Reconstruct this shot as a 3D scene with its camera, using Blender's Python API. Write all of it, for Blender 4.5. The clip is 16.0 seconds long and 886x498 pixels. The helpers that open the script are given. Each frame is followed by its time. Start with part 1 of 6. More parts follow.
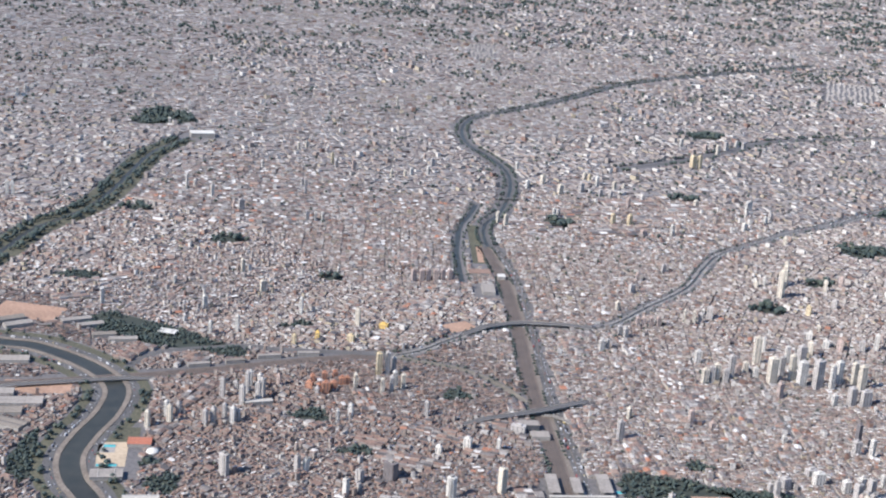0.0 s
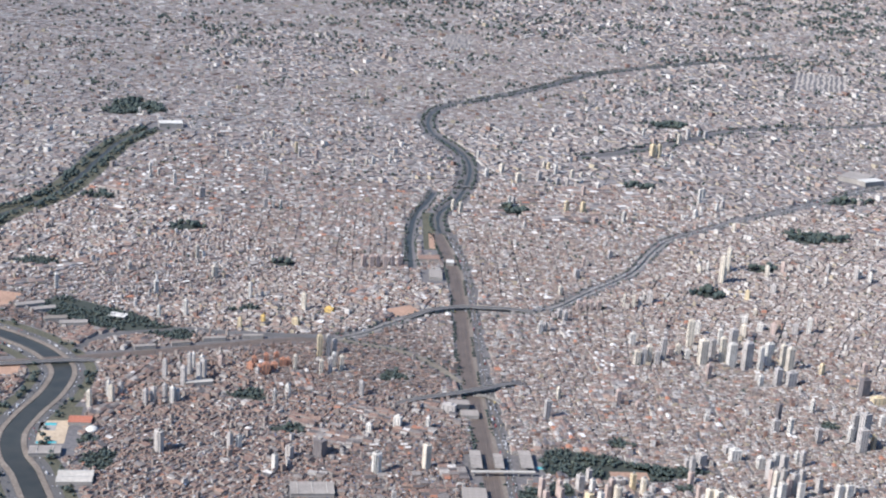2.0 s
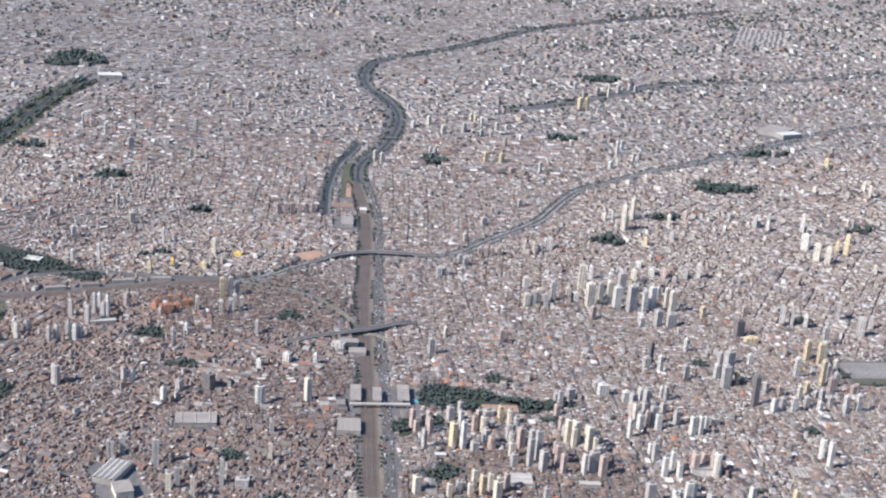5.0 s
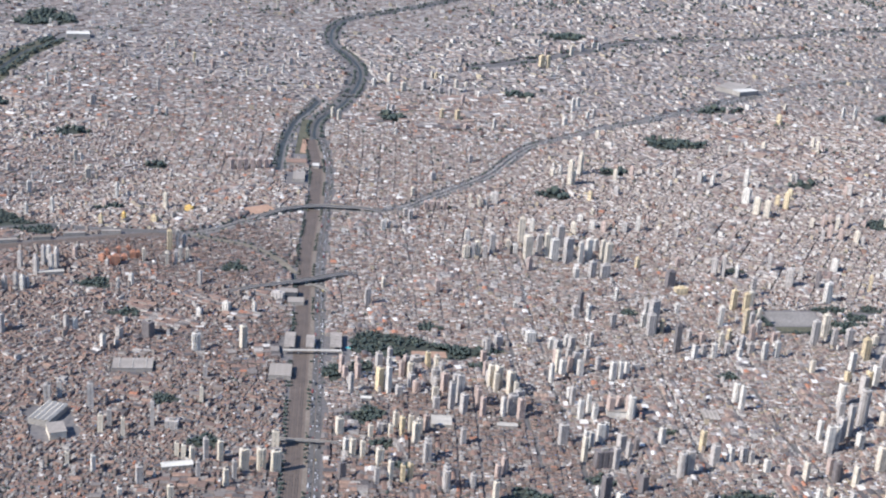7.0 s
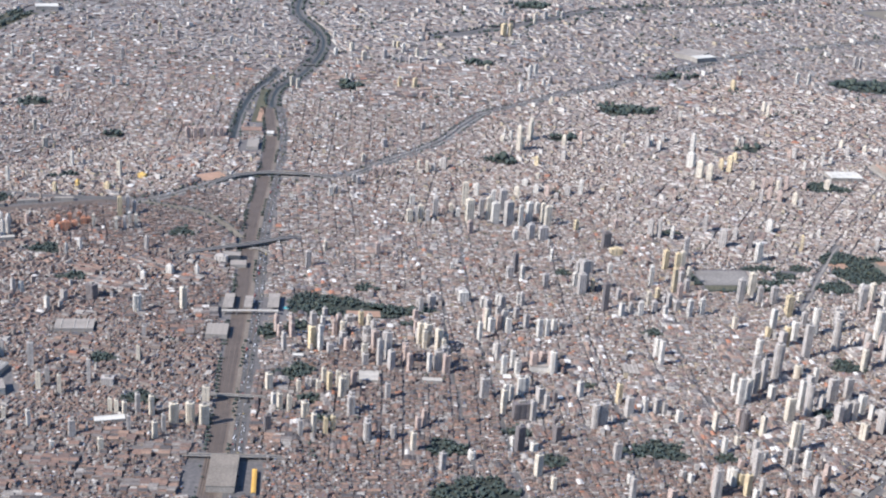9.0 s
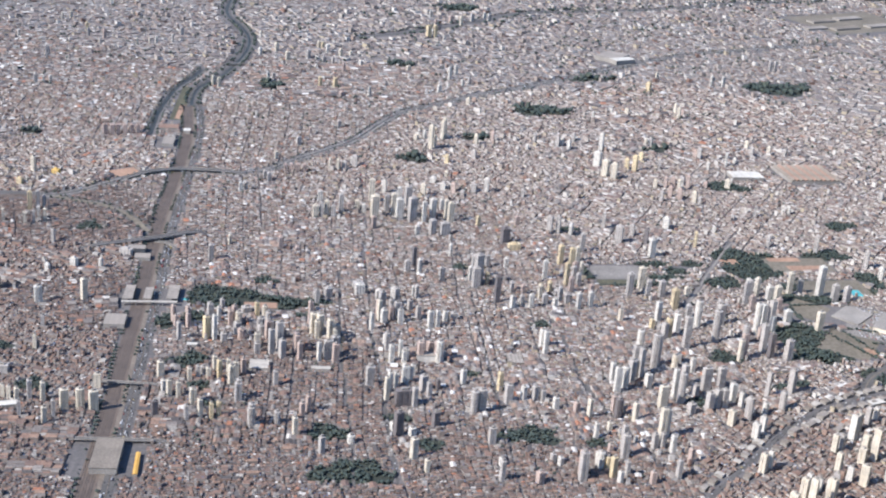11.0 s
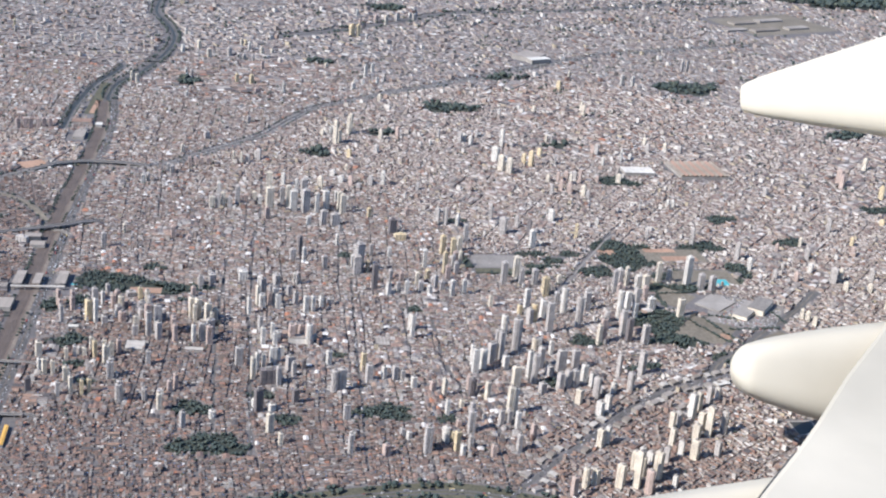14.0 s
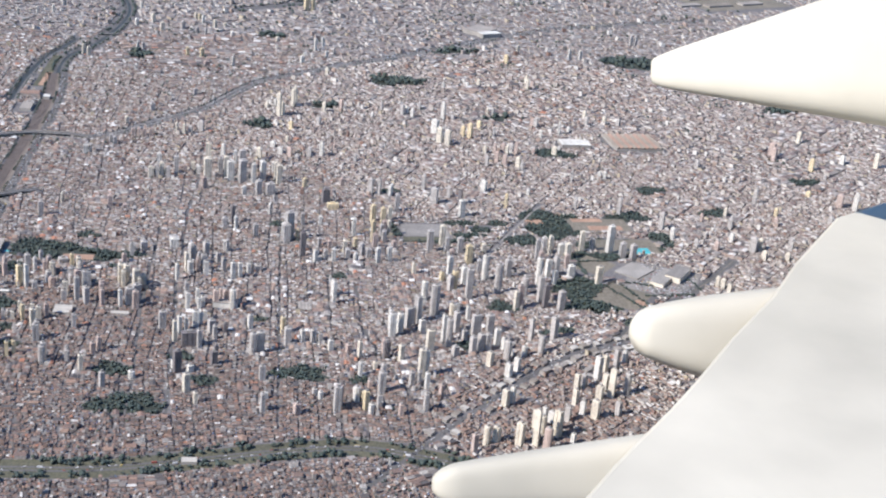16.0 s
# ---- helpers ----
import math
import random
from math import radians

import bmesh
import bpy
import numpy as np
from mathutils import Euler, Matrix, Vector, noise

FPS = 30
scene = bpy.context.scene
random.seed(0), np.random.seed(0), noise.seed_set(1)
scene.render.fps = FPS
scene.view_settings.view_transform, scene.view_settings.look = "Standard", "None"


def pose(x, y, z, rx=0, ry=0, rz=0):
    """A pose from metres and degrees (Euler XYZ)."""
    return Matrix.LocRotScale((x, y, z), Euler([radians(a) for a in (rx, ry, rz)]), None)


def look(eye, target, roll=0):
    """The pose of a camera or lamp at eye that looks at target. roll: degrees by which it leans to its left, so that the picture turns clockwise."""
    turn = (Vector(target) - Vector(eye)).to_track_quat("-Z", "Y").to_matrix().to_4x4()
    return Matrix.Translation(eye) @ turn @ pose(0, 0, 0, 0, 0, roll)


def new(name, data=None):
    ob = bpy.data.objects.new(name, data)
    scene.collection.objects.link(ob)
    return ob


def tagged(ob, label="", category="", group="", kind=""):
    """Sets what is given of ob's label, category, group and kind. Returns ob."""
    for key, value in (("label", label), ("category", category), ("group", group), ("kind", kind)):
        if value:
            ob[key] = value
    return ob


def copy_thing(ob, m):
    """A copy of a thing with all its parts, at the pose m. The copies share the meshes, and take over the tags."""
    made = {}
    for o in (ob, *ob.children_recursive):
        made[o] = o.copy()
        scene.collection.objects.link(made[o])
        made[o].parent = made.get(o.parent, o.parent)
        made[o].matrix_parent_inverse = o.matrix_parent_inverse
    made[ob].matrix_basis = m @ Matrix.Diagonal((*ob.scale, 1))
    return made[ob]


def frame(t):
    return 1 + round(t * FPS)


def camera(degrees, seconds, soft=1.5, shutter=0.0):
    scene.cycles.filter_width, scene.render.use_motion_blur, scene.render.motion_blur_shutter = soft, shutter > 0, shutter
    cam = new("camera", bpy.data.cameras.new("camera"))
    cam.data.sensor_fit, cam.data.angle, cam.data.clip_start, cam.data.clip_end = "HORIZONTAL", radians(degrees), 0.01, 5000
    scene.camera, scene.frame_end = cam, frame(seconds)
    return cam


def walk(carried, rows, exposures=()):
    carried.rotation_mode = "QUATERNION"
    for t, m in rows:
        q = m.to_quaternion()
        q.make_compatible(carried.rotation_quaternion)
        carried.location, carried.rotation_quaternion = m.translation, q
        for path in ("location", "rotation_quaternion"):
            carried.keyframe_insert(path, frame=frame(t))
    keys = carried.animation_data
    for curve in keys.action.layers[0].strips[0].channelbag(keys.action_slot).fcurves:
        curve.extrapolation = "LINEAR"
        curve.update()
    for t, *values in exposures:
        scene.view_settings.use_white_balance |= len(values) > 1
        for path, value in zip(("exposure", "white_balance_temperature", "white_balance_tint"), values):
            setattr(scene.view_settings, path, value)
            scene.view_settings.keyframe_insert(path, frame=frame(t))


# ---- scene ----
cam = camera(35.0, 16.0, soft=2.2)
# seconds, eye, target, roll
PATH = [
    (0, (0.00, 0.00, 430.00), (13.06, 959.19, 147.53), 4.049),
    (0.5, (13.43, -9.12, 432.91), (24.78, 949.58, 148.72), 3.966),
    (1, (26.83, -18.36, 435.71), (39.22, 939.69, 149.37), 4.026),
    (1.5, (40.17, -27.75, 438.44), (52.61, 929.49, 149.42), 3.950),
    (2, (53.43, -37.25, 441.14), (65.83, 919.85, 151.65), 3.960),
    (2.5, (66.64, -46.85, 443.77), (80.62, 909.98, 153.45), 3.973),
    (3, (79.90, -56.56, 446.42), (96.73, 899.17, 152.66), 4.113),
    (3.5, (93.29, -66.39, 449.17), (108.76, 886.25, 145.45), 3.831),
    (4, (106.84, -76.32, 451.96), (129.53, 874.43, 142.84), 4.267),
    (4.2, (112.27, -80.30, 453.08), (134.93, 869.96, 142.45), 4.382),
    (6.3, (168.66, -122.68, 464.41), (194.20, 817.39, 124.39), 4.265),
    (6.5, (174.37, -126.44, 465.60), (200.11, 812.53, 122.55), 4.346),
    (7, (188.68, -135.83, 468.54), (213.62, 801.85, 121.93), 4.292),
    (7.5, (202.96, -145.32, 471.42), (228.69, 789.30, 116.69), 4.153),
    (8, (217.20, -155.02, 474.23), (240.79, 777.92, 114.98), 3.978),
    (8.5, (231.39, -164.86, 477.00), (255.21, 766.27, 113.11), 3.870),
    (8.7, (237.06, -168.79, 478.11), (260.93, 761.37, 111.74), 3.841),
    (10.8, (295.73, -208.95, 489.77), (341.95, 721.16, 125.39), 4.504),
    (11, (301.46, -213.06, 490.96), (352.76, 717.25, 127.78), 4.653),
    (11.5, (315.81, -223.37, 494.01), (368.89, 706.82, 130.80), 4.750),
    (12, (330.37, -233.65, 497.41), (385.57, 697.06, 135.84), 4.874),
    (12.5, (345.09, -244.04, 501.02), (402.73, 686.46, 139.30), 5.065),
    (13, (359.94, -254.59, 504.62), (418.60, 675.63, 142.35), 5.094),
    (13.5, (374.81, -265.31, 508.19), (438.26, 665.39, 147.97), 5.110),
    (14, (389.63, -276.09, 511.70), (456.02, 653.54, 149.23), 5.250),
    (14.5, (404.48, -286.86, 515.17), (473.64, 642.34, 152.12), 5.325),
    (15, (419.36, -297.62, 518.69), (489.34, 630.55, 153.16), 5.364),
    (15.5, (434.36, -308.23, 522.46), (506.29, 617.40, 150.93), 5.543),
    (16, (449.50, -318.75, 526.42), (523.18, 603.95, 148.00), 5.553),
]
walk(cam, [(t, look(eye, target, roll)) for t, eye, target, roll in PATH],
     [(0.0, 0.52, 5050, 15), (16.0, 0.52, 5050, 15)])

# ---- world and sun ----
SUN_FROM = Vector((-0.88, -0.48, 0.0)).normalized()
SUN_UP = radians(41)
world = bpy.data.worlds.new("sky")
world.use_nodes = True
scene.world = world
wn = world.node_tree
sky = wn.nodes.new("ShaderNodeTexSky")
sky.sky_type = "NISHITA"
sky.sun_disc = False
sky.sun_elevation = SUN_UP
sky.sun_rotation = math.atan2(SUN_FROM.x, SUN_FROM.y)
sky.air_density, sky.dust_density, sky.ozone_density = 1.5, 0.4, 4.0
wn.links.new(sky.outputs[0], wn.nodes["Background"].inputs[0])
wn.nodes["Background"].inputs[1].default_value = 0.084
sun = new("sun", bpy.data.lights.new("sun", "SUN"))
sun.data.energy, sun.data.angle, sun.data.color = 5.8, radians(0.53), (1.0, 0.825, 0.58)
sun.matrix_world = look(Vector((0, 0, 900)) + SUN_FROM * 500, Vector((0, 0, 900)) + SUN_FROM * 500
                        - (SUN_FROM * math.cos(SUN_UP) + Vector((0, 0, math.sin(SUN_UP)))))

# ---- materials ----


def material(name, rough=0.8, metal=0.0, spec=0.5):
    m = bpy.data.materials.new(name)
    m.use_nodes = True
    b = m.node_tree.nodes["Principled BSDF"]
    b.inputs["Roughness"].default_value = rough
    b.inputs["Metallic"].default_value = metal
    b.inputs["Specular IOR Level"].default_value = spec
    return m, m.node_tree, b


def noise_node(nt, scale, detail=4.0):
    co = nt.nodes.new("ShaderNodeTexCoord")
    n = nt.nodes.new("ShaderNodeTexNoise")
    n.inputs["Scale"].default_value, n.inputs["Detail"].default_value = scale, detail
    nt.links.new(co.outputs["Object"], n.inputs["Vector"])
    return n


def ramp_node(nt, stops, step=False):
    r = nt.nodes.new("ShaderNodeValToRGB")
    r.color_ramp.interpolation = "CONSTANT" if step else "LINEAR"
    e = r.color_ramp.elements
    e[0].position, e[0].color = stops[0][0], (*stops[0][1], 1)
    e[1].position, e[1].color = stops[1][0], (*stops[1][1], 1)
    for p, c in stops[2:]:
        k = e.new(p)
        k.color = (*c, 1)
    return r


def mix_node(nt, fac, a, b, blend="MIX"):
    n = nt.nodes.new("ShaderNodeMix")
    n.data_type, n.blend_type = "RGBA", blend
    for sock, val in ((n.inputs[0], fac), (n.inputs[6], a), (n.inputs[7], b)):
        if hasattr(val, "is_linked"):
            nt.links.new(val, sock)
        else:
            sock.default_value = val if isinstance(val, float) else (*val, 1)
    return n.outputs[2]


def bumped(nt, b, height, strength=0.3, distance=0.1):
    n = nt.nodes.new("ShaderNodeBump")
    n.inputs["Strength"].default_value, n.inputs["Distance"].default_value = strength, distance
    nt.links.new(height, n.inputs["Height"])
    nt.links.new(n.outputs[0], b.inputs["Normal"])


def speckled(name, dark, light, fine=2.0, broad=0.05, rough=0.85, metal=0.0, spec=0.5, bump=0.2):
    """A surface between two colours, with grain and broad stains."""
    m, nt, b = material(name, rough, metal, spec)
    fine_n, broad_n = noise_node(nt, fine, 5.0), noise_node(nt, broad, 3.0)
    a = ramp_node(nt, [(0.3, dark), (0.7, light)])
    nt.links.new(fine_n.outputs["Fac"], a.inputs[0])
    shade = ramp_node(nt, [(0.3, (0.72, 0.72, 0.72)), (0.7, (1.0, 1.0, 1.0))])
    nt.links.new(broad_n.outputs["Fac"], shade.inputs[0])
    nt.links.new(mix_node(nt, 1.0, a.outputs[0], shade.outputs[0], "MULTIPLY"), b.inputs["Base Color"])
    bumped(nt, b, fine_n.outputs["Fac"], bump)
    return m


def varied(name, colours, source="island", fine=1.5, rough=0.85, spec=0.5):
    """Colour drawn piece by piece from a list of (share, colour), with grain over it."""
    m, nt, b = material(name, rough, 0.0, spec)
    total, at, stops = sum(c[0] for c in colours), 0.0, []
    for share, c in colours:
        stops.append((at, c))
        at += share / total
    if source == "island":
        rnd = nt.nodes.new("ShaderNodeNewGeometry").outputs["Random Per Island"]
    else:
        rnd = nt.nodes.new("ShaderNodeObjectInfo").outputs["Random"]
    r = ramp_node(nt, stops, True)
    nt.links.new(rnd, r.inputs[0])
    n = noise_node(nt, fine, 5.0)
    shade = ramp_node(nt, [(0.36, (0.5, 0.48, 0.46)), (0.52, (0.88, 0.87, 0.86)), (0.66, (1.15, 1.15, 1.14))])
    nt.links.new(n.outputs["Fac"], shade.inputs[0])
    nt.links.new(mix_node(nt, 1.0, r.outputs[0], shade.outputs[0], "MULTIPLY"), b.inputs["Base Color"])
    bumped(nt, b, n.outputs["Fac"], 0.15)
    return m


M_GROUND = speckled("street_ground", (0.105, 0.1, 0.1), (0.19, 0.175, 0.165), 0.35, 0.01)
M_ASPHALT = speckled("asphalt", (0.085, 0.08, 0.076), (0.15, 0.142, 0.132), 0.8, 0.04)
M_CONCRETE = speckled("concrete", (0.26, 0.24, 0.215), (0.4, 0.37, 0.325), 0.8, 0.05)
M_BALLAST = speckled("rail_ballast", (0.115, 0.088, 0.07), (0.205, 0.162, 0.128), 1.2, 0.06)
M_BANK = speckled("earth_bank", (0.15, 0.12, 0.095), (0.27, 0.23, 0.18), 0.5, 0.05, 0.9)
M_RAIL = speckled("rail_steel", (0.1, 0.082, 0.07), (0.17, 0.145, 0.125), 2.0, 0.2, 0.6, 0.5)
M_GRASS = speckled("grass", (0.055, 0.06, 0.038), (0.15, 0.135, 0.085), 0.5, 0.03, 0.9)
M_DRY = speckled("dry_grass", (0.13, 0.118, 0.085), (0.25, 0.215, 0.165), 0.3, 0.03, 0.9)
M_PAVED = speckled("worn_paving", (0.19, 0.175, 0.155), (0.31, 0.285, 0.255), 0.4, 0.04)
M_EARTH = speckled("bare_earth", (0.3, 0.185, 0.12), (0.45, 0.3, 0.205), 0.4, 0.05, 0.9)
# leaf greens raised and tinted blue, the haze mixed into the colour
M_LEAF = varied("tree_leaves", [(3, (0.042, 0.06, 0.052)), (3, (0.05, 0.07, 0.06)), (2, (0.06, 0.08, 0.064)),
                                (1, (0.075, 0.09, 0.064))], fine=1.5, rough=0.75)
# wood floor with the shade below the crowns in its base colour
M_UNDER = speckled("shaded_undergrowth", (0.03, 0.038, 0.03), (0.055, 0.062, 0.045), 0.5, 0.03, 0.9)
M_BARK = speckled("bark", (0.06, 0.045, 0.035), (0.13, 0.1, 0.075), 3.0, 0.5)
M_WATER = speckled("river_water", (0.04, 0.042, 0.035), (0.065, 0.062, 0.05), 0.1, 0.02, 0.4, 0.0, 0.25, 0.2)
M_HOUSE_WALL = varied("house_walls", [(4, (0.46, 0.425, 0.38)), (4, (0.33, 0.285, 0.25)), (3, (0.66, 0.63, 0.58)),
                                      (3, (0.36, 0.28, 0.23)), (1, (0.25, 0.16, 0.125)), (1, (0.46, 0.4, 0.29))])
M_HOUSE_ROOF = varied("house_roofs", [(5, (0.27, 0.19, 0.15)), (5, (0.2, 0.15, 0.128)), (3, (0.34, 0.25, 0.19)),
                                      (6, (0.235, 0.212, 0.195)), (4, (0.32, 0.292, 0.265)), (2, (0.43, 0.4, 0.36)),
                                      (2.4, (0.72, 0.7, 0.65)), (0.5, (0.4, 0.19, 0.11)), (5, (0.11, 0.1, 0.1))])
M_BROWN_ROOF = varied("brown_house_roofs", [(6, (0.24, 0.16, 0.122)), (5, (0.18, 0.128, 0.105)), (3, (0.3, 0.205, 0.15)), (5, (0.2, 0.178, 0.162)),
                                            (3, (0.27, 0.245, 0.22)), (1.2, (0.4, 0.37, 0.33)), (0.8, (0.62, 0.59, 0.54)), (0.5, (0.36, 0.17, 0.1)),
                                            (6, (0.1, 0.09, 0.088))])
M_BROWN_WALL = varied("brown_house_walls", [(4, (0.34, 0.3, 0.265)), (4, (0.26, 0.215, 0.185)), (1.2, (0.52, 0.49, 0.45)), (3, (0.3, 0.215, 0.17))])
M_PALE_ROOF = varied("pale_house_roofs", [(5, (0.26, 0.19, 0.155)), (4, (0.21, 0.16, 0.14)), (6, (0.27, 0.243, 0.218)), (4, (0.35, 0.315, 0.28)),
                                          (2.4, (0.48, 0.445, 0.4)), (1.5, (0.68, 0.65, 0.6)), (4.5, (0.13, 0.118, 0.11))])
# far roofs: haze put into the palette, greyer with fewer extremes
M_HAZY_ROOF = varied("hazy_far_roofs", [(5, (0.24, 0.195, 0.172)), (4, (0.205, 0.175, 0.16)), (5, (0.24, 0.222, 0.21)), (4, (0.285, 0.265, 0.245)),
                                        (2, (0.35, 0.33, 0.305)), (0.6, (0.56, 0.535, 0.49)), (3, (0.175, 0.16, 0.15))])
M_GLASS, _nt, _b = material("window_glass", 0.2, 0.0, 0.5)
_b.inputs["Base Color"].default_value = (0.11, 0.115, 0.125, 1)
M_WHITE_METAL = speckled("white_roof_sheet", (0.6, 0.57, 0.5), (0.73, 0.7, 0.62), 0.6, 0.08, 0.75)
M_PALE_METAL = speckled("pale_roof_sheet", (0.43, 0.395, 0.34), (0.56, 0.52, 0.45), 0.6, 0.08, 0.8)
M_DULL_METAL = speckled("dull_roof_sheet", (0.19, 0.162, 0.13), (0.28, 0.245, 0.2), 0.6, 0.08, 0.85)
M_GREY_METAL = speckled("grey_roof_sheet", (0.27, 0.24, 0.205), (0.38, 0.34, 0.295), 0.6, 0.08, 0.85)
M_YELLOW = speckled("yellow_roof_sheet", (0.62, 0.36, 0.06), (0.75, 0.46, 0.1), 0.6, 0.08, 0.5)
M_RED = speckled("red_tile_roof", (0.36, 0.13, 0.075), (0.48, 0.19, 0.11), 0.8, 0.08, 0.7)
M_SAND = speckled("pale_sand", (0.42, 0.33, 0.22), (0.55, 0.44, 0.3), 0.4, 0.05, 0.9)
M_ORANGE = speckled("orange_tile_roof", (0.22, 0.145, 0.105), (0.32, 0.22, 0.165), 0.8, 0.08, 0.7)
TOWER_PAINT = {
    "white": speckled("white_facade", (0.62, 0.58, 0.51), (0.76, 0.725, 0.65), 0.5, 0.12),
    "cream": speckled("cream_facade", (0.63, 0.56, 0.44), (0.75, 0.68, 0.55), 0.5, 0.12),
    "yellow": speckled("yellow_facade", (0.64, 0.52, 0.31), (0.74, 0.615, 0.39), 0.5, 0.12),
    "grey": speckled("grey_facade", (0.43, 0.395, 0.36), (0.55, 0.51, 0.465), 0.5, 0.12),
    "dark": speckled("dark_brown_facade", (0.16, 0.14, 0.14), (0.22, 0.195, 0.185), 0.5, 0.12),
    "pink": speckled("pinkish_facade", (0.48, 0.37, 0.31), (0.58, 0.465, 0.395), 0.5, 0.12),
    "orange": speckled("orange_brick_facade", (0.4, 0.19, 0.11), (0.5, 0.26, 0.16), 0.5, 0.12),
    "amber": speckled("amber_facade", (0.68, 0.46, 0.12), (0.78, 0.55, 0.18), 0.5, 0.12),
}

# ---- building blocks ----


def part(name, bm, mat, parent=None, label=""):
    me = bpy.data.meshes.new(name)
    bm.to_mesh(me)
    bm.free()
    me.materials.append(mat)
    ob = new(name, me)
    if parent is not None:
        ob.parent = parent
    if label:
        ob["label"] = label
    return ob


def box(bm, x0, x1, y0, y1, z0, z1, bottom=True):
    v = [bm.verts.new(p) for p in ((x0, y0, z0), (x1, y0, z0), (x1, y1, z0), (x0, y1, z0),
                                   (x0, y0, z1), (x1, y0, z1), (x1, y1, z1), (x0, y1, z1))]
    for f in ((4, 5, 6, 7), (0, 1, 5, 4), (1, 2, 6, 5), (2, 3, 7, 6), (3, 0, 4, 7)):
        bm.faces.new([v[i] for i in f])
    if bottom:
        bm.faces.new([v[i] for i in (3, 2, 1, 0)])


def curve_points(pts, step=6.0):
    """A smooth line through the control points."""
    p = np.array(pts, float)
    p = np.vstack([2 * p[0] - p[1], p, 2 * p[-1] - p[-2]])
    out = []
    for i in range(1, len(p) - 2):
        n = max(2, int(np.linalg.norm(p[i + 1] - p[i]) / step))
        for k in range(n):
            s = k / n
            out.append(0.5 * (2 * p[i] + (p[i + 1] - p[i - 1]) * s + (2 * p[i - 1] - 5 * p[i] + 4 * p[i + 1] - p[i + 2]) * s ** 2
                              + (3 * p[i] - p[i - 1] - 3 * p[i + 1] + p[i + 2]) * s ** 3))
    out.append(p[-2])
    return np.array(out)


def sideways(line):
    d = np.gradient(line[:, :2], axis=0)
    d /= np.linalg.norm(d, axis=1)[:, None]
    return np.stack([d[:, 1], -d[:, 0]], 1)


def ribbon(bm, line, left, right, z, thick=0.0):
    """A strip along a line, from left to right metres beside it; z is a number or one per point."""
    n = sideways(line)
    zz = np.broadcast_to(np.asarray(z, float), (len(line),))
    a = [bm.verts.new((*(q + m * left), h)) for q, m, h in zip(line[:, :2], n, zz)]
    b = [bm.verts.new((*(q + m * right), h)) for q, m, h in zip(line[:, :2], n, zz)]
    for i in range(len(a) - 1):
        bm.faces.new((a[i], b[i], b[i + 1], a[i + 1]))
    if thick:
        c = [bm.verts.new(v.co - Vector((0, 0, thick))) for v in a]
        d = [bm.verts.new(v.co - Vector((0, 0, thick))) for v in b]
        for i in range(len(a) - 1):
            bm.faces.new((a[i], a[i + 1], c[i + 1], c[i]))
            bm.faces.new((b[i + 1], b[i], d[i], d[i + 1]))
            bm.faces.new((c[i], c[i + 1], d[i + 1], d[i]))
        bm.faces.new((a[0], c[0], d[0], b[0]))
        bm.faces.new((a[-1], b[-1], d[-1], c[-1]))


def setting(name, bm, mat, label, category):
    return tagged(part(name, bm, mat), label, category, kind="structure")


# ---- the plan: lines and areas that the houses keep clear of ----
CORRIDOR = curve_points([(150, 250), (139, 420), (133, 570), (128, 676), (122, 767), (115, 881), (109, 960), (100, 1081), (95, 1230), (88, 1350),
                         (77, 1435), (66, 1509), (68, 1570), (86, 1625), (99, 1701), (106, 1788), (101, 1862), (80, 1938), (55, 2001), (45, 2070), (48, 2149),
                         (71, 2226), (128, 2295), (208, 2402), (298, 2548), (347, 2628), (520, 2800), (820, 3050)])
CROSS = curve_points([(-28, 1122), (1, 1142), (30, 1178), (60, 1211), (94, 1226), (148, 1229), (182, 1247), (218, 1299), (272, 1376),
                      (306, 1460), (334, 1515), (386, 1568), (440, 1628), (500, 1675), (610, 1787), (800, 1960), (1100, 2120)])
WESTLINE = curve_points([(-28, 1122), (-58, 1119), (-124, 1091), (-186, 1062), (-300, 1020), (-480, 960)])
WESTROAD = curve_points([(-20, 1128), (-59, 1127), (-114, 1124), (-155, 1126), (-215, 1100), (-235, 1060)])
BRANCH = curve_points([(-38, 1131), (1, 1118), (39, 1105), (67, 1078), (89, 1043)])
RIVER = curve_points([(-520, 1150), (-420, 1118), (-348, 1100), (-319, 1096), (-280, 1073), (-251, 1047), (-231, 1014), (-228, 970), (-234, 928),
                      (-235, 890), (-224, 856), (-205, 825), (-180, 760), (-190, 680), (-230, 600)])
GREENRIVER = curve_points([(-440, 1250), (-424, 1347), (-415, 1434), (-384, 1524), (-374, 1619), (-373, 1722), (-369, 1822), (-345, 1915)])
ARENAROAD = curve_points([(-318, 1918), (-288, 1930), (-262, 1969), (-242, 2004), (-223, 2052), (-206, 2132)])
CANAL = curve_points([(41, 1350), (38, 1400), (36, 1454), (40, 1551), (52, 1610), (60, 1660)])
SOUTHROAD = curve_points([(60, 500), (230, 519), (286, 524), (342, 538), (419, 562), (476, 572), (521, 564), (569, 546), (640, 520), (760, 500)])
DIAGONAL = curve_points([(480, 520), (514, 569), (547, 616), (582, 662), (637, 730), (691, 768), (760, 800), (900, 850)])
LOOPROAD = curve_points([(850, 985), (812, 927), (774, 882), (744, 840), (718, 813), (704, 788), (690, 766)])
PARKROAD = curve_points([(586, 936), (604, 975), (621, 1015), (640, 1056), (656, 1091), (668, 1112)])
AVENUE_A = curve_points([(330, 600), (314, 770), (306, 861), (298, 982), (293, 1109), (286, 1260)])
AVENUE_B = curve_points([(412, 620), (397, 851), (393, 927), (385, 1043), (372, 1140)])
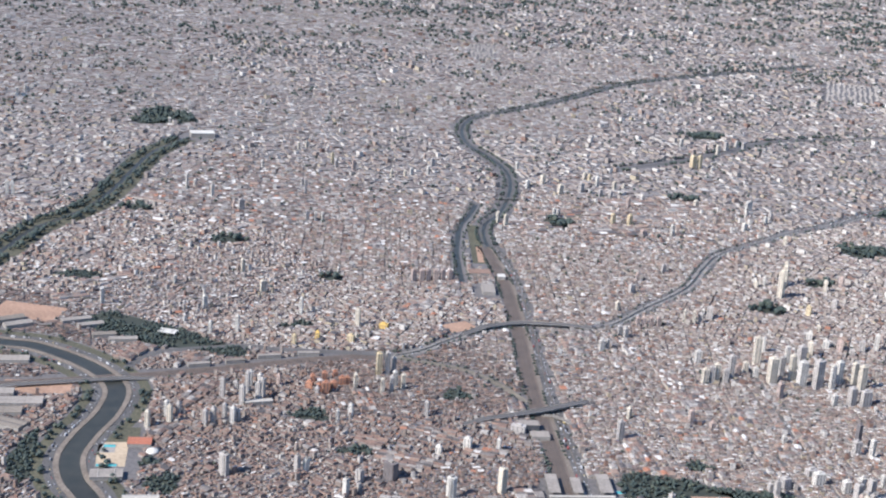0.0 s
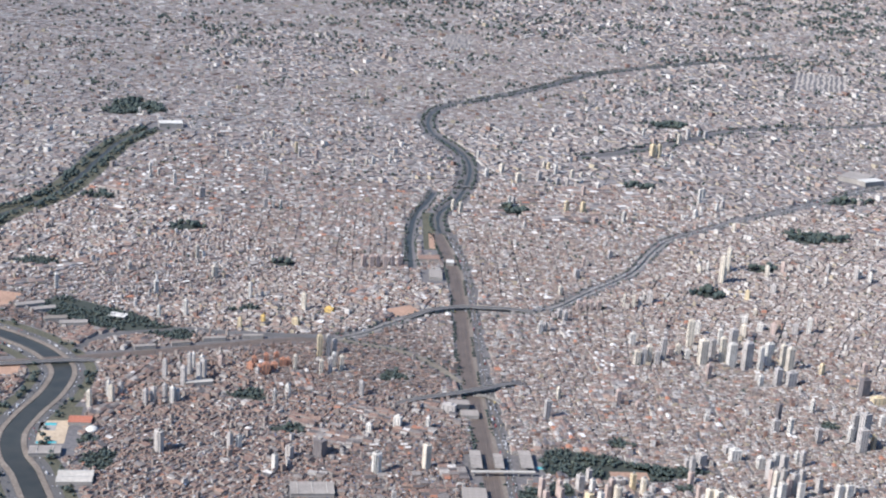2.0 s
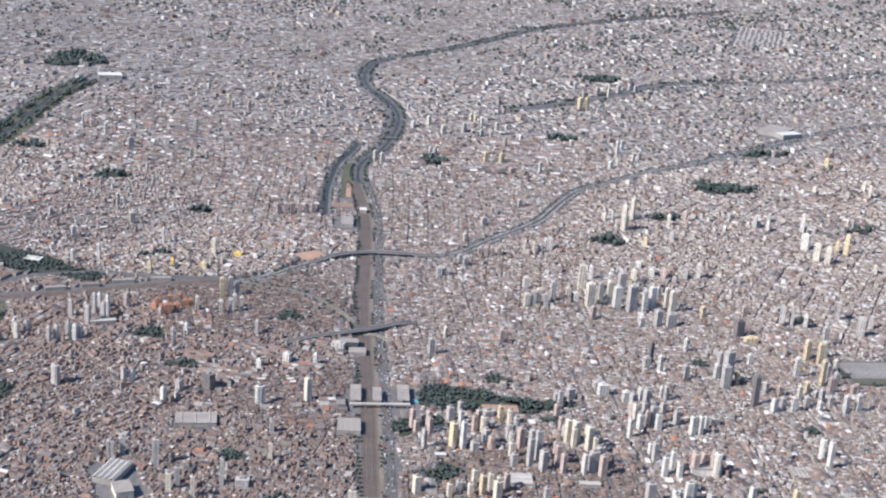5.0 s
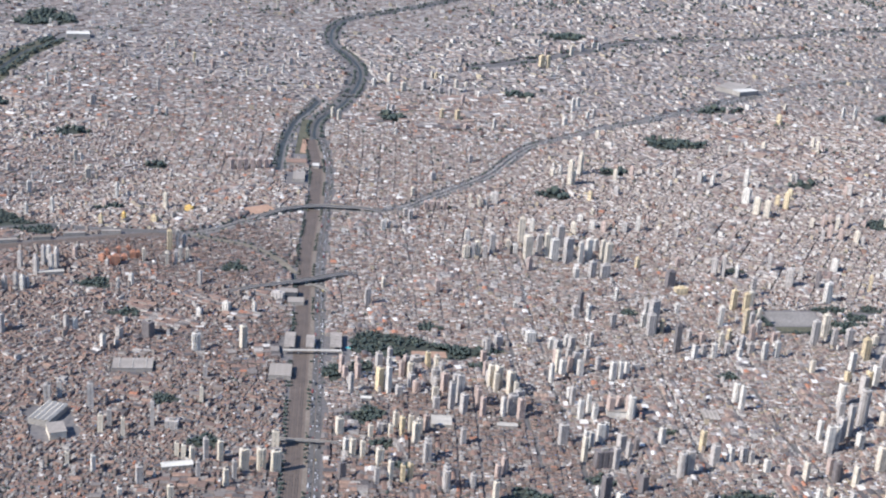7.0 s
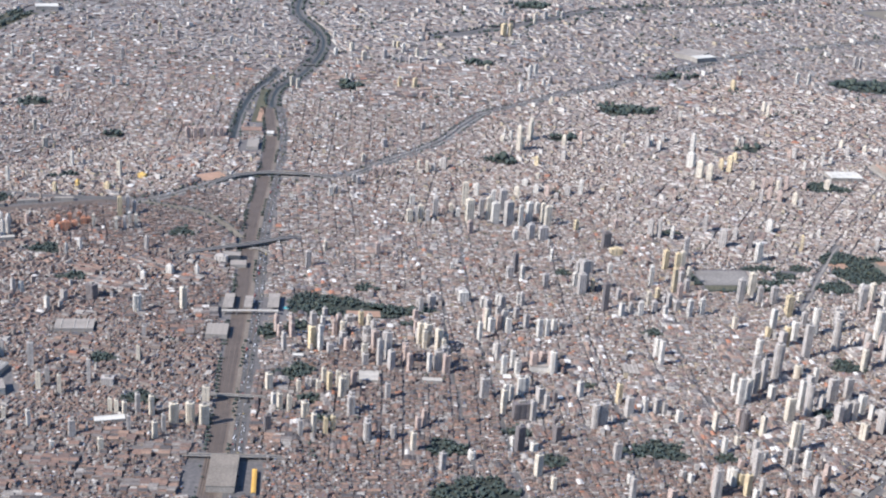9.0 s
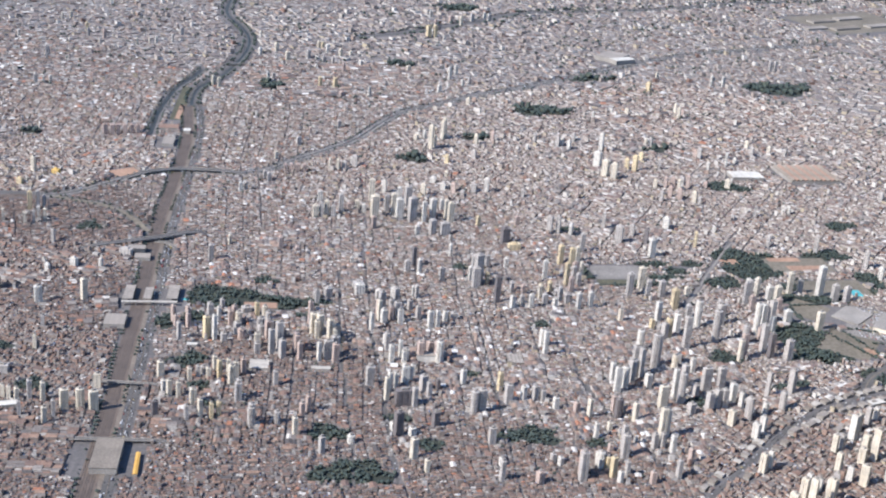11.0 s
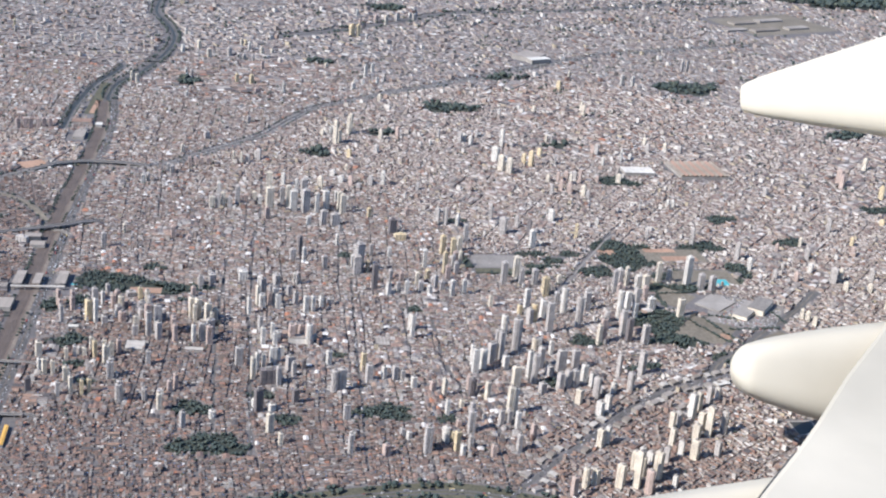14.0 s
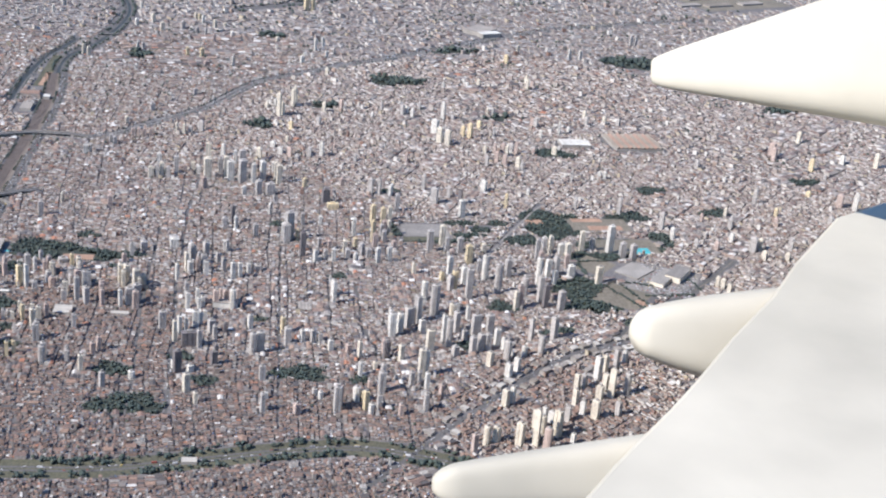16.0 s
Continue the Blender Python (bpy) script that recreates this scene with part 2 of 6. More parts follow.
AVENUE_C = curve_points([(300, 600), (294, 687), (284, 788), (277, 908), (275, 992)])
AVENUE_D = curve_points([(520, 640), (478, 760), (468, 850), (455, 930)])
FARROAD = curve_points([(259, 1907), (335, 1967), (382, 2008), (450, 2078), (504, 2147), (567, 2193), (800, 2300), (950, 2400), (1150, 2500)])
CLEAR = [(CORRIDOR, 13.5), (CROSS, 8), (WESTLINE, 9), (WESTROAD, 5), (BRANCH, 5), (RIVER, 27), (GREENRIVER, 22), (CANAL, 7), (SOUTHROAD, 13),
         (DIAGONAL, 2.5), (LOOPROAD, 4.5), (PARKROAD, 2.5), (AVENUE_A, 0.3), (AVENUE_B, 0.4), (AVENUE_C, 0.3), (AVENUE_D, 0.3), (FARROAD, 8), (ARENAROAD, 4)]
# wooded or open places: centre, half sizes, turn in degrees
WOODS = [((190, 897), (56, 24), -8), ((674, 1052), (42, 44), 12), ((678, 878), (27, 44), 8), ((600, 834), (15, 13), 0), ((-225, 1142), (95, 26), -25), ((-212, 1440), (22, 16), 0),
         ((157, 1601), (20, 22), 0), ((34, 1048), (13, 14), 0), ((-78, 990), (16, 13), 0), ((343, 1322), (19, 17), 0), ((299, 617), (32, 18), 5),
         ((425, 682), (27, 14), 0), ((352, 662), (12, 10), 0), ((162, 770), (12, 12), 0), ((511, 1559), (42, 24), 10), ((159, 856), (12, 12), 0),
         ((880, 1765), (62, 38), 20), ((1370, 2580), (170, 70), 15), ((700, 1290), (30, 18), 0), ((-400, 2050), (50, 60), 0), ((-266, 885), (10, 45), 8), ((-165, 858), (13, 17), 0), ((-180, 890), (9, 8), 0),
         ((420, 2180), (50, 20), 0), ((-330, 1545), (20, 14), 0), ((640, 1420), (20, 12), 20), ((-90, 1330), (14, 10), 0), ((250, 1130), (10, 8), 0),
         ((210, 940), (12, 9), 0), ((385, 1000), (9, 7), 0), ((450, 880), (10, 7), 0), ((560, 750), (9, 7), 40), ((250, 870), (8, 6), 0), ((-40, 930), (14, 9), 0), ((330, 700), (12, 8), 0), ((-110, 1190), (16, 9), 20), ((420, 1420), (18, 11), 30), ((800, 1180), (22, 12), 30), ((1000, 1250), (24, 12), 20), ((-330, 1290), (24, 14), 0), ((600, 1750), (40, 18), 20), ((1060, 1560), (40, 18), 30), ((330, 1760), (24, 14), 0), ((60, 720), (14, 10), 0), ((20, 780), (12, 8), 0), ((500, 1120), (14, 8), 30), ((860, 1120), (20, 12), 30),
         ((137, 842), (9, 16), 0), ((171, 778), (10, 14), 0), ((180, 732), (9, 8), 0), ((245, 898), (30, 10), 0), ((634, 1000), (20, 16), 20), ((758, 1088), (30, 15), 15), ((279, 671), (17, 13), 0),
         ((386, 778), (8, 6), 0), ((474, 677), (9, 8), 0), ((705, 968), (40, 14), 15), ((194, 705), (8, 6), 0), ((560, 985), (22, 8), 10), ((506, 1004), (5, 20), 8), ((532, 981), (26, 6), 8), ((785, 1030), (13, 22), 10), ((572, 1036), (18, 8), 8), ((580, 1004), (20, 8), 8), ((594, 1022), (13, 10), 0), ((612, 1044), (11, 9), 0), ((718, 1016), (12, 6), 0), ((750, 1020), (16, 6), 10), ((775, 1000), (8, 10), 0), ((700, 1000), (14, 10), 10), ((690, 850), (34, 14), 15), ((722, 815), (12, 16), 0), ((646, 790), (22, 7), 25)]
OPEN = [((742, 1004), (34, 20), 10), ((759, 698), (12, 13), 8), ((652, 1057), (9, 6), 10), ((722, 1060), (34, 18), 10), ((785, 860), (20, 18), 40), ((604, 1034), (13, 5), 20), ((535, 1006), (25, 24), 8), ((-348, 1178), (30, 20), -10), ((36, 1212), (17, 13), 35), ((57, 1480), (9, 85), 2), ((715, 940), (32, 24), -12),
        ((720, 874), (24, 26), -30), ((764, 920), (34, 36), -20), ((807, 1350), (36, 31), 15), ((730, 1332), (22, 14), 10), ((120, 885), (28, 24), 5),
        ((134, 619), (24, 24), 3), ((660, 1873), (32, 34), -35), ((1150, 2290), (110, 80), 30), ((-325, 1940), (24, 22), 15), ((-207, 905), (17, 46), 8), ((-292, 1010), (26, 14), 8),
        ((66, 1322), (14, 22), 3), ((210, 888), (16, 10), 0), ((-50, 735), (15, 26), 24)]

FOOTPRINTS = []  # plots of halls, filled as they are built


def inside(x, y, spots, grow=0.0):
    hit = np.zeros(len(x), bool)
    for (cx, cy), (a, b), turn in spots:
        c, s = math.cos(radians(turn)), math.sin(radians(turn))
        u, v = (x - cx) * c + (y - cy) * s, -(x - cx) * s + (y - cy) * c
        hit |= (np.abs(u) < a + grow) & (np.abs(v) < b + grow)
    return hit


def inside_round(x, y, spots, grow=0.0):
    hit = np.zeros(len(x), bool)
    for (cx, cy), (a, b), turn in spots:
        c, s = math.cos(radians(turn)), math.sin(radians(turn))
        u, v = (x - cx) * c + (y - cy) * s, -(x - cx) * s + (y - cy) * c
        wob = 0.8 + 0.25 * np.sin(3 * np.arctan2(v / b, u / a) + cx) + 0.12 * np.sin(7 * np.arctan2(v / b, u / a) + cy)
        hit |= (u / (a + grow)) ** 2 + (v / (b + grow)) ** 2 < wob
    return hit


def near_line(x, y, line, width):
    hit = np.zeros(len(x), bool)
    lo, hi = line[:, :2].min(0) - width, line[:, :2].max(0) + width
    idx = np.nonzero((x > lo[0]) & (x < hi[0]) & (y > lo[1]) & (y < hi[1]))[0]
    p = np.stack([x[idx], y[idx]], 1)
    best = np.full(len(idx), 1e9)
    for a, b in zip(line[:-1, :2], line[1:, :2]):
        d = b - a
        s = np.clip(((p - a) @ d) / (d @ d), 0, 1)
        best = np.minimum(best, np.sum((p - a - s[:, None] * d) ** 2, 1))
    hit[idx] = best < width ** 2
    return hit


def in_city(x, y):
    left = np.interp(y, [450, 590, 735, 824, 1355, 3230, 5000], [150, -60, -200, -320, -500, -1090, -1650])
    right = np.interp(y, [450, 544, 1048, 2435, 3755, 5000], [880, 920, 1100, 1580, 1640, 1750])
    under = (x > -160) & (x < 680) & (y > -460) & (y <= 440)
    return under | ((x > left) & (x < right) & (y > 440) & (y < 5000))


def free(x, y, grow=0.0):
    ok = in_city(x, y) & ~inside(x, y, OPEN, grow) & ~inside(x, y, FOOTPRINTS, grow) & ~inside_round(x, y, WOODS, grow)
    for line, width in CLEAR:
        idx = np.nonzero(ok)[0]
        ok[idx] &= ~near_line(x[idx], y[idx], line, width + grow)
    return ok


# ---- ground ----
bm = bmesh.new()
box(bm, -6000, 6000, -1500, 9000, -2.0, 0.0)
setting("ground", bm, M_GROUND, "grey-brown city ground of streets and yards", "ground")

# ---- where the towers stand: x, y, storeys, width, paint ----
TOWERS = []


def tower_at(x, y, storeys, width, paint):
    TOWERS.append((x, y, storeys, width, paint))


tower_at(538, 956, 21, 6.5, "grey")
tower_at(551, 972, 21, 6.6, "cream")
tower_at(555, 956, 15, 4.9, "grey")
tower_at(568, 958, 15, 6.5, "grey")
tower_at(575, 932, 18, 7.0, "yellow")
tower_at(592, 962, 9, 4.9, "cream")
tower_at(555, 902, 18, 5.8, "white")
tower_at(588, 894, 24, 6.3, "white")
tower_at(584, 913, 12, 5.3, "grey")
tower_at(598, 865, 28, 7.2, "grey")
tower_at(611, 904, 18, 7.4, "grey")
tower_at(570, 849, 28, 6.6, "grey")
tower_at(567, 878, 18, 5.2, "white")
tower_at(558, 867, 18, 6.1, "yellow")
tower_at(554, 864, 15, 5.1, "grey")
tower_at(537, 809, 28, 8.8, "grey")
tower_at(529, 839, 18, 6.0, "white")
tower_at(522, 790, 24, 4.8, "grey")
tower_at(513, 780, 18, 5.7, "grey")
tower_at(644, 952, 21, 4.9, "grey")
tower_at(653, 972, 15, 4.4, "grey")
tower_at(662, 985, 12, 4.5, "white")
tower_at(670, 968, 12, 6.7, "white")
tower_at(676, 962, 15, 6.6, "cream")
tower_at(638, 886, 28, 5.8, "white")
tower_at(650, 910, 18, 4.8, "white")
tower_at(654, 892, 15, 4.2, "white")
tower_at(658, 912, 21, 5.3, "grey")
tower_at(672, 940, 12, 4.9, "pink")
tower_at(673, 914, 12, 7.5, "white")
tower_at(692, 981, 21, 5.6, "cream")
tower_at(704, 988, 12, 5.1, "grey")
tower_at(721, 983, 28, 7.3, "white")
tower_at(733, 974, 15, 6.8, "grey")
tower_at(743, 970, 15, 6.7, "grey")
tower_at(698, 901, 18, 7.5, "cream")
tower_at(623, 862, 18, 5.6, "grey")
tower_at(616, 837, 21, 6.5, "pink")
tower_at(636, 852, 24, 4.6, "grey")
tower_at(640, 841, 21, 5.1, "dark")
tower_at(654, 837, 18, 7.1, "grey")
tower_at(553, 808, 12, 5.4, "cream")
tower_at(558, 818, 9, 3.9, "white")
tower_at(567, 805, 12, 3.9, "white")
tower_at(543, 756, 24, 4.2, "white")
tower_at(547, 749, 24, 5.6, "grey")
tower_at(555, 778, 18, 4.8, "grey")
tower_at(525, 771, 12, 4.7, "white")
tower_at(531, 739, 18, 8.3, "cream")
tower_at(522, 689, 24, 5.8, "cream")
tower_at(526, 694, 21, 4.5, "white")
tower_at(552, 731, 9, 6.5, "grey")
tower_at(561, 763, 9, 4.7, "grey")
tower_at(572, 775, 18, 9.6, "grey")
tower_at(584, 777, 18, 7.7, "grey")
tower_at(567, 738, 15, 5.6, "grey")
tower_at(574, 744, 15, 4.7, "grey")
tower_at(580, 745, 15, 4.7, "grey")
tower_at(589, 756, 15, 4.7, "white")
tower_at(594, 747, 12, 3.8, "white")
tower_at(595, 727, 18, 6.5, "grey")
tower_at(580, 717, 12, 6.0, "cream")
tower_at(611, 739, 9, 4.7, "white")
tower_at(619, 766, 21, 3.3, "grey")
tower_at(640, 774, 21, 7.2, "grey")
tower_at(626, 746, 15, 5.7, "grey")
tower_at(594, 698, 12, 6.3, "white")
tower_at(602, 710, 12, 5.5, "white")
tower_at(587, 647, 15, 4.8, "cream")
tower_at(593, 652, 15, 3.9, "white")
tower_at(526, 667, 15, 3.9, "white")
tower_at(524, 632, 15, 3.8, "grey")
tower_at(537, 655, 12, 3.9, "pink")
tower_at(505, 625, 9, 4.2, "pink")
tower_at(514, 674, 12, 4.4, "grey")
tower_at(520, 675, 12, 3.5, "grey")
tower_at(608, 616, 15, 6.0, "cream")
tower_at(612, 608, 15, 5.1, "cream")
tower_at(617, 634, 9, 4.3, "white")
tower_at(622, 628, 9, 6.0, "white")
tower_at(625, 616, 15, 4.3, "white")
tower_at(635, 631, 12, 5.2, "grey")
tower_at(643, 654, 15, 4.9, "cream")
tower_at(648, 681, 15, 4.5, "cream")
tower_at(655, 687, 12, 4.5, "grey")
tower_at(668, 702, 21, 6.0, "white")
tower_at(677, 718, 15, 5.1, "cream")
tower_at(688, 729, 15, 4.7, "grey")
tower_at(696, 735, 12, 4.3, "white")
tower_at(676, 675, 24, 6.3, "cream")
tower_at(672, 684, 15, 6.4, "cream")
tower_at(689, 681, 18, 5.5, "grey")
tower_at(665, 669, 12, 6.3, "cream")
tower_at(657, 638, 15, 7.0, "cream")
tower_at(648, 641, 12, 5.2, "white")
tower_at(676, 644, 12, 5.3, "grey")
tower_at(377, 1025, 12, 2.3, "white")
tower_at(400, 961, 28, 8.7, "grey")
tower_at(411, 1004, 12, 4.5, "grey")
tower_at(408, 959, 12, 3.2, "yellow")
tower_at(415, 922, 24, 5.8, "dark")
tower_at(429, 1007, 9, 4.5, "white")
tower_at(440, 1055, 6, 13.9, "yellow")
tower_at(432, 1070, 15, 9.3, "dark")
tower_at(463, 983, 18, 4.4, "white")
tower_at(482, 1024, 18, 5.7, "yellow")
tower_at(492, 1018, 18, 5.6, "yellow")
tower_at(499, 1031, 15, 5.1, "cream")
tower_at(482, 972, 21, 4.4, "yellow")
tower_at(498, 992, 15, 3.3, "cream")
tower_at(491, 988, 12, 4.4, "grey")
tower_at(507, 1060, 18, 5.2, "grey")
tower_at(500, 1100, 12, 3.6, "white")
tower_at(547, 1088, 18, 8.3, "grey")
tower_at(575, 1056, 18, 7.0, "white")
tower_at(428, 911, 12, 4.7, "white")
tower_at(437, 920, 9, 4.2, "grey")
tower_at(445, 916, 12, 4.7, "white")
tower_at(440, 944, 9, 4.3, "pink")
tower_at(430, 949, 9, 3.8, "grey")
tower_at(465, 955, 9, 3.8, "yellow")
tower_at(466, 917, 9, 4.2, "white")
tower_at(472, 935, 12, 4.3, "grey")
tower_at(487, 918, 15, 4.7, "white")
tower_at(498, 922, 15, 4.8, "white")
tower_at(503, 954, 9, 4.9, "pink")
tower_at(458, 926, 9, 5.3, "grey")
tower_at(478, 929, 9, 5.3, "grey")
tower_at(448, 819, 21, 3.9, "white")
tower_at(379, 760, 12, 4.7, "white")
tower_at(407, 753, 15, 4.2, "yellow")
tower_at(412, 733, 15, 6.0, "grey")
tower_at(424, 737, 12, 4.1, "white")
tower_at(433, 739, 12, 4.6, "grey")
tower_at(439, 739, 9, 4.1, "grey")
tower_at(448, 728, 9, 5.0, "white")
tower_at(391, 716, 18, 7.2, "grey")
tower_at(346, 799, 15, 4.8, "pink")
tower_at(361, 795, 18, 5.8, "white")
tower_at(498, 781, 15, 3.8, "white")
tower_at(506, 768, 18, 6.6, "white")
tower_at(516, 789, 15, 6.3, "grey")
tower_at(524, 796, 21, 3.4, "white")
tower_at(472, 716, 15, 3.6, "cream")
tower_at(473, 685, 12, 3.1, "white")
tower_at(494, 719, 15, 6.4, "dark")
tower_at(506, 714, 15, 4.1, "cream")
tower_at(485, 699, 6, 3.6, "cream")
tower_at(491, 672, 18, 3.9, "grey")
tower_at(490, 658, 18, 6.1, "grey")
tower_at(481, 666, 6, 3.9, "pink")
tower_at(456, 624, 21, 6.3, "grey")
tower_at(426, 617, 9, 5.8, "pink")
tower_at(400, 618, 15, 3.8, "grey")
tower_at(438, 648, 6, 3.9, "grey")
tower_at(443, 644, 6, 3.8, "white")
tower_at(471, 643, 12, 4.7, "white")
tower_at(478, 631, 15, 4.7, "yellow")
tower_at(488, 632, 12, 3.4, "grey")
tower_at(482, 623, 9, 3.4, "white")
tower_at(525, 636, 12, 3.4, "pink")
tower_at(349, 625, 9, 3.4, "cream")
tower_at(396, 669, 12, 6.1, "grey")
tower_at(316, 865, 12, 4.6, "white")
tower_at(314, 896, 15, 6.2, "grey")
tower_at(330, 867, 12, 5.1, "white")
tower_at(326, 905, 15, 5.2, "grey")
tower_at(322, 872, 12, 4.1, "pink")
tower_at(345, 876, 12, 4.6, "grey")
tower_at(344, 921, 12, 3.2, "grey")
tower_at(355, 861, 15, 5.1, "white")
tower_at(361, 862, 15, 4.0, "white")
tower_at(257, 843, 9, 5.0, "grey")
tower_at(266, 787, 15, 3.4, "white")
tower_at(278, 800, 15, 7.8, "grey")
tower_at(278, 835, 9, 5.0, "cream")
tower_at(237, 788, 15, 5.3, "grey")
tower_at(251, 785, 15, 3.9, "pink")
tower_at(228, 793, 21, 4.9, "grey")
tower_at(323, 790, 15, 4.3, "white")
tower_at(318, 823, 9, 4.4, "white")
tower_at(335, 797, 9, 3.9, "white")
tower_at(360, 801, 15, 5.8, "pink")
tower_at(307, 750, 15, 7.5, "grey")
tower_at(322, 742, 15, 3.2, "white")
tower_at(327, 747, 12, 3.3, "white")
tower_at(334, 754, 15, 6.5, "white")
tower_at(333, 721, 12, 16.4, "dark")
tower_at(352, 735, 12, 3.7, "grey")
tower_at(359, 747, 9, 2.8, "dark")
tower_at(356, 706, 9, 3.6, "dark")
tower_at(236, 740, 12, 4.2, "grey")
tower_at(299, 1165, 24, 7.1, "cream")
tower_at(312, 1198, 13, 4.6, "white")
tower_at(303, 1121, 22, 8.8, "cream")
tower_at(315, 1139, 17, 5.7, "grey")
tower_at(322, 1130, 22, 5.7, "cream")
tower_at(328, 1173, 15, 4.6, "white")
tower_at(328, 1119, 21, 8.2, "white")
tower_at(337, 1159, 21, 7.8, "grey")
tower_at(341, 1116, 24, 9.4, "grey")
tower_at(353, 1192, 14, 6.0, "cream")
tower_at(353, 1115, 21, 5.0, "white")
tower_at(362, 1128, 20, 7.0, "white")
tower_at(372, 1155, 11, 4.5, "white")
tower_at(376, 1130, 19, 5.1, "cream")
tower_at(380, 1120, 20, 6.9, "cream")
tower_at(244, 1111, 12, 6.3, "cream")
tower_at(250, 1113, 14, 5.0, "grey")
tower_at(255, 1117, 15, 5.7, "cream")
tower_at(262, 1114, 12, 5.0, "grey")
tower_at(269, 1126, 20, 5.7, "grey")
tower_at(285, 1143, 9, 5.1, "cream")
tower_at(246, 1159, 11, 5.8, "white")
tower_at(375, 1220, 7, 6.7, "white")
tower_at(386, 1213, 10, 6.0, "pink")
tower_at(292, 1134, 8, 5.1, "white")
tower_at(277, 1138, 7, 5.1, "pink")
tower_at(373, 1084, 12, 10.6, "grey")
tower_at(361, 1082, 15, 7.1, "grey")
tower_at(303, 1089, 12, 5.3, "pink")
tower_at(346, 1079, 9, 5.3, "white")
tower_at(368, 1370, 15, 5.6, "cream")
tower_at(357, 1403, 9, 3.5, "white")
tower_at(419, 1394, 12, 4.9, "cream")
tower_at(440, 1411, 12, 5.0, "pink")
tower_at(382, 1314, 9, 5.4, "yellow")
tower_at(414, 1339, 9, 6.2, "grey")
tower_at(422, 1221, 15, 5.1, "white")
tower_at(436, 1250, 6, 3.3, "pink")
tower_at(408, 1116, 9, 4.8, "yellow")
tower_at(448, 1124, 9, 4.8, "pink")
tower_at(492, 1424, 9, 4.3, "grey")
tower_at(480, 1385, 6, 3.5, "white")
tower_at(365, 1242, 6, 6.5, "white")
tower_at(380, 1266, 6, 3.9, "cream")
tower_at(408, 1218, 9, 6.4, "grey")
tower_at(395, 1202, 6, 5.1, "grey")
tower_at(479, 1104, 18, 6.0, "grey")
tower_at(488, 1106, 18, 4.8, "grey")
tower_at(267, 1268, 9, 5.3, "grey")
tower_at(278, 1281, 12, 6.7, "grey")
tower_at(518, 1406, 12, 5.7, "grey")
tower_at(524, 1412, 9, 4.3, "white")
tower_at(541, 1435, 9, 4.3, "grey")
tower_at(576, 1527, 12, 3.8, "white")
tower_at(570, 1399, 21, 5.7, "white")
tower_at(557, 1334, 18, 9.6, "white")
tower_at(562, 1303, 18, 8.1, "cream")
tower_at(571, 1294, 18, 7.4, "cream")
tower_at(592, 1335, 12, 5.5, "yellow")
tower_at(600, 1328, 18, 6.2, "yellow")
tower_at(615, 1372, 9, 6.3, "yellow")
tower_at(583, 1397, 6, 4.3, "grey")
tower_at(636, 1434, 9, 5.1, "grey")
tower_at(630, 1432, 9, 3.6, "cream")
tower_at(627, 1568, 9, 5.4, "cream")
tower_at(695, 1566, 15, 4.7, "cream")
tower_at(696, 1594, 12, 4.8, "cream")
tower_at(705, 1588, 6, 6.3, "pink")
tower_at(631, 1340, 12, 2.8, "grey")
tower_at(685, 1398, 9, 5.0, "pink")
tower_at(689, 1394, 12, 5.7, "grey")
tower_at(691, 1353, 9, 4.2, "white")
tower_at(716, 1370, 15, 3.5, "white")
tower_at(730, 1385, 6, 4.3, "white")
tower_at(701, 1290, 9, 6.8, "cream")
tower_at(760, 1451, 9, 5.2, "cream")
tower_at(757, 1414, 12, 5.8, "grey")
tower_at(783, 1432, 9, 5.2, "cream")
tower_at(801, 1425, 9, 5.9, "grey")
tower_at(615, 1272, 9, 4.7, "cream")
tower_at(638, 1287, 9, 5.4, "pink")
tower_at(648, 1290, 9, 6.7, "grey")
tower_at(627, 1244, 12, 5.2, "pink")
tower_at(636, 1236, 12, 5.9, "pink")
tower_at(651, 1230, 12, 5.9, "cream")
tower_at(655, 1221, 9, 3.9, "grey")
tower_at(614, 1226, 12, 4.5, "grey")
tower_at(675, 1285, 6, 4.0, "pink")
tower_at(520, 1216, 12, 3.2, "pink")
tower_at(537, 1127, 18, 4.2, "grey")
tower_at(501, 1105, 12, 3.6, "white")
tower_at(604, 1140, 12, 7.4, "white")
tower_at(564, 1112, 12, 4.8, "grey")
tower_at(682, 1179, 6, 5.1, "grey")
tower_at(654, 1138, 6, 4.3, "white")
tower_at(744, 1208, 9, 4.5, "white")
tower_at(750, 1209, 9, 4.6, "white")
tower_at(710, 1194, 12, 3.2, "grey")
tower_at(702, 1104, 12, 4.3, "grey")
tower_at(749, 1096, 18, 4.9, "grey")
tower_at(893, 1874, 15, 5.5, "grey")
tower_at(901, 1876, 15, 5.5, "grey")
tower_at(778, 1754, 15, 5.2, "white")
tower_at(794, 1752, 15, 5.2, "white")
tower_at(700, 1765, 12, 4.3, "cream")
tower_at(677, 1703, 12, 6.7, "yellow")
tower_at(1037, 1408, 15, 6.0, "cream")
tower_at(983, 1329, 15, 6.5, "pink")
tower_at(874, 1276, 9, 5.5, "grey")
tower_at(916, 1161, 15, 5.2, "grey")
tower_at(-61, 768, 12, 5.9, "grey")
tower_at(-54, 774, 12, 4.2, "grey")
tower_at(-29, 762, 18, 5.4, "grey")
tower_at(-14, 727, 12, 4.4, "cream")
tower_at(-10, 736, 12, 4.1, "grey")
tower_at(3, 719, 15, 2.8, "cream")
tower_at(19, 740, 18, 3.2, "grey")
tower_at(47, 779, 12, 2.5, "cream")
tower_at(43, 821, 9, 3.5, "grey")
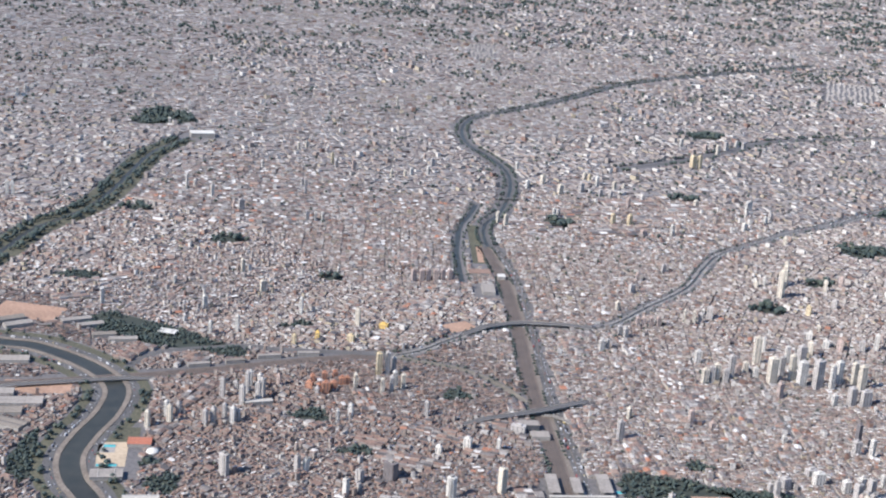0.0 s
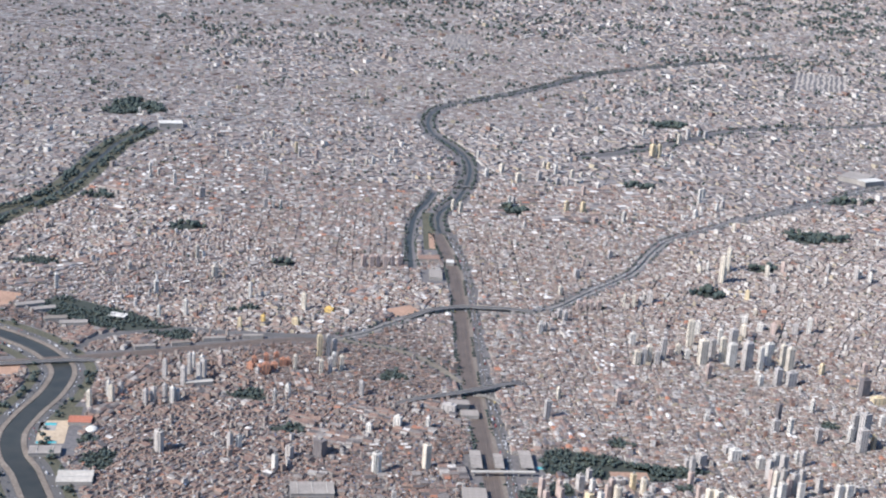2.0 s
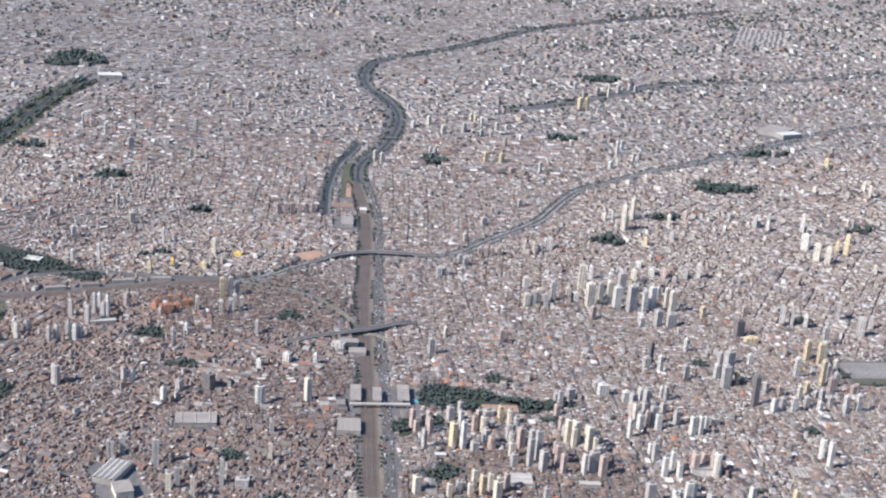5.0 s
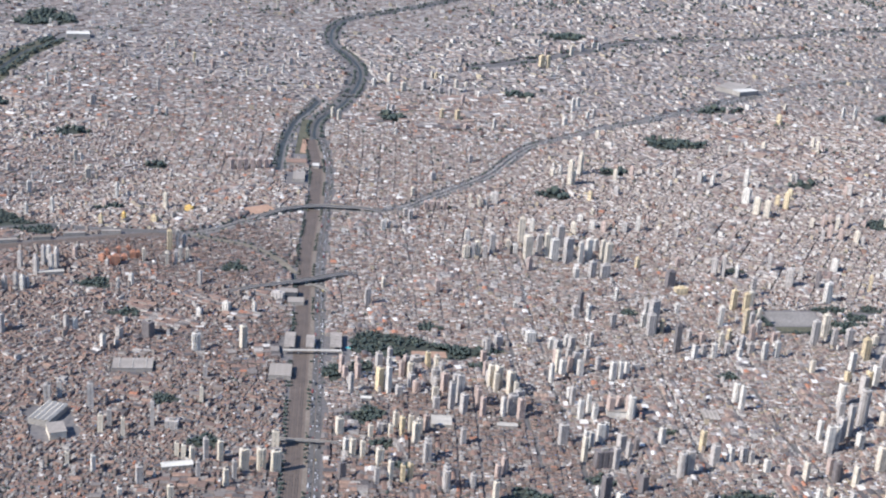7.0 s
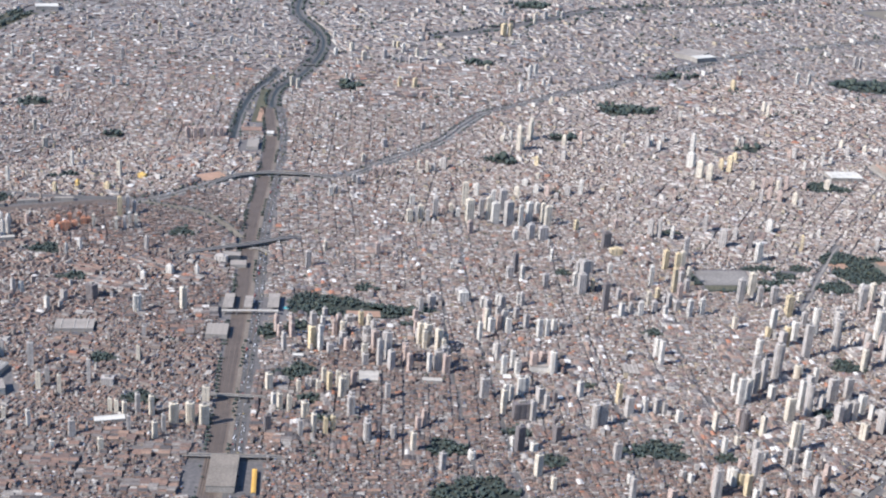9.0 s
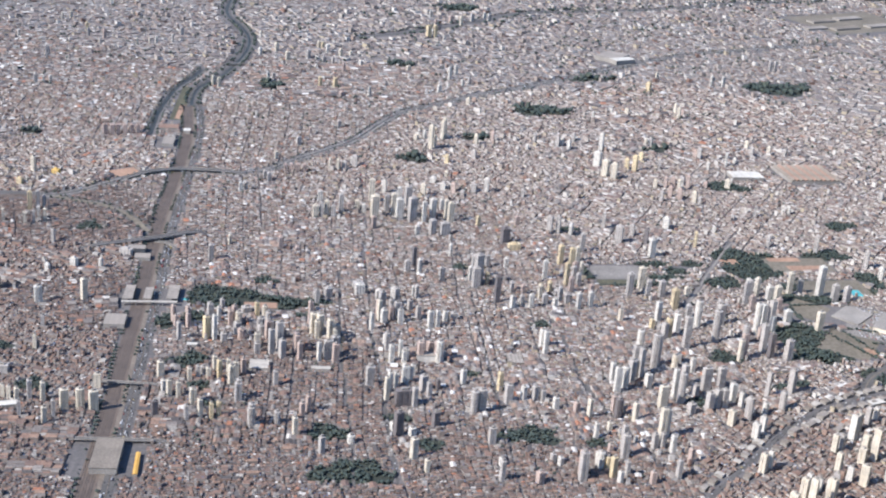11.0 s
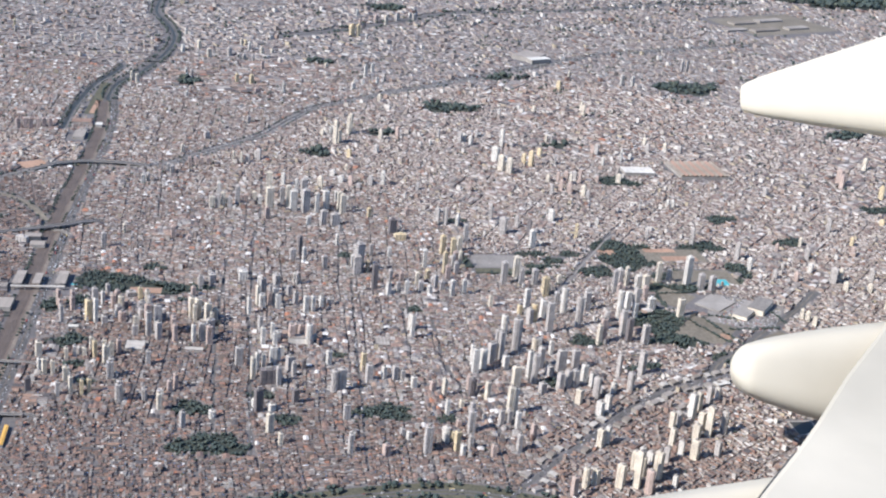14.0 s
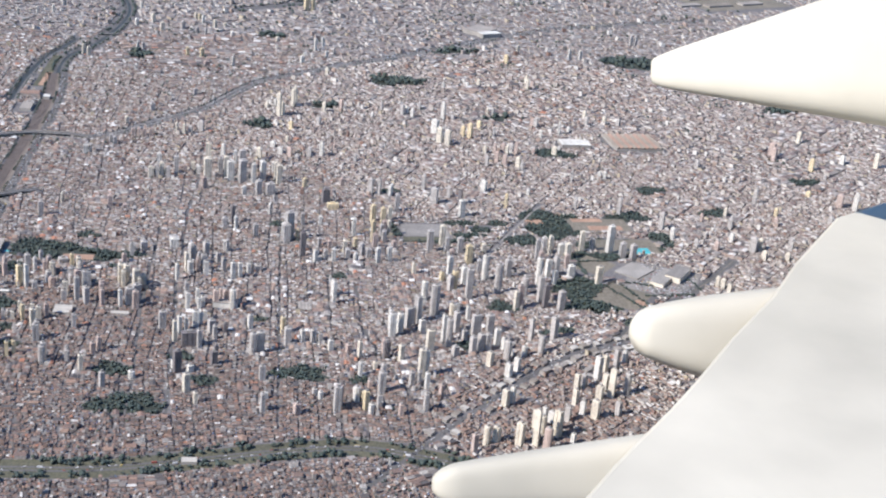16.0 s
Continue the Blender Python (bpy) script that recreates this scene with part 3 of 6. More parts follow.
tower_at(-25, 679, 9, 3.1, "cream")
tower_at(-6, 671, 12, 2.7, "white")
tower_at(26, 661, 12, 5.3, "grey")
tower_at(43, 700, 9, 3.5, "cream")
tower_at(48, 698, 9, 3.5, "cream")
tower_at(54, 696, 9, 3.5, "cream")
tower_at(63, 697, 15, 3.9, "grey")
tower_at(73, 695, 15, 3.9, "cream")
tower_at(62, 671, 12, 3.0, "grey")
tower_at(81, 664, 12, 3.7, "cream")
tower_at(85, 675, 12, 3.0, "grey")
tower_at(17, 643, 6, 3.3, "white")
tower_at(49, 644, 9, 4.4, "cream")
tower_at(33, 738, 6, 11.3, "grey")
tower_at(90, 686, 15, 6.9, "cream")
tower_at(101, 688, 15, 6.9, "cream")
tower_at(111, 686, 15, 7.6, "cream")
tower_at(107, 719, 12, 6.3, "cream")
tower_at(153, 810, 15, 2.1, "grey")
tower_at(147, 836, 9, 3.9, "pink")
tower_at(157, 835, 12, 3.9, "pink")
tower_at(181, 813, 21, 3.8, "white")
tower_at(189, 808, 9, 5.1, "grey")
tower_at(149, 745, 12, 5.6, "cream")
tower_at(160, 715, 12, 3.9, "cream")
tower_at(167, 713, 12, 3.5, "cream")
tower_at(179, 704, 12, 4.6, "cream")
tower_at(155, 682, 12, 5.3, "dark")
tower_at(178, 678, 12, 3.4, "grey")
tower_at(187, 682, 15, 3.4, "cream")
tower_at(195, 683, 12, 2.7, "yellow")
tower_at(200, 686, 12, 3.0, "yellow")
tower_at(171, 743, 9, 3.6, "cream")
tower_at(177, 747, 9, 3.6, "grey")
tower_at(185, 745, 9, 3.6, "cream")
tower_at(193, 746, 15, 3.6, "yellow")
tower_at(203, 739, 15, 4.8, "cream")
tower_at(211, 711, 15, 4.7, "grey")
tower_at(217, 826, 9, 5.6, "grey")
tower_at(224, 680, 15, 5.3, "grey")
tower_at(155, 721, 9, 3.5, "white")
tower_at(258, 899, 12, 4.1, "grey")
tower_at(267, 912, 9, 7.4, "grey")
tower_at(294, 924, 9, 9.3, "white")
tower_at(311, 913, 9, 6.5, "white")
tower_at(324, 920, 9, 5.6, "white")
tower_at(312, 870, 18, 3.6, "cream")
tower_at(264, 833, 18, 6.1, "cream")
tower_at(273, 825, 18, 5.2, "cream")
tower_at(223, 822, 15, 5.1, "pink")
tower_at(234, 800, 24, 5.9, "grey")
tower_at(248, 798, 15, 4.2, "pink")
tower_at(273, 792, 15, 8.4, "grey")
tower_at(319, 812, 15, 3.9, "grey")
tower_at(330, 800, 15, 3.4, "white")
tower_at(333, 787, 12, 3.8, "white")
tower_at(349, 816, 9, 3.4, "pink")
tower_at(364, 818, 9, 3.9, "pink")
tower_at(340, 770, 9, 3.7, "white")
tower_at(348, 746, 12, 6.5, "grey")
tower_at(398, 955, 18, 7.7, "grey")
tower_at(394, 972, 12, 4.9, "white")
tower_at(-149, 1013, 15, 4.0, "grey")
tower_at(-141, 1032, 6, 3.6, "grey")
tower_at(-132, 1001, 15, 4.8, "grey")
tower_at(-131, 1022, 18, 3.6, "grey")
tower_at(-131, 1039, 12, 3.2, "white")
tower_at(-123, 1035, 12, 3.2, "white")
tower_at(-121, 1010, 15, 4.4, "grey")
tower_at(-119, 1018, 15, 4.5, "grey")
tower_at(-109, 1044, 9, 3.6, "pink")
tower_at(-194, 949, 12, 3.8, "cream")
tower_at(-180, 961, 12, 4.3, "cream")
tower_at(-184, 969, 12, 3.0, "white")
tower_at(-176, 975, 9, 3.5, "grey")
tower_at(-153, 958, 12, 3.4, "grey")
tower_at(-148, 962, 12, 4.3, "grey")
tower_at(-141, 971, 12, 3.4, "grey")
tower_at(-134, 966, 12, 3.9, "white")
tower_at(-131, 969, 9, 3.9, "grey")
tower_at(-127, 879, 15, 8.7, "grey")
tower_at(-78, 890, 12, 3.6, "grey")
tower_at(-72, 893, 9, 3.6, "white")
tower_at(-57, 981, 9, 2.2, "white")
tower_at(-48, 993, 9, 3.9, "white")
tower_at(-48, 1048, 12, 3.2, "cream")
tower_at(-84, 1042, 6, 6.4, "orange")
tower_at(-71, 1035, 9, 6.3, "orange")
tower_at(-65, 1045, 6, 6.4, "orange")
tower_at(-59, 1056, 6, 6.4, "orange")
tower_at(-77, 1031, 6, 3.6, "grey")
tower_at(-31, 1082, 18, 5.1, "yellow")
tower_at(-24, 1085, 18, 4.2, "grey")
tower_at(-19, 1090, 12, 4.2, "grey")
tower_at(-26, 1042, 12, 3.6, "cream")
tower_at(-19, 1047, 12, 3.6, "grey")
tower_at(-10, 1054, 12, 3.7, "cream")
tower_at(-17, 1059, 12, 3.7, "white")
tower_at(-13, 889, 12, 11.1, "dark")
tower_at(-42, 859, 12, 3.9, "white")
tower_at(-34, 881, 9, 4.7, "grey")
tower_at(29, 865, 15, 7.8, "white")
tower_at(64, 878, 18, 5.1, "cream")
tower_at(41, 945, 9, 6.7, "white")
tower_at(20, 935, 6, 5.0, "white")
tower_at(64, 947, 9, 3.3, "white")
tower_at(80, 982, 6, 12.9, "grey")
tower_at(10, 1001, 12, 3.5, "grey")
tower_at(-291, 1644, 18, 2.8, "white")
tower_at(-283, 1655, 9, 2.8, "white")
tower_at(-255, 1613, 15, 4.1, "white")
tower_at(-214, 1566, 12, 7.9, "grey")
tower_at(-223, 1568, 9, 2.6, "pink")
tower_at(-217, 1777, 9, 3.7, "white")
tower_at(-183, 1900, 9, 3.1, "cream")
tower_at(-173, 1914, 9, 4.7, "cream")
tower_at(-130, 1822, 15, 4.5, "yellow")
tower_at(-123, 1798, 12, 3.7, "grey")
tower_at(-100, 1798, 12, 5.2, "pink")
tower_at(-149, 1655, 18, 4.1, "grey")
tower_at(-157, 1696, 9, 4.2, "grey")
tower_at(-135, 1536, 12, 5.1, "grey")
tower_at(-126, 1539, 9, 3.2, "white")
tower_at(-118, 1541, 9, 3.2, "white")
tower_at(-179, 1334, 12, 4.0, "cream")
tower_at(-85, 1349, 6, 2.3, "white")
tower_at(-151, 1272, 12, 6.5, "cream")
tower_at(-197, 1216, 12, 4.7, "white")
tower_at(-9, 1338, 12, 5.6, "pink")
tower_at(-1, 1339, 12, 5.6, "pink")
tower_at(5, 1341, 12, 5.7, "pink")
tower_at(13, 1342, 12, 5.7, "pink")
tower_at(20, 1344, 12, 5.1, "pink")
tower_at(27, 1345, 12, 5.1, "pink")
tower_at(-49, 1772, 9, 3.7, "cream")
tower_at(-32, 1777, 9, 2.9, "cream")
tower_at(-24, 1789, 9, 4.4, "white")
tower_at(-2, 1795, 12, 3.7, "white")
tower_at(-8, 1883, 9, 3.1, "pink")
tower_at(-56, 1197, 15, 5.1, "cream")
tower_at(-109, 1218, 15, 3.1, "white")
tower_at(-107, 1138, 9, 3.9, "yellow")
tower_at(-59, 1155, 6, 6.9, "yellow")
tower_at(-115, 1190, 6, 5.1, "pink")
tower_at(-642, 2140, 12, 4.6, "white")
tower_at(-637, 2167, 12, 4.6, "white")
tower_at(-377, 2143, 9, 4.5, "white")
tower_at(-382, 2009, 9, 4.2, "white")
tower_at(-483, 1564, 15, 4.1, "white")
tower_at(-477, 1565, 15, 4.1, "white")
tower_at(-434, 1618, 12, 2.8, "grey")
tower_at(-60, 2260, 15, 4.6, "cream")
tower_at(-236, 1279, 9, 3.3, "white")
tower_at(-181, 1148, 12, 3.0, "white")
tower_at(-159, 1159, 15, 3.5, "white")
tower_at(-289, 1209, 15, 3.7, "white")
tower_at(118, 1869, 9, 3.9, "white")
tower_at(148, 1788, 12, 6.7, "cream")
tower_at(168, 1742, 12, 7.2, "cream")
tower_at(207, 1830, 9, 5.3, "cream")
tower_at(213, 1825, 9, 4.5, "yellow")
tower_at(221, 1802, 12, 4.5, "white")
tower_at(196, 1758, 12, 6.6, "grey")
tower_at(219, 1741, 9, 5.8, "grey")
tower_at(232, 1739, 9, 4.4, "grey")
tower_at(255, 1793, 6, 4.5, "cream")
tower_at(249, 1693, 12, 4.3, "pink")
tower_at(221, 1612, 12, 5.4, "yellow")
tower_at(241, 1612, 12, 6.1, "yellow")
tower_at(252, 1570, 6, 7.9, "pink")
tower_at(287, 1579, 12, 4.0, "white")
tower_at(151, 1619, 12, 3.4, "white")
tower_at(157, 1629, 9, 4.1, "grey")
tower_at(92, 1574, 12, 5.3, "cream")
tower_at(165, 1517, 9, 3.2, "white")
tower_at(371, 1944, 18, 9.0, "yellow")
tower_at(381, 1947, 18, 6.5, "yellow")
tower_at(377, 2088, 12, 5.2, "white")
tower_at(383, 2020, 12, 4.2, "pink")
tower_at(409, 2059, 12, 6.9, "pink")
tower_at(445, 2086, 12, 7.0, "grey")
tower_at(467, 2117, 9, 5.3, "white")
tower_at(395, 1923, 9, 4.0, "white")
tower_at(396, 1690, 18, 5.0, "white")
tower_at(380, 1621, 9, 6.2, "white")
tower_at(204, 1245, 9, 4.3, "pink")
tower_at(210, 1247, 9, 4.3, "pink")
tower_at(217, 1248, 9, 4.3, "pink")
tower_at(224, 1249, 9, 4.3, "pink")
tower_at(251, 1266, 12, 2.7, "cream")
tower_at(260, 1264, 12, 3.8, "cream")
tower_at(274, 1292, 6, 2.8, "white")
tower_at(347, 1396, 6, 5.4, "cream")
tower_at(364, 1362, 28, 5.9, "cream")
tower_at(163, 1175, 9, 5.1, "white")
tower_at(168, 1178, 9, 3.0, "grey")
tower_at(184, 1218, 9, 4.7, "grey")
tower_at(189, 1212, 9, 4.7, "grey")
tower_at(211, 1348, 9, 6.9, "grey")
tower_at(254, 1424, 9, 5.5, "grey")
tower_at(222, 1388, 9, 4.1, "pink")
tower_at(190, 1288, 9, 4.4, "cream")
tower_at(169, 1023, 9, 2.8, "cream")
tower_at(157, 980, 15, 5.5, "grey")
tower_at(217, 1018, 12, 4.7, "pink")
tower_at(233, 1012, 6, 4.7, "pink")
tower_at(285, 994, 6, 3.7, "white")
tower_at(144, 842, 15, 3.7, "pink")
tower_at(156, 841, 15, 3.7, "pink")
tower_at(172, 857, 12, 5.4, "grey")
tower_at(180, 874, 9, 3.8, "grey")
tower_at(174, 817, 18, 4.8, "yellow")
tower_at(180, 851, 12, 3.3, "white")
tower_at(193, 848, 15, 4.5, "pink")
tower_at(198, 823, 12, 5.6, "grey")
tower_at(210, 864, 12, 4.2, "yellow")
tower_at(217, 858, 12, 5.0, "cream")
tower_at(179, 818, 12, 2.8, "grey")
tower_at(216, 834, 12, 7.3, "grey")
tower_at(224, 829, 12, 5.7, "grey")
tower_at(232, 821, 15, 6.5, "grey")
tower_at(216, 804, 12, 5.5, "cream")
tower_at(247, 804, 15, 5.6, "pink")
tower_at(255, 852, 12, 4.2, "pink")
tower_at(259, 835, 18, 6.6, "cream")
tower_at(262, 827, 15, 3.7, "cream")
tower_at(273, 832, 15, 5.7, "cream")
tower_at(277, 820, 12, 3.2, "cream")
tower_at(257, 909, 6, 7.0, "grey")
tower_at(292, 937, 6, 9.9, "grey")
tower_at(341, 926, 9, 2.7, "white")
tower_at(311, 878, 15, 3.9, "pink")
tower_at(327, 875, 15, 6.0, "grey")
tower_at(254, 880, 9, 4.3, "pink")
tower_at(342, 996, 18, 4.3, "dark")
tower_at(336, 978, 12, 6.5, "grey")
tower_at(347, 975, 15, 3.7, "white")
tower_at(367, 966, 12, 5.6, "grey")
tower_at(558, 575, 15, 5.0, "pink")
tower_at(568, 588, 15, 5.1, "cream")
tower_at(576, 593, 12, 5.1, "cream")
tower_at(593, 590, 18, 6.8, "cream")
tower_at(606, 592, 28, 6.0, "cream")
tower_at(613, 584, 18, 6.8, "pink")
tower_at(623, 606, 21, 6.9, "cream")
tower_at(634, 595, 9, 3.9, "white")
tower_at(634, 577, 9, 3.4, "white")
tower_at(256, 663, 15, 3.8, "cream")
tower_at(276, 643, 12, 4.5, "grey")
tower_at(340, 642, 15, 6.1, "cream")
tower_at(339, 675, 6, 5.5, "white")
tower_at(325, 681, 6, 3.1, "white")
tower_at(329, 674, 18, 7.8, "dark")
tower_at(356, 689, 12, 5.5, "dark")
tower_at(385, 712, 18, 5.7, "grey")
tower_at(211, 717, 15, 4.8, "grey")
tower_at(224, 674, 15, 5.4, "grey")
tower_at(789, 1060, 18, 5.5, "grey")
tower_at(796, 1034, 12, 5.4, "white")
tower_at(839, 1090, 9, 3.7, "pink")
tower_at(871, 1113, 9, 3.8, "cream")
tower_at(867, 1074, 12, 5.6, "grey")
tower_at(860, 1037, 9, 5.5, "white")
tower_at(877, 1013, 15, 8.4, "grey")
tower_at(886, 1019, 12, 4.8, "cream")
tower_at(884, 993, 9, 5.9, "cream")
tower_at(817, 1014, 9, 5.3, "grey")
tower_at(838, 1010, 9, 5.4, "pink")
tower_at(931, 1124, 9, 4.5, "yellow")
tower_at(923, 1094, 9, 5.1, "pink")
tower_at(920, 1024, 12, 5.5, "grey")
tower_at(908, 992, 9, 5.4, "cream")
tower_at(912, 950, 15, 7.0, "cream")
tower_at(920, 948, 15, 7.0, "grey")
tower_at(933, 953, 15, 7.0, "cream")
tower_at(1021, 1295, 15, 6.5, "yellow")
tower_at(990, 1199, 6, 6.1, "yellow")
tower_at(1017, 1168, 15, 8.1, "pink")
tower_at(1032, 1158, 21, 6.0, "white")
tower_at(989, 1110, 9, 5.8, "grey")
tower_at(818, 917, 9, 4.5, "cream")
tower_at(822, 912, 9, 5.0, "cream")
tower_at(826, 902, 9, 4.4, "cream")
tower_at(836, 878, 9, 7.7, "grey")
tower_at(848, 880, 9, 7.7, "white")
tower_at(1070, 1327, 12, 6.6, "white")
tower_at(1030, 1266, 6, 4.3, "grey")
tower_at(1113, 1325, 18, 6.7, "cream")
tower_at(983, 1340, 18, 8.8, "pink")
tower_at(-76, 1038, 6, 4.6, "orange")
tower_at(-70, 1042, 6, 4.6, "orange")
tower_at(-55, 1057, 6, 4.7, "orange")
tower_at(-83, 1056, 6, 4.7, "orange")
tower_at(-74, 1064, 6, 4.7, "orange")
tower_at(-66, 1068, 6, 4.7, "orange")
tower_at(190, 844, 12, 3.8, "pink")
tower_at(197, 843, 12, 5.8, "cream")
tower_at(221, 846, 12, 4.8, "grey")
tower_at(202, 818, 9, 6.6, "pink")
tower_at(217, 793, 9, 5.5, "grey")
tower_at(188, 759, 12, 3.6, "cream")
tower_at(199, 755, 12, 4.0, "cream")
tower_at(205, 751, 12, 4.5, "cream")
tower_at(210, 757, 12, 4.0, "pink")
tower_at(180, 753, 6, 4.5, "grey")
tower_at(201, 869, 6, 9.8, "grey")
tower_at(279, 786, 15, 4.6, "pink")
tower_at(306, 850, 15, 2.4, "white")
tower_at(338, 896, 9, 4.5, "grey")
tower_at(322, 887, 12, 3.9, "grey")
tower_at(338, 758, 12, 3.6, "white")
tower_at(368, 876, 9, 3.9, "white")
tower_at(376, 881, 6, 6.9, "grey")
tower_at(354, 807, 12, 4.6, "pink")
tower_at(455, 939, 12, 4.1, "cream")
tower_at(470, 945, 6, 4.1, "grey")
tower_at(484, 953, 15, 5.2, "pink")
tower_at(493, 971, 12, 4.7, "grey")
tower_at(494, 1006, 9, 5.4, "pink")
tower_at(397, 976, 21, 6.3, "grey")
tower_at(447, 836, 15, 4.8, "white")
tower_at(560, 949, 6, 4.7, "pink")
tower_at(579, 939, 9, 4.2, "cream")
tower_at(547, 885, 9, 4.0, "yellow")
tower_at(613, 919, 15, 4.6, "grey")
tower_at(656, 991, 9, 5.5, "white")
tower_at(659, 971, 18, 4.3, "cream")
tower_at(646, 936, 15, 4.7, "pink")
tower_at(639, 874, 12, 4.5, "pink")
tower_at(612, 831, 18, 4.4, "cream")
tower_at(625, 878, 12, 4.5, "pink")
tower_at(522, 814, 15, 5.7, "grey")
tower_at(521, 895, 12, 4.0, "cream")
tower_at(341, 719, 15, 4.3, "grey")
tower_at(320, 727, 18, 3.9, "cream")
tower_at(263, 702, 12, 3.4, "pink")
tower_at(259, 697, 9, 4.2, "pink")
tower_at(242, 682, 9, 5.0, "grey")
tower_at(296, 659, 6, 5.7, "white")
tower_at(463, 722, 9, 5.2, "pink")
tower_at(493, 730, 12, 6.2, "pink")
tower_at(401, 638, 6, 3.6, "white")
tower_at(457, 632, 18, 7.3, "pink")
tower_at(470, 648, 9, 4.9, "white")
tower_at(476, 642, 9, 4.1, "yellow")
tower_at(499, 760, 21, 6.3, "white")
tower_at(426, 2050, 14, 6.2, "cream")
tower_at(474, 2097, 11, 6.4, "grey")
tower_at(241, 1781, 11, 5.5, "cream")
tower_at(406, 1719, 13, 5.4, "white")
tower_at(413, 1659, 9, 4.6, "white")
tower_at(423, 1676, 9, 4.6, "grey")
tower_at(381, 1414, 23, 5.1, "cream")
tower_at(417, 1569, 9, 5.0, "cream")
tower_at(127, 1765, 9, 5.5, "white")
tower_at(83, 1584, 12, 4.4, "cream")
tower_at(3, 1852, 10, 6.4, "grey")
tower_at(272, 1733, 8, 6.1, "white")
tower_at(339, 1723, 8, 6.0, "cream")
tower_at(379, 1405, 22, 4.5, "cream")
tower_at(531, 1398, 11, 4.5, "white")
tower_at(627, 1274, 12, 4.1, "pink")
tower_at(641, 1268, 12, 4.1, "cream")
tower_at(653, 1278, 14, 4.7, "pink")
tower_at(575, 1091, 16, 4.6, "dark")
tower_at(625, 1092, 15, 3.7, "yellow")
tower_at(461, 1213, 8, 4.0, "grey")
tower_at(-32, 1196, 4, 9.0, "amber")
tower_at(-88, 1152, 8, 3.6, "amber")

# ---- the plan of streets and plots ----
rng = np.random.default_rng(7)
# centre of a quarter, the turn of its streets, the size of its plots
QUARTERS = [((400, 800), 92, 1.0), ((440, 640), 94, 1.0), ((230, 760), 93, 1.0), ((230, 1010), 92, 1.0), ((330, 1080), 94, 1.0), ((520, 880), 94, 1.0),
            ((640, 640), 46, 1.0), ((720, 700), 42, 1.0), ((620, 940), 20, 1.0), ((840, 820), 56, 1.0), ((560, 1180), 66, 1.1), ((720, 1200), 64, 1.1),
            ((900, 1050), 55, 1.1), ((450, 1330), 57, 1.1), ((30, 800), -12, 1.0), ((20, 960), -18, 1.0), ((-80, 900), 140, 1.0), ((-140, 1010), 72, 1.0),
            ((-60, 1220), 73, 1.1), ((-180, 1320), 30, 1.1), ((-20, 1420), 94, 1.2), ((170, 1400), 92, 1.2), ((260, 1600), 14, 1.4), ((500, 1500), 57, 1.3),
            ((700, 1560), 55, 1.4), ((950, 1400), 48, 1.3), ((-320, 1420), -22, 1.3), ((-180, 1660), 10, 1.6), ((-60, 1850), 28, 1.82), ((250, 1900), 40, 1.95),
            ((500, 1850), 25, 1.95), ((820, 1900), 15, 1.95), ((1150, 1750), 60, 1.95), ((-460, 1750), -15, 1.95), ((-250, 2150), 20, 2.21), ((100, 2300), 5, 2.21),
            ((450, 2250), 30, 2.21), ((850, 2300), 22, 2.21), ((1250, 2150), 12, 2.21), ((-600, 2400), 8, 2.6), ((-200, 2650), 30, 2.6), ((250, 2800), 12, 2.6),
            ((700, 2750), 28, 2.6), ((1150, 2800), 40, 2.6), ((-700, 3100), 20, 3.12), ((-150, 3200), 8, 3.12), ((450, 3300), 30, 3.12), ((1000, 3300), 15, 3.12),
            ((1500, 3100), 25, 3.12), ((-800, 3900), 10, 3.9), ((-100, 3900), 30, 3.9), ((600, 3950), 18, 3.9), ((1300, 3900), 36, 3.9),
            ((-900, 4600), 15, 4.68), ((0, 4600), 5, 4.68), ((900, 4600), 25, 4.68), ((1500, 4600), 12, 4.68), ((90, 600), 3, 1.0), ((260, 540), 8, 1.0),
            ((420, 500), 12, 1.0), ((40, 500), -10, 1.0), ((170, 500), 4, 1.0), ((560, 480), 30, 1.0), ((-260, 760), -20, 1.0), ((-420, 1040), 15, 1.1), ((170, 1130), 97, 1.0), ((265, 1170), 84, 1.0), ((150, 990), 100, 1.0), ((400, 1010), 93, 1.0), ((300, 900), 94, 1.0),
            ((170, 860), 100, 1.0), ((330, 1240), 72, 1.1), ((480, 720), 96, 1.0), ((360, 600), 100, 1.0), ((-10, 1060), 107, 1.0), ((60, 880), 12, 1.0),
            ((60, 330), 20, 3.2), ((330, 330), 5, 3.2), ((560, 300), 40, 3.2), ((0, 60), 32, 3.2), ((260, 60), 12, 3.2), ((540, 20), 60, 3.2),
            ((20, -240), 8, 3.2), ((300, -260), 50, 3.2), ((560, -280), 25, 3.2)]

# quarters with many pale sheet and slab roofs
PALE = {(560, 1180), (720, 1200), (450, 1330), (500, 1500), (900, 1050), (620, 940), (950, 1400)}


def clear_of_towers(x, y):
    """No houses on the plots of the towers."""
    ok = np.ones(len(x), bool)
    if not len(x):
        return ok
    lo, hi = (x.min() - 10, y.min() - 10), (x.max() + 10, y.max() + 10)
    for px, py, _, w, _ in TOWERS:
        if lo[0] < px < hi[0] and lo[1] < py < hi[1]:
            ok &= (x - px) ** 2 + (y - py) ** 2 > (2.2 + 0.35 * w) ** 2
    return ok


SEEDS = np.array([q[0] for q in QUARTERS], float)


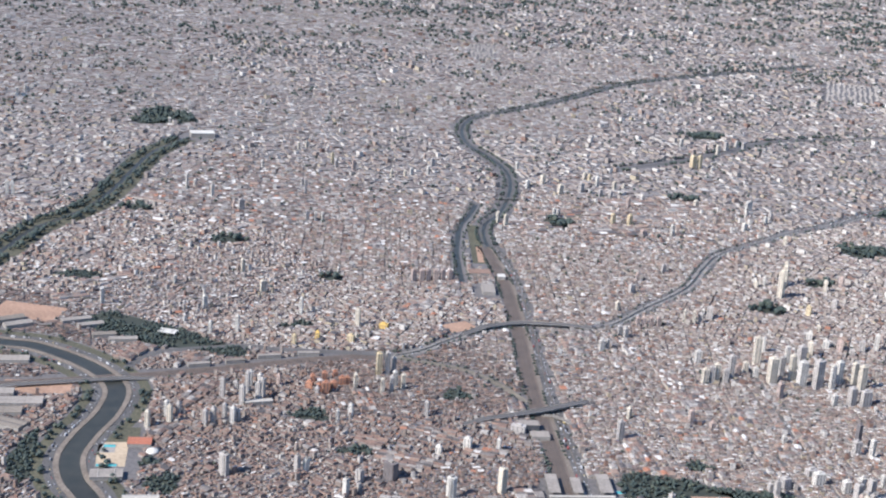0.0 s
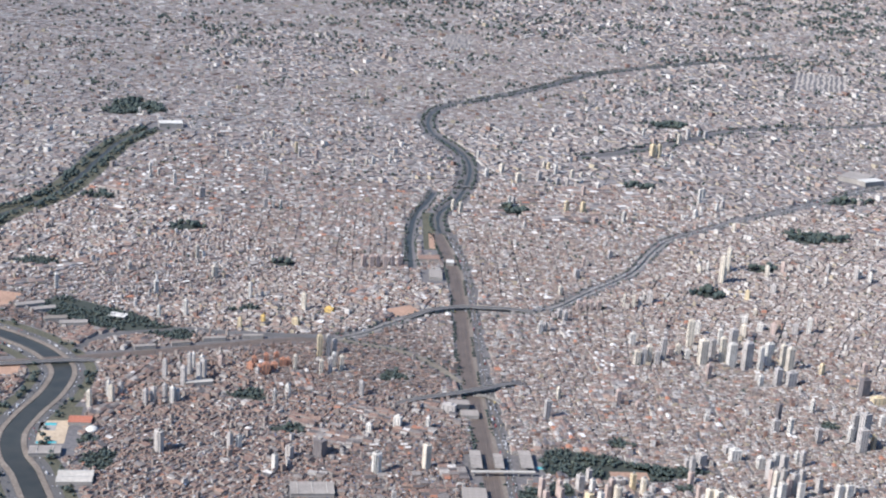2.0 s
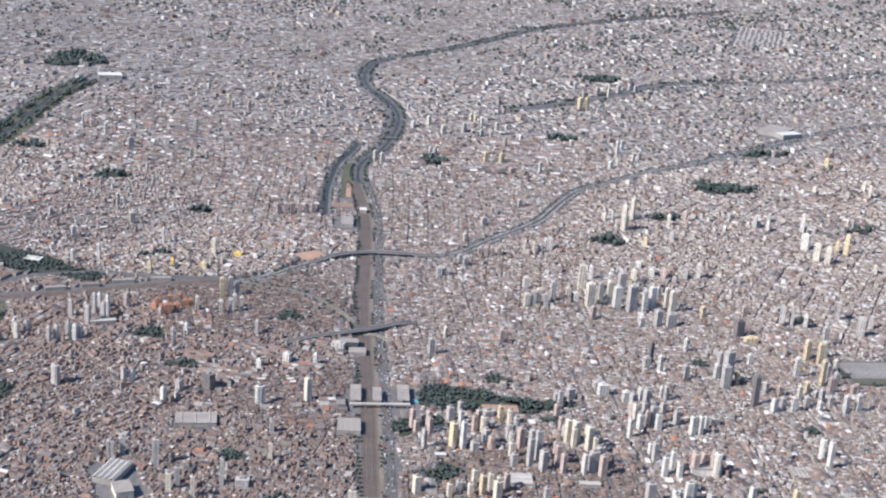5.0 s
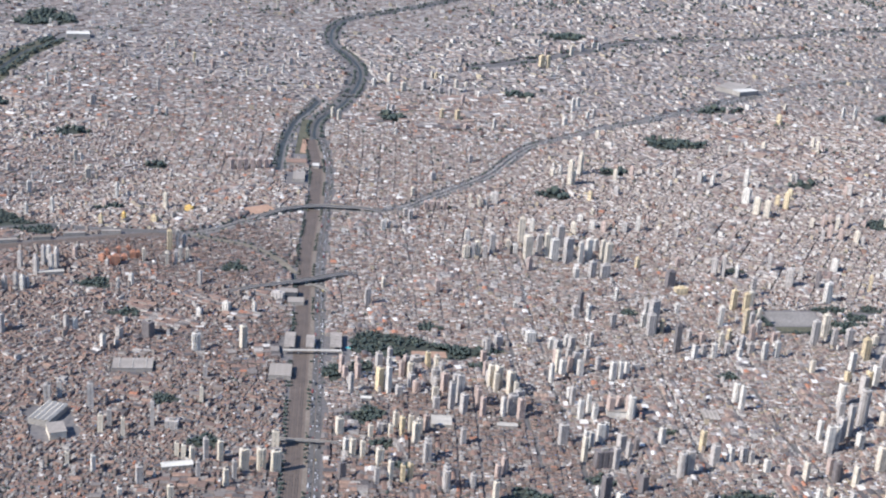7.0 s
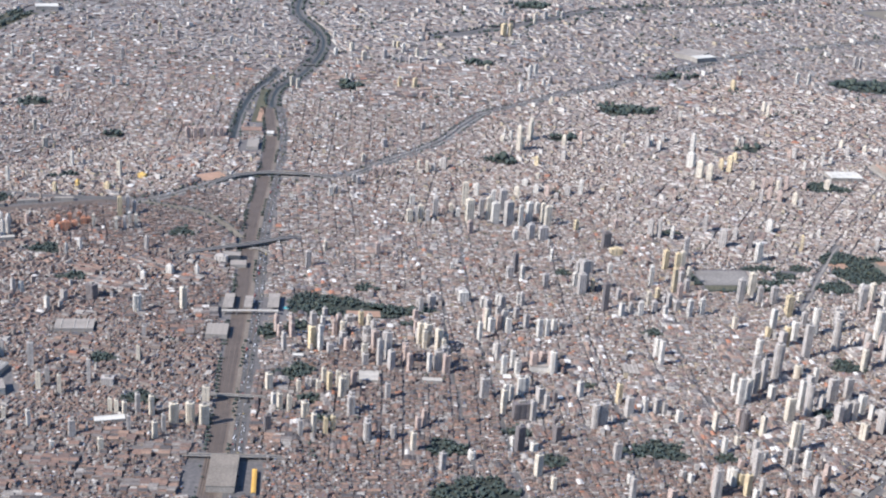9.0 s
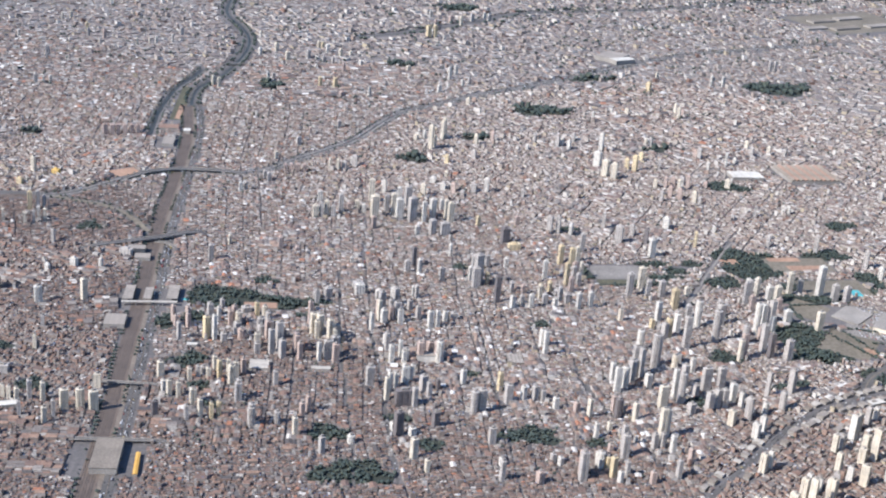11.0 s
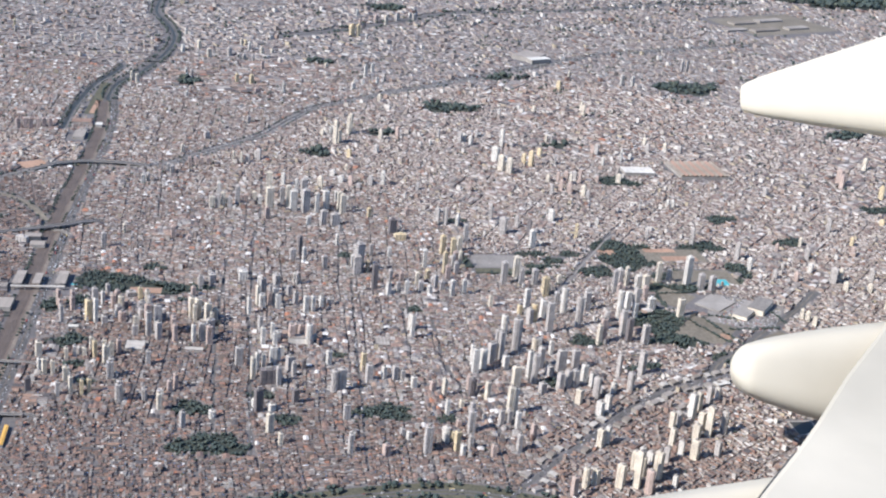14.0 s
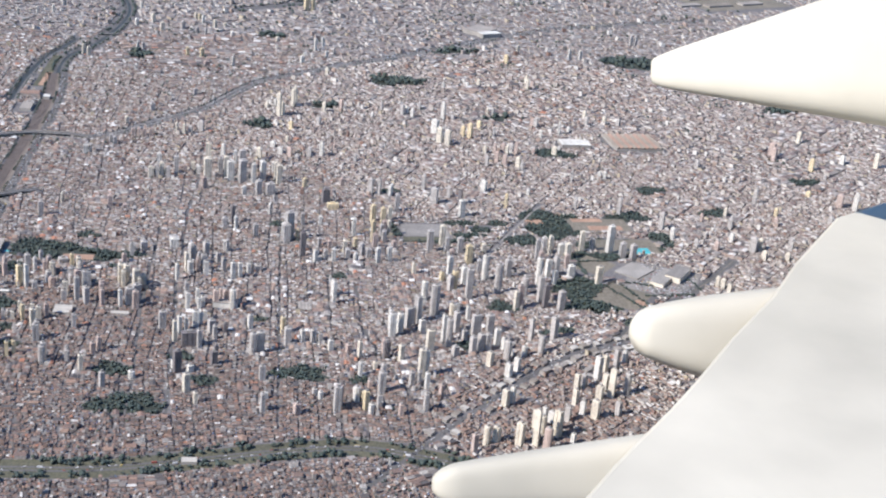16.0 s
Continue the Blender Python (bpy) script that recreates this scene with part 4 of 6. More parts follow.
def mesh_from_arrays(name, verts, sizes, loops, mats, slots):
    me = bpy.data.meshes.new(name)
    me.vertices.add(len(verts))
    me.vertices.foreach_set("co", verts.astype(np.float32).ravel())
    me.loops.add(len(loops))
    me.loops.foreach_set("vertex_index", loops.astype(np.int32))
    me.polygons.add(len(sizes))
    me.polygons.foreach_set("loop_start", np.concatenate([[0], np.cumsum(sizes)[:-1]]).astype(np.int32))
    me.polygons.foreach_set("material_index", slots.astype(np.int32))
    for m in mats:
        me.materials.append(m)
    me.update(calc_edges=True)
    me.shade_flat()
    return me


GABLE = np.array([(-1, -1, 0), (1, -1, 0), (1, 1, 0), (-1, 1, 0), (-1, -1, 1), (1, -1, 1), (1, 1, 1), (-1, 1, 1), (-1, 0, 2), (1, 0, 2)], float)
GABLE_FACES = [((0, 1, 5, 4), 0), ((1, 2, 6, 9, 5), 0), ((2, 3, 7, 6), 0), ((3, 0, 4, 8, 7), 0), ((4, 5, 9, 8), 1), ((6, 7, 8, 9), 1)]
FLAT_FACES = [((0, 1, 5, 4), 0), ((1, 2, 6, 5), 0), ((2, 3, 7, 6), 0), ((3, 0, 4, 7), 0), ((4, 5, 6, 7), 1)]


def houses_mesh(name, x, y, hw, hd, turn, wall, ridge, mats):
    """Many houses at once: half widths and depths, wall height, and roof rise (0: flat roof)."""
    vs, ls, ss, ms, base = [], [], [], [], 0
    for pick, faces, count in ((ridge > 0, GABLE_FACES, 10), (ridge <= 0, FLAT_FACES, 8)):
        n = int(pick.sum())
        if not n:
            continue
        t = GABLE[:count]
        px, py = t[None, :, 0] * hw[pick, None], t[None, :, 1] * hd[pick, None]
        c, s = np.cos(turn[pick])[:, None], np.sin(turn[pick])[:, None]
        pz = np.where(t[None, :, 2] == 0, -0.05, wall[pick, None] + np.where(t[None, :, 2] == 2, ridge[pick, None], 0))
        v = np.stack([x[pick, None] + px * c - py * s, y[pick, None] + px * s + py * c, np.broadcast_to(pz, px.shape)], 2)
        loop = np.concatenate([np.array(f) for f, _ in faces])
        ls.append((np.arange(n)[:, None] * count + loop[None] + base).ravel())
        ss.append(np.tile([len(f) for f, _ in faces], n))
        ms.append(np.tile([m for _, m in faces], n))
        vs.append(v.reshape(-1, 3))
        base += n * count
    return mesh_from_arrays(name, np.concatenate(vs), np.concatenate(ss), np.concatenate(ls), mats, np.concatenate(ms))


def quarter(k):
    (cx, cy), deg, size = QUARTERS[k]
    near = size < 1.25
    fine = 0.8 if near else 0.95 if size < 1.6 else 1.18
    deep = 5 if near else 4
    lot_w, lot_d, street = 2.5 * size * fine, 4.0 * size * fine, 1.1 * size ** 0.5
    reach = (190 if cy > 420 else 120) * size + (140 if cy > 1300 else 0) + (270 if cy > 2500 else 0)
    rows_n, cols_n = int(2 * reach / (deep * lot_d)) + 2, int(2 * reach / (20 * lot_w)) + 2
    # street lines at uneven distances, four or five rows of plots between them
    depth = lot_d * rng.uniform(0.8, 1.3, rows_n)
    wide = np.where(rng.random(rows_n) < 0.12, 1.7, 1.0)
    v0 = np.cumsum(deep * depth + street * wide) - (deep * depth + street * wide) - reach
    count = rng.integers(15, 28, cols_n)
    u0 = np.cumsum(count * lot_w + street * 1.2) - (count * lot_w + street * 1.2) - reach
    bu, bv, lu, lv = np.meshgrid(np.arange(cols_n), np.arange(rows_n), np.arange(28), np.arange(deep), indexing="ij")
    bu, bv, lu, lv = (a.ravel() for a in (bu, bv, lu, lv))
    fits = lu < count[bu]
    bu, bv, lu, lv = bu[fits], bv[fits], lu[fits], lv[fits]
    n = len(bu)
    r = rng.random((12, n))
    d = depth[bv]
    u = u0[bu] + (lu + 0.5) * lot_w + (r[8] - 0.5) * lot_w * 0.45
    v = v0[bv] + (lv + 0.5) * d + (r[9] - 0.5) * d * np.where((lv > 0) & (lv < deep - 1), 0.5, 0.24)
    # the streets bend a little
    u = u + 5.0 * np.sin(v / 110.0 + k)
    v = v + 4.0 * np.sin(u / 120.0 + 2 * k)
    c, s = math.cos(radians(deg)), math.sin(radians(deg))
    x, y = cx + u * c - v * s, cy + u * s + v * c
    keep = ((x[:, None] - SEEDS[None, :, 0]) ** 2 + (y[:, None] - SEEDS[None, :, 1]) ** 2).argmin(1) == k
    bu, bv, lu, x, y, d, r = bu[keep], bv[keep], lu[keep], x[keep], y[keep], d[keep], r[:, keep]
    keep = np.ones(len(x), bool)
    block = (bu * 7919 + bv * 104729 + k * 13) % 97
    area = np.sin(x / 53.0 + k) * np.sin(y / 47.0)
    hw = lot_w * (0.36 + 0.24 * r[0])
    hd = d * (0.26 + 0.30 * r[1])
    wall = (0.85 + 0.7 * r[2] ** 2 + 0.9 * (r[3] > 0.75) + 1.3 * (r[3] > 0.95) + 2.4 * (r[3] > 0.988)) * size ** 0.3
    ridge = np.where(r[4] < (0.5 if near else -1) + 0.25 * area, 0.25 * np.minimum(hw, hd) * (0.8 + 0.5 * r[5]), 0.0)
    swap = r[6] >= 0.5
    hw, hd = np.where(swap, hd, hw), np.where(swap, hw, hd)
    turn = radians(deg) + np.where(swap, math.pi / 2, 0) + (r[7] - 0.5) * 0.07
    # now and then a workshop or hall over several plots
    big = 1.0 if size < 1.5 else 1.7
    hall = (r[10] > 0.978) | ((block < 9) & (lu % 3 == 1) & (big < 1.5))
    keep &= ~((block < 9) & (lu % 3 != 1) & (big < 1.5)) & (r[11] > 0.07 + 0.06 * area)
    hw, hd = np.where(hall, lot_w * (1.1 + 0.9 * r[0]) / big, hw), np.where(hall, d * (0.48 + 0.3 * r[1]), hd)
    turn = np.where(hall, radians(deg), turn)
    wall = np.where(hall, 1.7 + 1.4 * r[2], wall)
    ridge = np.where(hall & (r[5] > 0.4), 0.35 + 0.5 * r[5], np.where(hall, 0.0, ridge))
    ok = keep & free(x, y, 1.2 * size)
    ok[ok] &= clear_of_towers(x[ok], y[ok])
    return [a[ok] for a in (x, y, hw, hd, turn, wall, ridge)]

# ---- rail and road corridor, avenues, river ----


def lane_strip(name, line, left, right, z, mat, label, category, thick=0.0):
    b = bmesh.new()
    ribbon(b, line, left, right, z, thick)
    return setting(name, b, mat, label, category)


south = CORRIDOR[CORRIDOR[:, 1] < 1480]
north = CORRIDOR[CORRIDOR[:, 1] >= 1470]
lane_strip("railway_bed", south, -11.5, 1.0, 0.10, M_BALLAST, "brown ballast bed of a wide railway", "railway")
for k, off in enumerate((-10.2, -8.6, -6.6, -5.0, -3.0, -1.4)):
    lane_strip("railway_track", south, off - 0.3, off + 0.3, 0.24, M_RAIL, "dark steel railway track on ballast", "railway", 0.12)
lane_strip("railway_verge", south, 1.2, 4.4, 0.12, M_BANK, "brown verge between railway and avenue", "verge")
lane_strip("avenue_west", south, 4.6, 8.0, 0.16, M_ASPHALT, "grey asphalt carriageway beside the railway", "road", 0.12)
lane_strip("avenue_east", south, 8.9, 12.3, 0.16, M_ASPHALT, "grey asphalt carriageway beside the railway", "road", 0.12)
lane_strip("median", south, 8.2, 8.7, 0.22, M_BANK, "brown earth median of the avenue", "median", 0.2)
lane_strip("riverside_avenue", north, -5.6, -2.3, 0.14, M_ASPHALT, "asphalt avenue beside a canal", "road", 0.1)
lane_strip("riverside_avenue_east", north, 2.3, 5.6, 0.14, M_ASPHALT, "asphalt avenue beside a canal", "road", 0.1)
lane_strip("canal_water", north, -2.2, 2.2, 0.06, M_WATER, "dark water of a straight canal", "canal")
lane_strip("cross_avenue_south", CROSS, 0.9, 4.2, 0.15, M_PAVED, "asphalt avenue along a covered stream", "road", 0.12)
lane_strip("cross_avenue_north", CROSS, -5.2, -2.0, 0.15, M_PAVED, "asphalt avenue along a covered stream", "road", 0.12)
lane_strip("cross_canal", CROSS, -1.8, 0.7, 0.07, M_WATER, "narrow dark canal between two avenues", "canal")
lane_strip("west_railway_bed", WESTLINE, -7.0, 4.0, 0.11, M_BALLAST, "brown ballast bed of a branch railway", "railway")
for off in (-5.5, -3.2, -0.8, 1.8):
    lane_strip("west_railway_track", WESTLINE, off - 0.3, off + 0.3, 0.22, M_RAIL, "dark steel railway track", "railway", 0.1)
lane_strip("west_road", WESTROAD, -3.0, 3.0, 0.18, M_ASPHALT, "asphalt road beside the branch railway", "road", 0.1)
lane_strip("branch_bed", BRANCH, -3.4, 3.4, 0.12, M_DRY, "grassy bed of a disused curved railway", "railway", 0.1)
lane_strip("river", RIVER, -7.2, 7.2, 0.08, M_WATER, "dark slow river between paved banks", "river")
lane_strip("river_bank_west", RIVER, -11.0, -7.1, 0.4, M_BANK, "brown earth river bank", "bank", 0.5)
lane_strip("river_bank_east", RIVER, 7.1, 11.0, 0.4, M_BANK, "brown earth river bank", "bank", 0.5)
lane_strip("river_road_west", RIVER, -17.5, -11.5, 0.16, M_ASPHALT, "asphalt expressway along the river", "road", 0.1)
lane_strip("river_road_east", RIVER, 11.5, 17.5, 0.16, M_ASPHALT, "asphalt expressway along the river", "road", 0.1)
lane_strip("river_verge_west", RIVER, -26, -18, 0.1, M_GRASS, "grassy verge of the river road", "verge")
lane_strip("river_verge_east", RIVER, 18, 26, 0.1, M_GRASS, "grassy verge of the river road", "verge")
lane_strip("green_river_bank", GREENRIVER, -21, 21, 0.07, M_GRASS, "green river plain", "grass")
lane_strip("green_river", GREENRIVER, -3, 3, 0.12, M_WATER, "narrow dark river in a green plain", "river")
lane_strip("canal", CANAL, -4.5, 1.5, 0.08, M_WATER, "dark canal beside a sports ground", "canal")
lane_strip("south_verge", SOUTHROAD, -12, 12, 0.07, M_GRASS, "green verges of an expressway", "verge")
lane_strip("south_road_a", SOUTHROAD, -3.5, -1.0, 0.15, M_ASPHALT, "asphalt expressway between trees", "road", 0.08)
lane_strip("south_road_b", SOUTHROAD, 1.0, 3.5, 0.15, M_ASPHALT, "asphalt expressway between trees", "road", 0.08)
lane_strip("diagonal_avenue", DIAGONAL, -1.7, 1.7, 0.14, M_ASPHALT, "straight asphalt avenue among low sheds", "road", 0.1)
lane_strip("loop_road_a", LOOPROAD, -4.2, -0.6, 0.15, M_ASPHALT, "asphalt carriageway beside a shopping centre", "road", 0.1)
lane_strip("loop_road_b", LOOPROAD, 0.6, 4.2, 0.15, M_ASPHALT, "asphalt carriageway beside a shopping centre", "road", 0.1)
lane_strip("loop_median", LOOPROAD, -0.5, 0.5, 0.12, M_DRY, "dry grass median of a wide road", "median")
lane_strip("park_avenue", PARKROAD, -1.1, 1.1, 0.14, M_PAVED, "asphalt avenue through the park", "road", 0.1)
for line in (AVENUE_A, AVENUE_B, AVENUE_C, AVENUE_D):
    lane_strip("avenue", line, -0.95, 0.95, 0.12, M_ASPHALT, "long straight asphalt avenue between houses", "road", 0.08)
lane_strip("arena_road", ARENAROAD, -3.5, 3.5, 0.14, M_PAVED, "pale curved road beside an arena", "road", 0.1)
lane_strip("far_road", FARROAD, -5, 5, 0.14, M_ASPHALT, "wide far road", "road", 0.1)

# ---- lawns, fields and woods ----


def patch(name, spot, mat, label, category, z=0.06, rounded=False):
    (cx, cy), (a, b), deg = spot
    bmx = bmesh.new()
    n = 28 if rounded else 4
    c, s = math.cos(radians(deg)), math.sin(radians(deg))
    ring = []
    for i in range(n):
        if rounded:
            t = 2 * math.pi * i / n
            w = math.sqrt(0.8 + 0.25 * math.sin(3 * t + cx) + 0.12 * math.sin(7 * t + cy))
            u, v = a * w * math.cos(t), b * w * math.sin(t)
        else:
            u, v = ((-a, -b), (a, -b), (a, b), (-a, b))[i]
        ring.append((cx + u * c - v * s, cy + u * s + v * c))
    top = [bmx.verts.new((px, py, z)) for px, py in ring]
    low = [bmx.verts.new((px, py, -0.05)) for px, py in ring]
    bmx.faces.new(top)
    for i in range(n):
        bmx.faces.new((low[i], low[(i + 1) % n], top[(i + 1) % n], top[i]))
    return setting(name, bmx, mat, label, category)


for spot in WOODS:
    patch("wood_floor", spot, M_UNDER, "green ground under trees, darkened as by their shade", "grass", rounded=True)

ICO = np.array([(0, 0, -1), (0.72, -0.53, -0.45), (-0.28, -0.85, -0.45), (-0.89, 0, -0.45), (-0.28, 0.85, -0.45), (0.72, 0.53, -0.45),
                (0.28, -0.85, 0.45), (-0.72, -0.53, 0.45), (-0.72, 0.53, 0.45), (0.28, 0.85, 0.45), (0.89, 0, 0.45), (0, 0, 1)])
ICO_FACES = np.array([(0, 2, 1), (1, 5, 0), (0, 3, 2), (0, 4, 3), (0, 5, 4), (1, 10, 5), (2, 6, 1), (3, 7, 2), (4, 8, 3), (5, 9, 4),
                      (1, 6, 10), (2, 7, 6), (3, 8, 7), (4, 9, 8), (5, 10, 9), (6, 11, 10), (7, 11, 6), (8, 11, 7), (9, 11, 8), (10, 11, 9)])[:, ::-1]


def clumps_mesh(name, x, y, r, gen, clumps=3):
    """Tree crowns: each of several uneven leaf clumps on a short trunk."""
    xs, ys, zs, rs = [], [], [], []
    for dx, dy, dz, k in ((0, 0, 1.2, 1.0), (0.7, 0.3, 0.95, 0.66), (-0.5, 0.65, 1.0, 0.66), (-0.3, -0.7, 0.9, 0.6))[:clumps]:
        a = gen.random(len(x)) * 0.8
        xs.append(x + r * (dx * np.cos(a) - dy * np.sin(a)))
        ys.append(y + r * (dx * np.sin(a) + dy * np.cos(a)))
        zs.append(r * dz * (0.9 + 0.3 * gen.random(len(x))))
        rs.append(r * k)
    xs, ys, zs, rs = (np.concatenate(a) for a in (xs, ys, zs, rs))
    n = len(xs)
    v = ICO[None] * (0.75 + 0.5 * gen.random((n, 12, 1))) * rs[:, None, None]
    v[:, :, 2] *= 0.8
    v += np.stack([xs, ys, zs], 1)[:, None]
    loops = (np.arange(n)[:, None] * 12 + ICO_FACES.ravel()[None]).ravel()
    leaf = v.reshape(-1, 3)
    # trunks: tapered three-sided stems
    t = np.array([(1, 0, 0), (-0.5, 0.87, 0), (-0.5, -0.87, 0), (0.6, 0, 1), (-0.3, 0.5, 1), (-0.3, -0.5, 1)])
    m = len(x)
    w = t[None] * np.stack([r * 0.12, r * 0.12, r * 1.1], 1)[:, None]
    w = w + np.stack([x, y, np.full(m, -0.05)], 1)[:, None]
    tl = (np.arange(m)[:, None] * 6 + np.array([0, 1, 4, 3, 1, 2, 5, 4, 2, 0, 3, 5])[None]).ravel() + len(leaf)
    sizes = np.concatenate([np.full(n * 20, 3), np.full(m * 3, 4)])
    slots = np.concatenate([np.zeros(n * 20), np.ones(m * 3)])
    return mesh_from_arrays(name, np.concatenate([leaf, w.reshape(-1, 3)]), sizes, np.concatenate([loops, tl]), [M_LEAF, M_BARK], slots)


for i, ((cx, cy), (a, b), deg) in enumerate(WOODS):
    size = 1.1 if cy < 1300 else 1.8 if cy < 2200 else 4.0
    n = int(4 * a * b / ((5.2 if cy < 1300 else 9) * size ** 2))
    u, v = rng.uniform(-1.2, 1.2, n) * a, rng.uniform(-1.2, 1.2, n) * b
    c, s = math.cos(radians(deg)), math.sin(radians(deg))
    x, y = cx + u * c - v * s, cy + u * s + v * c
    ok = inside_round(x, y, [WOODS[i]]) & ~inside(x, y, OPEN)
    for line, width in CLEAR:
        ok &= ~near_line(x, y, line, width * 0.8)
    # glades
    if a > 60:
        ok &= (np.sin(x / 9.0 + cx) + np.sin(y / 11.0 + cy) + 0.4 * rng.standard_normal(n)) > -1.0
    x, y = x[ok], y[ok]
    if not len(x):
        continue
    r = rng.uniform(0.7, 1.45, len(x)) * size if cy < 1300 else rng.uniform(1.0, 2.1, len(x)) * size
    tagged(new("park_trees", clumps_mesh("park_trees", x, y, r, rng, 2)), "dense dark green park trees", "trees", "woods of the city", "stuff")
for line, half, step, size in ((RIVER, 22, 4.5, 1.5), (GREENRIVER, 14, 4.2, 2.2), (GREENRIVER, 8, 5, 1.9), (SOUTHROAD, 9.5, 2.2, 1.4), (SOUTHROAD, 6.5, 3.0, 1.2), (SOUTHROAD, 11.0, 2.8, 1.4), (CORRIDOR[CORRIDOR[:, 1] > 1480], 8.5, 3.2, 1.4), (CORRIDOR[CORRIDOR[:, 1] < 1480], 12.6, 9, 0.7),
                               (CANAL, 6, 3, 1.0), (CROSS, 7.0, 5, 0.9), (BRANCH, 4.2, 2.5, 0.8), (PARKROAD, 5, 5, 1.0), (FARROAD, 12, 8, 2.0)):
    nrm = sideways(line)
    idx = rng.integers(0, len(line), int(len(line) * 9 / step))
    side = np.where(rng.random(len(idx)) < 0.5, -1, 1) * rng.uniform(0.8, 1.15, len(idx)) * half
    p = line[idx, :2] + nrm[idx] * side[:, None] + rng.standard_normal((len(idx), 2)) * 0.8
    ok = in_city(p[:, 0], p[:, 1])
    if line is SOUTHROAD:
        ok &= np.sin(p[:, 0] / 6.5 + np.sign(side)) + np.sin(p[:, 0] / 15.0 - 2 * np.sign(side)) + 0.5 * rng.standard_normal(len(p)) > -0.15
        p += rng.standard_normal(p.shape) * 1.3
    for other, width in CLEAR:
        if other is not line and not (other is CORRIDOR and line[0, 1] > 1400):
            ok &= ~near_line(p[:, 0], p[:, 1], other, width * 0.6)
    p = p[ok]
    tagged(new("roadside_trees", clumps_mesh("roadside_trees", p[:, 0], p[:, 1], rng.uniform(0.7, 1.5, len(p)) * size, rng, 2)),
           "rows of green trees beside road and water", "trees", "woods of the city", "stuff")
line = CORRIDOR[CORRIDOR[:, 1] < 1480]
nrm = sideways(line)
for off, step in ((2.8, 2.0), (-12.6, 1.3), (-13.4, 2.0)):
    idx = rng.integers(0, len(line), int(len(line) * 9 / step))
    p = line[idx, :2] + nrm[idx] * off + rng.standard_normal((len(idx), 2)) * 0.6
    p = p[(np.sin(p[:, 1] / 13.0 + off) > -0.3) & ~inside(p[:, 0], p[:, 1], [((119, 885), (28, 26), 5), ((134, 619), (24, 26), 3)])]
    tagged(new("roadside_trees", clumps_mesh("roadside_trees", p[:, 0], p[:, 1], rng.uniform(0.5, 0.95, len(p)), rng, 2)),
           "line of low green trees beside the railway", "trees", "woods of the city", "stuff")
# ---- vehicles at rest on the avenues ----
M_CAR = varied("vehicle_paint", [(4, (0.6, 0.6, 0.6)), (3, (0.05, 0.05, 0.055)), (2, (0.3, 0.3, 0.32)), (1, (0.3, 0.07, 0.05)), (0.4, (0.5, 0.4, 0.14))], rough=0.35)
cars = []
for line, offs, gap in ((CORRIDOR[CORRIDOR[:, 1] < 1480], (5.5, 7.0, 9.8, 11.3), 9), (CROSS, (-4.8, -2.8, 1.6, 3.8), 12), (RIVER, (-16, -13.2, 13.2, 16), 10),
                        (SOUTHROAD, (-2.8, -1.6, 1.6, 2.8), 14), (DIAGONAL, (-1.3, 1.3), 10), (AVENUE_A, (-0.65, 0.65), 12), (AVENUE_B, (-0.65, 0.65), 12)):
    nrm = sideways(line)
    for o in offs:
        for i in range(2, len(line) - 2):
            if rng.random() < 6.0 / gap:
                q = line[i, :2] + nrm[i] * (o + rng.uniform(-0.2, 0.2)) + (line[i + 1, :2] - line[i, :2]) * rng.random()
                big = rng.random() < 0.08
                cars.append((q[0], q[1], 1.9 if big else 0.8, 0.48 if big else 0.33, math.atan2(-nrm[i][0], nrm[i][1]) + math.pi, 1.15 if big else 0.38))
cars = np.array(cars)
tagged(new("road_vehicles", houses_mesh("road_vehicles", cars[:, 0], cars[:, 1], cars[:, 2], cars[:, 3], cars[:, 4], cars[:, 5] + 0.15,
                                        np.full(len(cars), 0.14), [M_CAR, M_CAR])),
       "small cars and lorries on the avenues", "vehicles", "", "stuff")

# ---- tower blocks ----
STOREY = 1.06
PLANS = {"slab": (9.5, 4.6), "point": (6.2, 5.8), "wide": (7.6, 5.4), "slim": (4.2, 4.4), "ell": (7.0, 6.2), "block": (13.0, 7.0)}
LOOKS = {"white": "white-rendered", "cream": "cream-rendered", "yellow": "pale yellow", "grey": "grey concrete", "dark": "dark brown",
         "pink": "pinkish-brown", "orange": "orange brick", "amber": "bright yellow"}
towers_made = {}


def strip_mesh(storeys, width):
    """A column of windows, one over the other."""
    me = bpy.data.meshes.new("window_strip")
    b = bmesh.new()
    h = storeys * STOREY
    # one sunk glass band with sills across it
    box(b, -width / 2, width / 2, -0.02, 0.05, 0.4, h - 0.4, False)
    b.to_mesh(me)
    b.free()
    me.materials.append(M_GLASS)
    return me


def sills_mesh(storeys, width, paint):
    me = bpy.data.meshes.new("sill_band")
    b = bmesh.new()
    for i in range(1, storeys):
        box(b, -width / 2 - 0.05, width / 2 + 0.05, -0.05, 0.05, i * STOREY - 0.28, i * STOREY + 0.34, False)
    b.to_mesh(me)
    b.free()
    me.materials.append(TOWER_PAINT[paint])
    return me


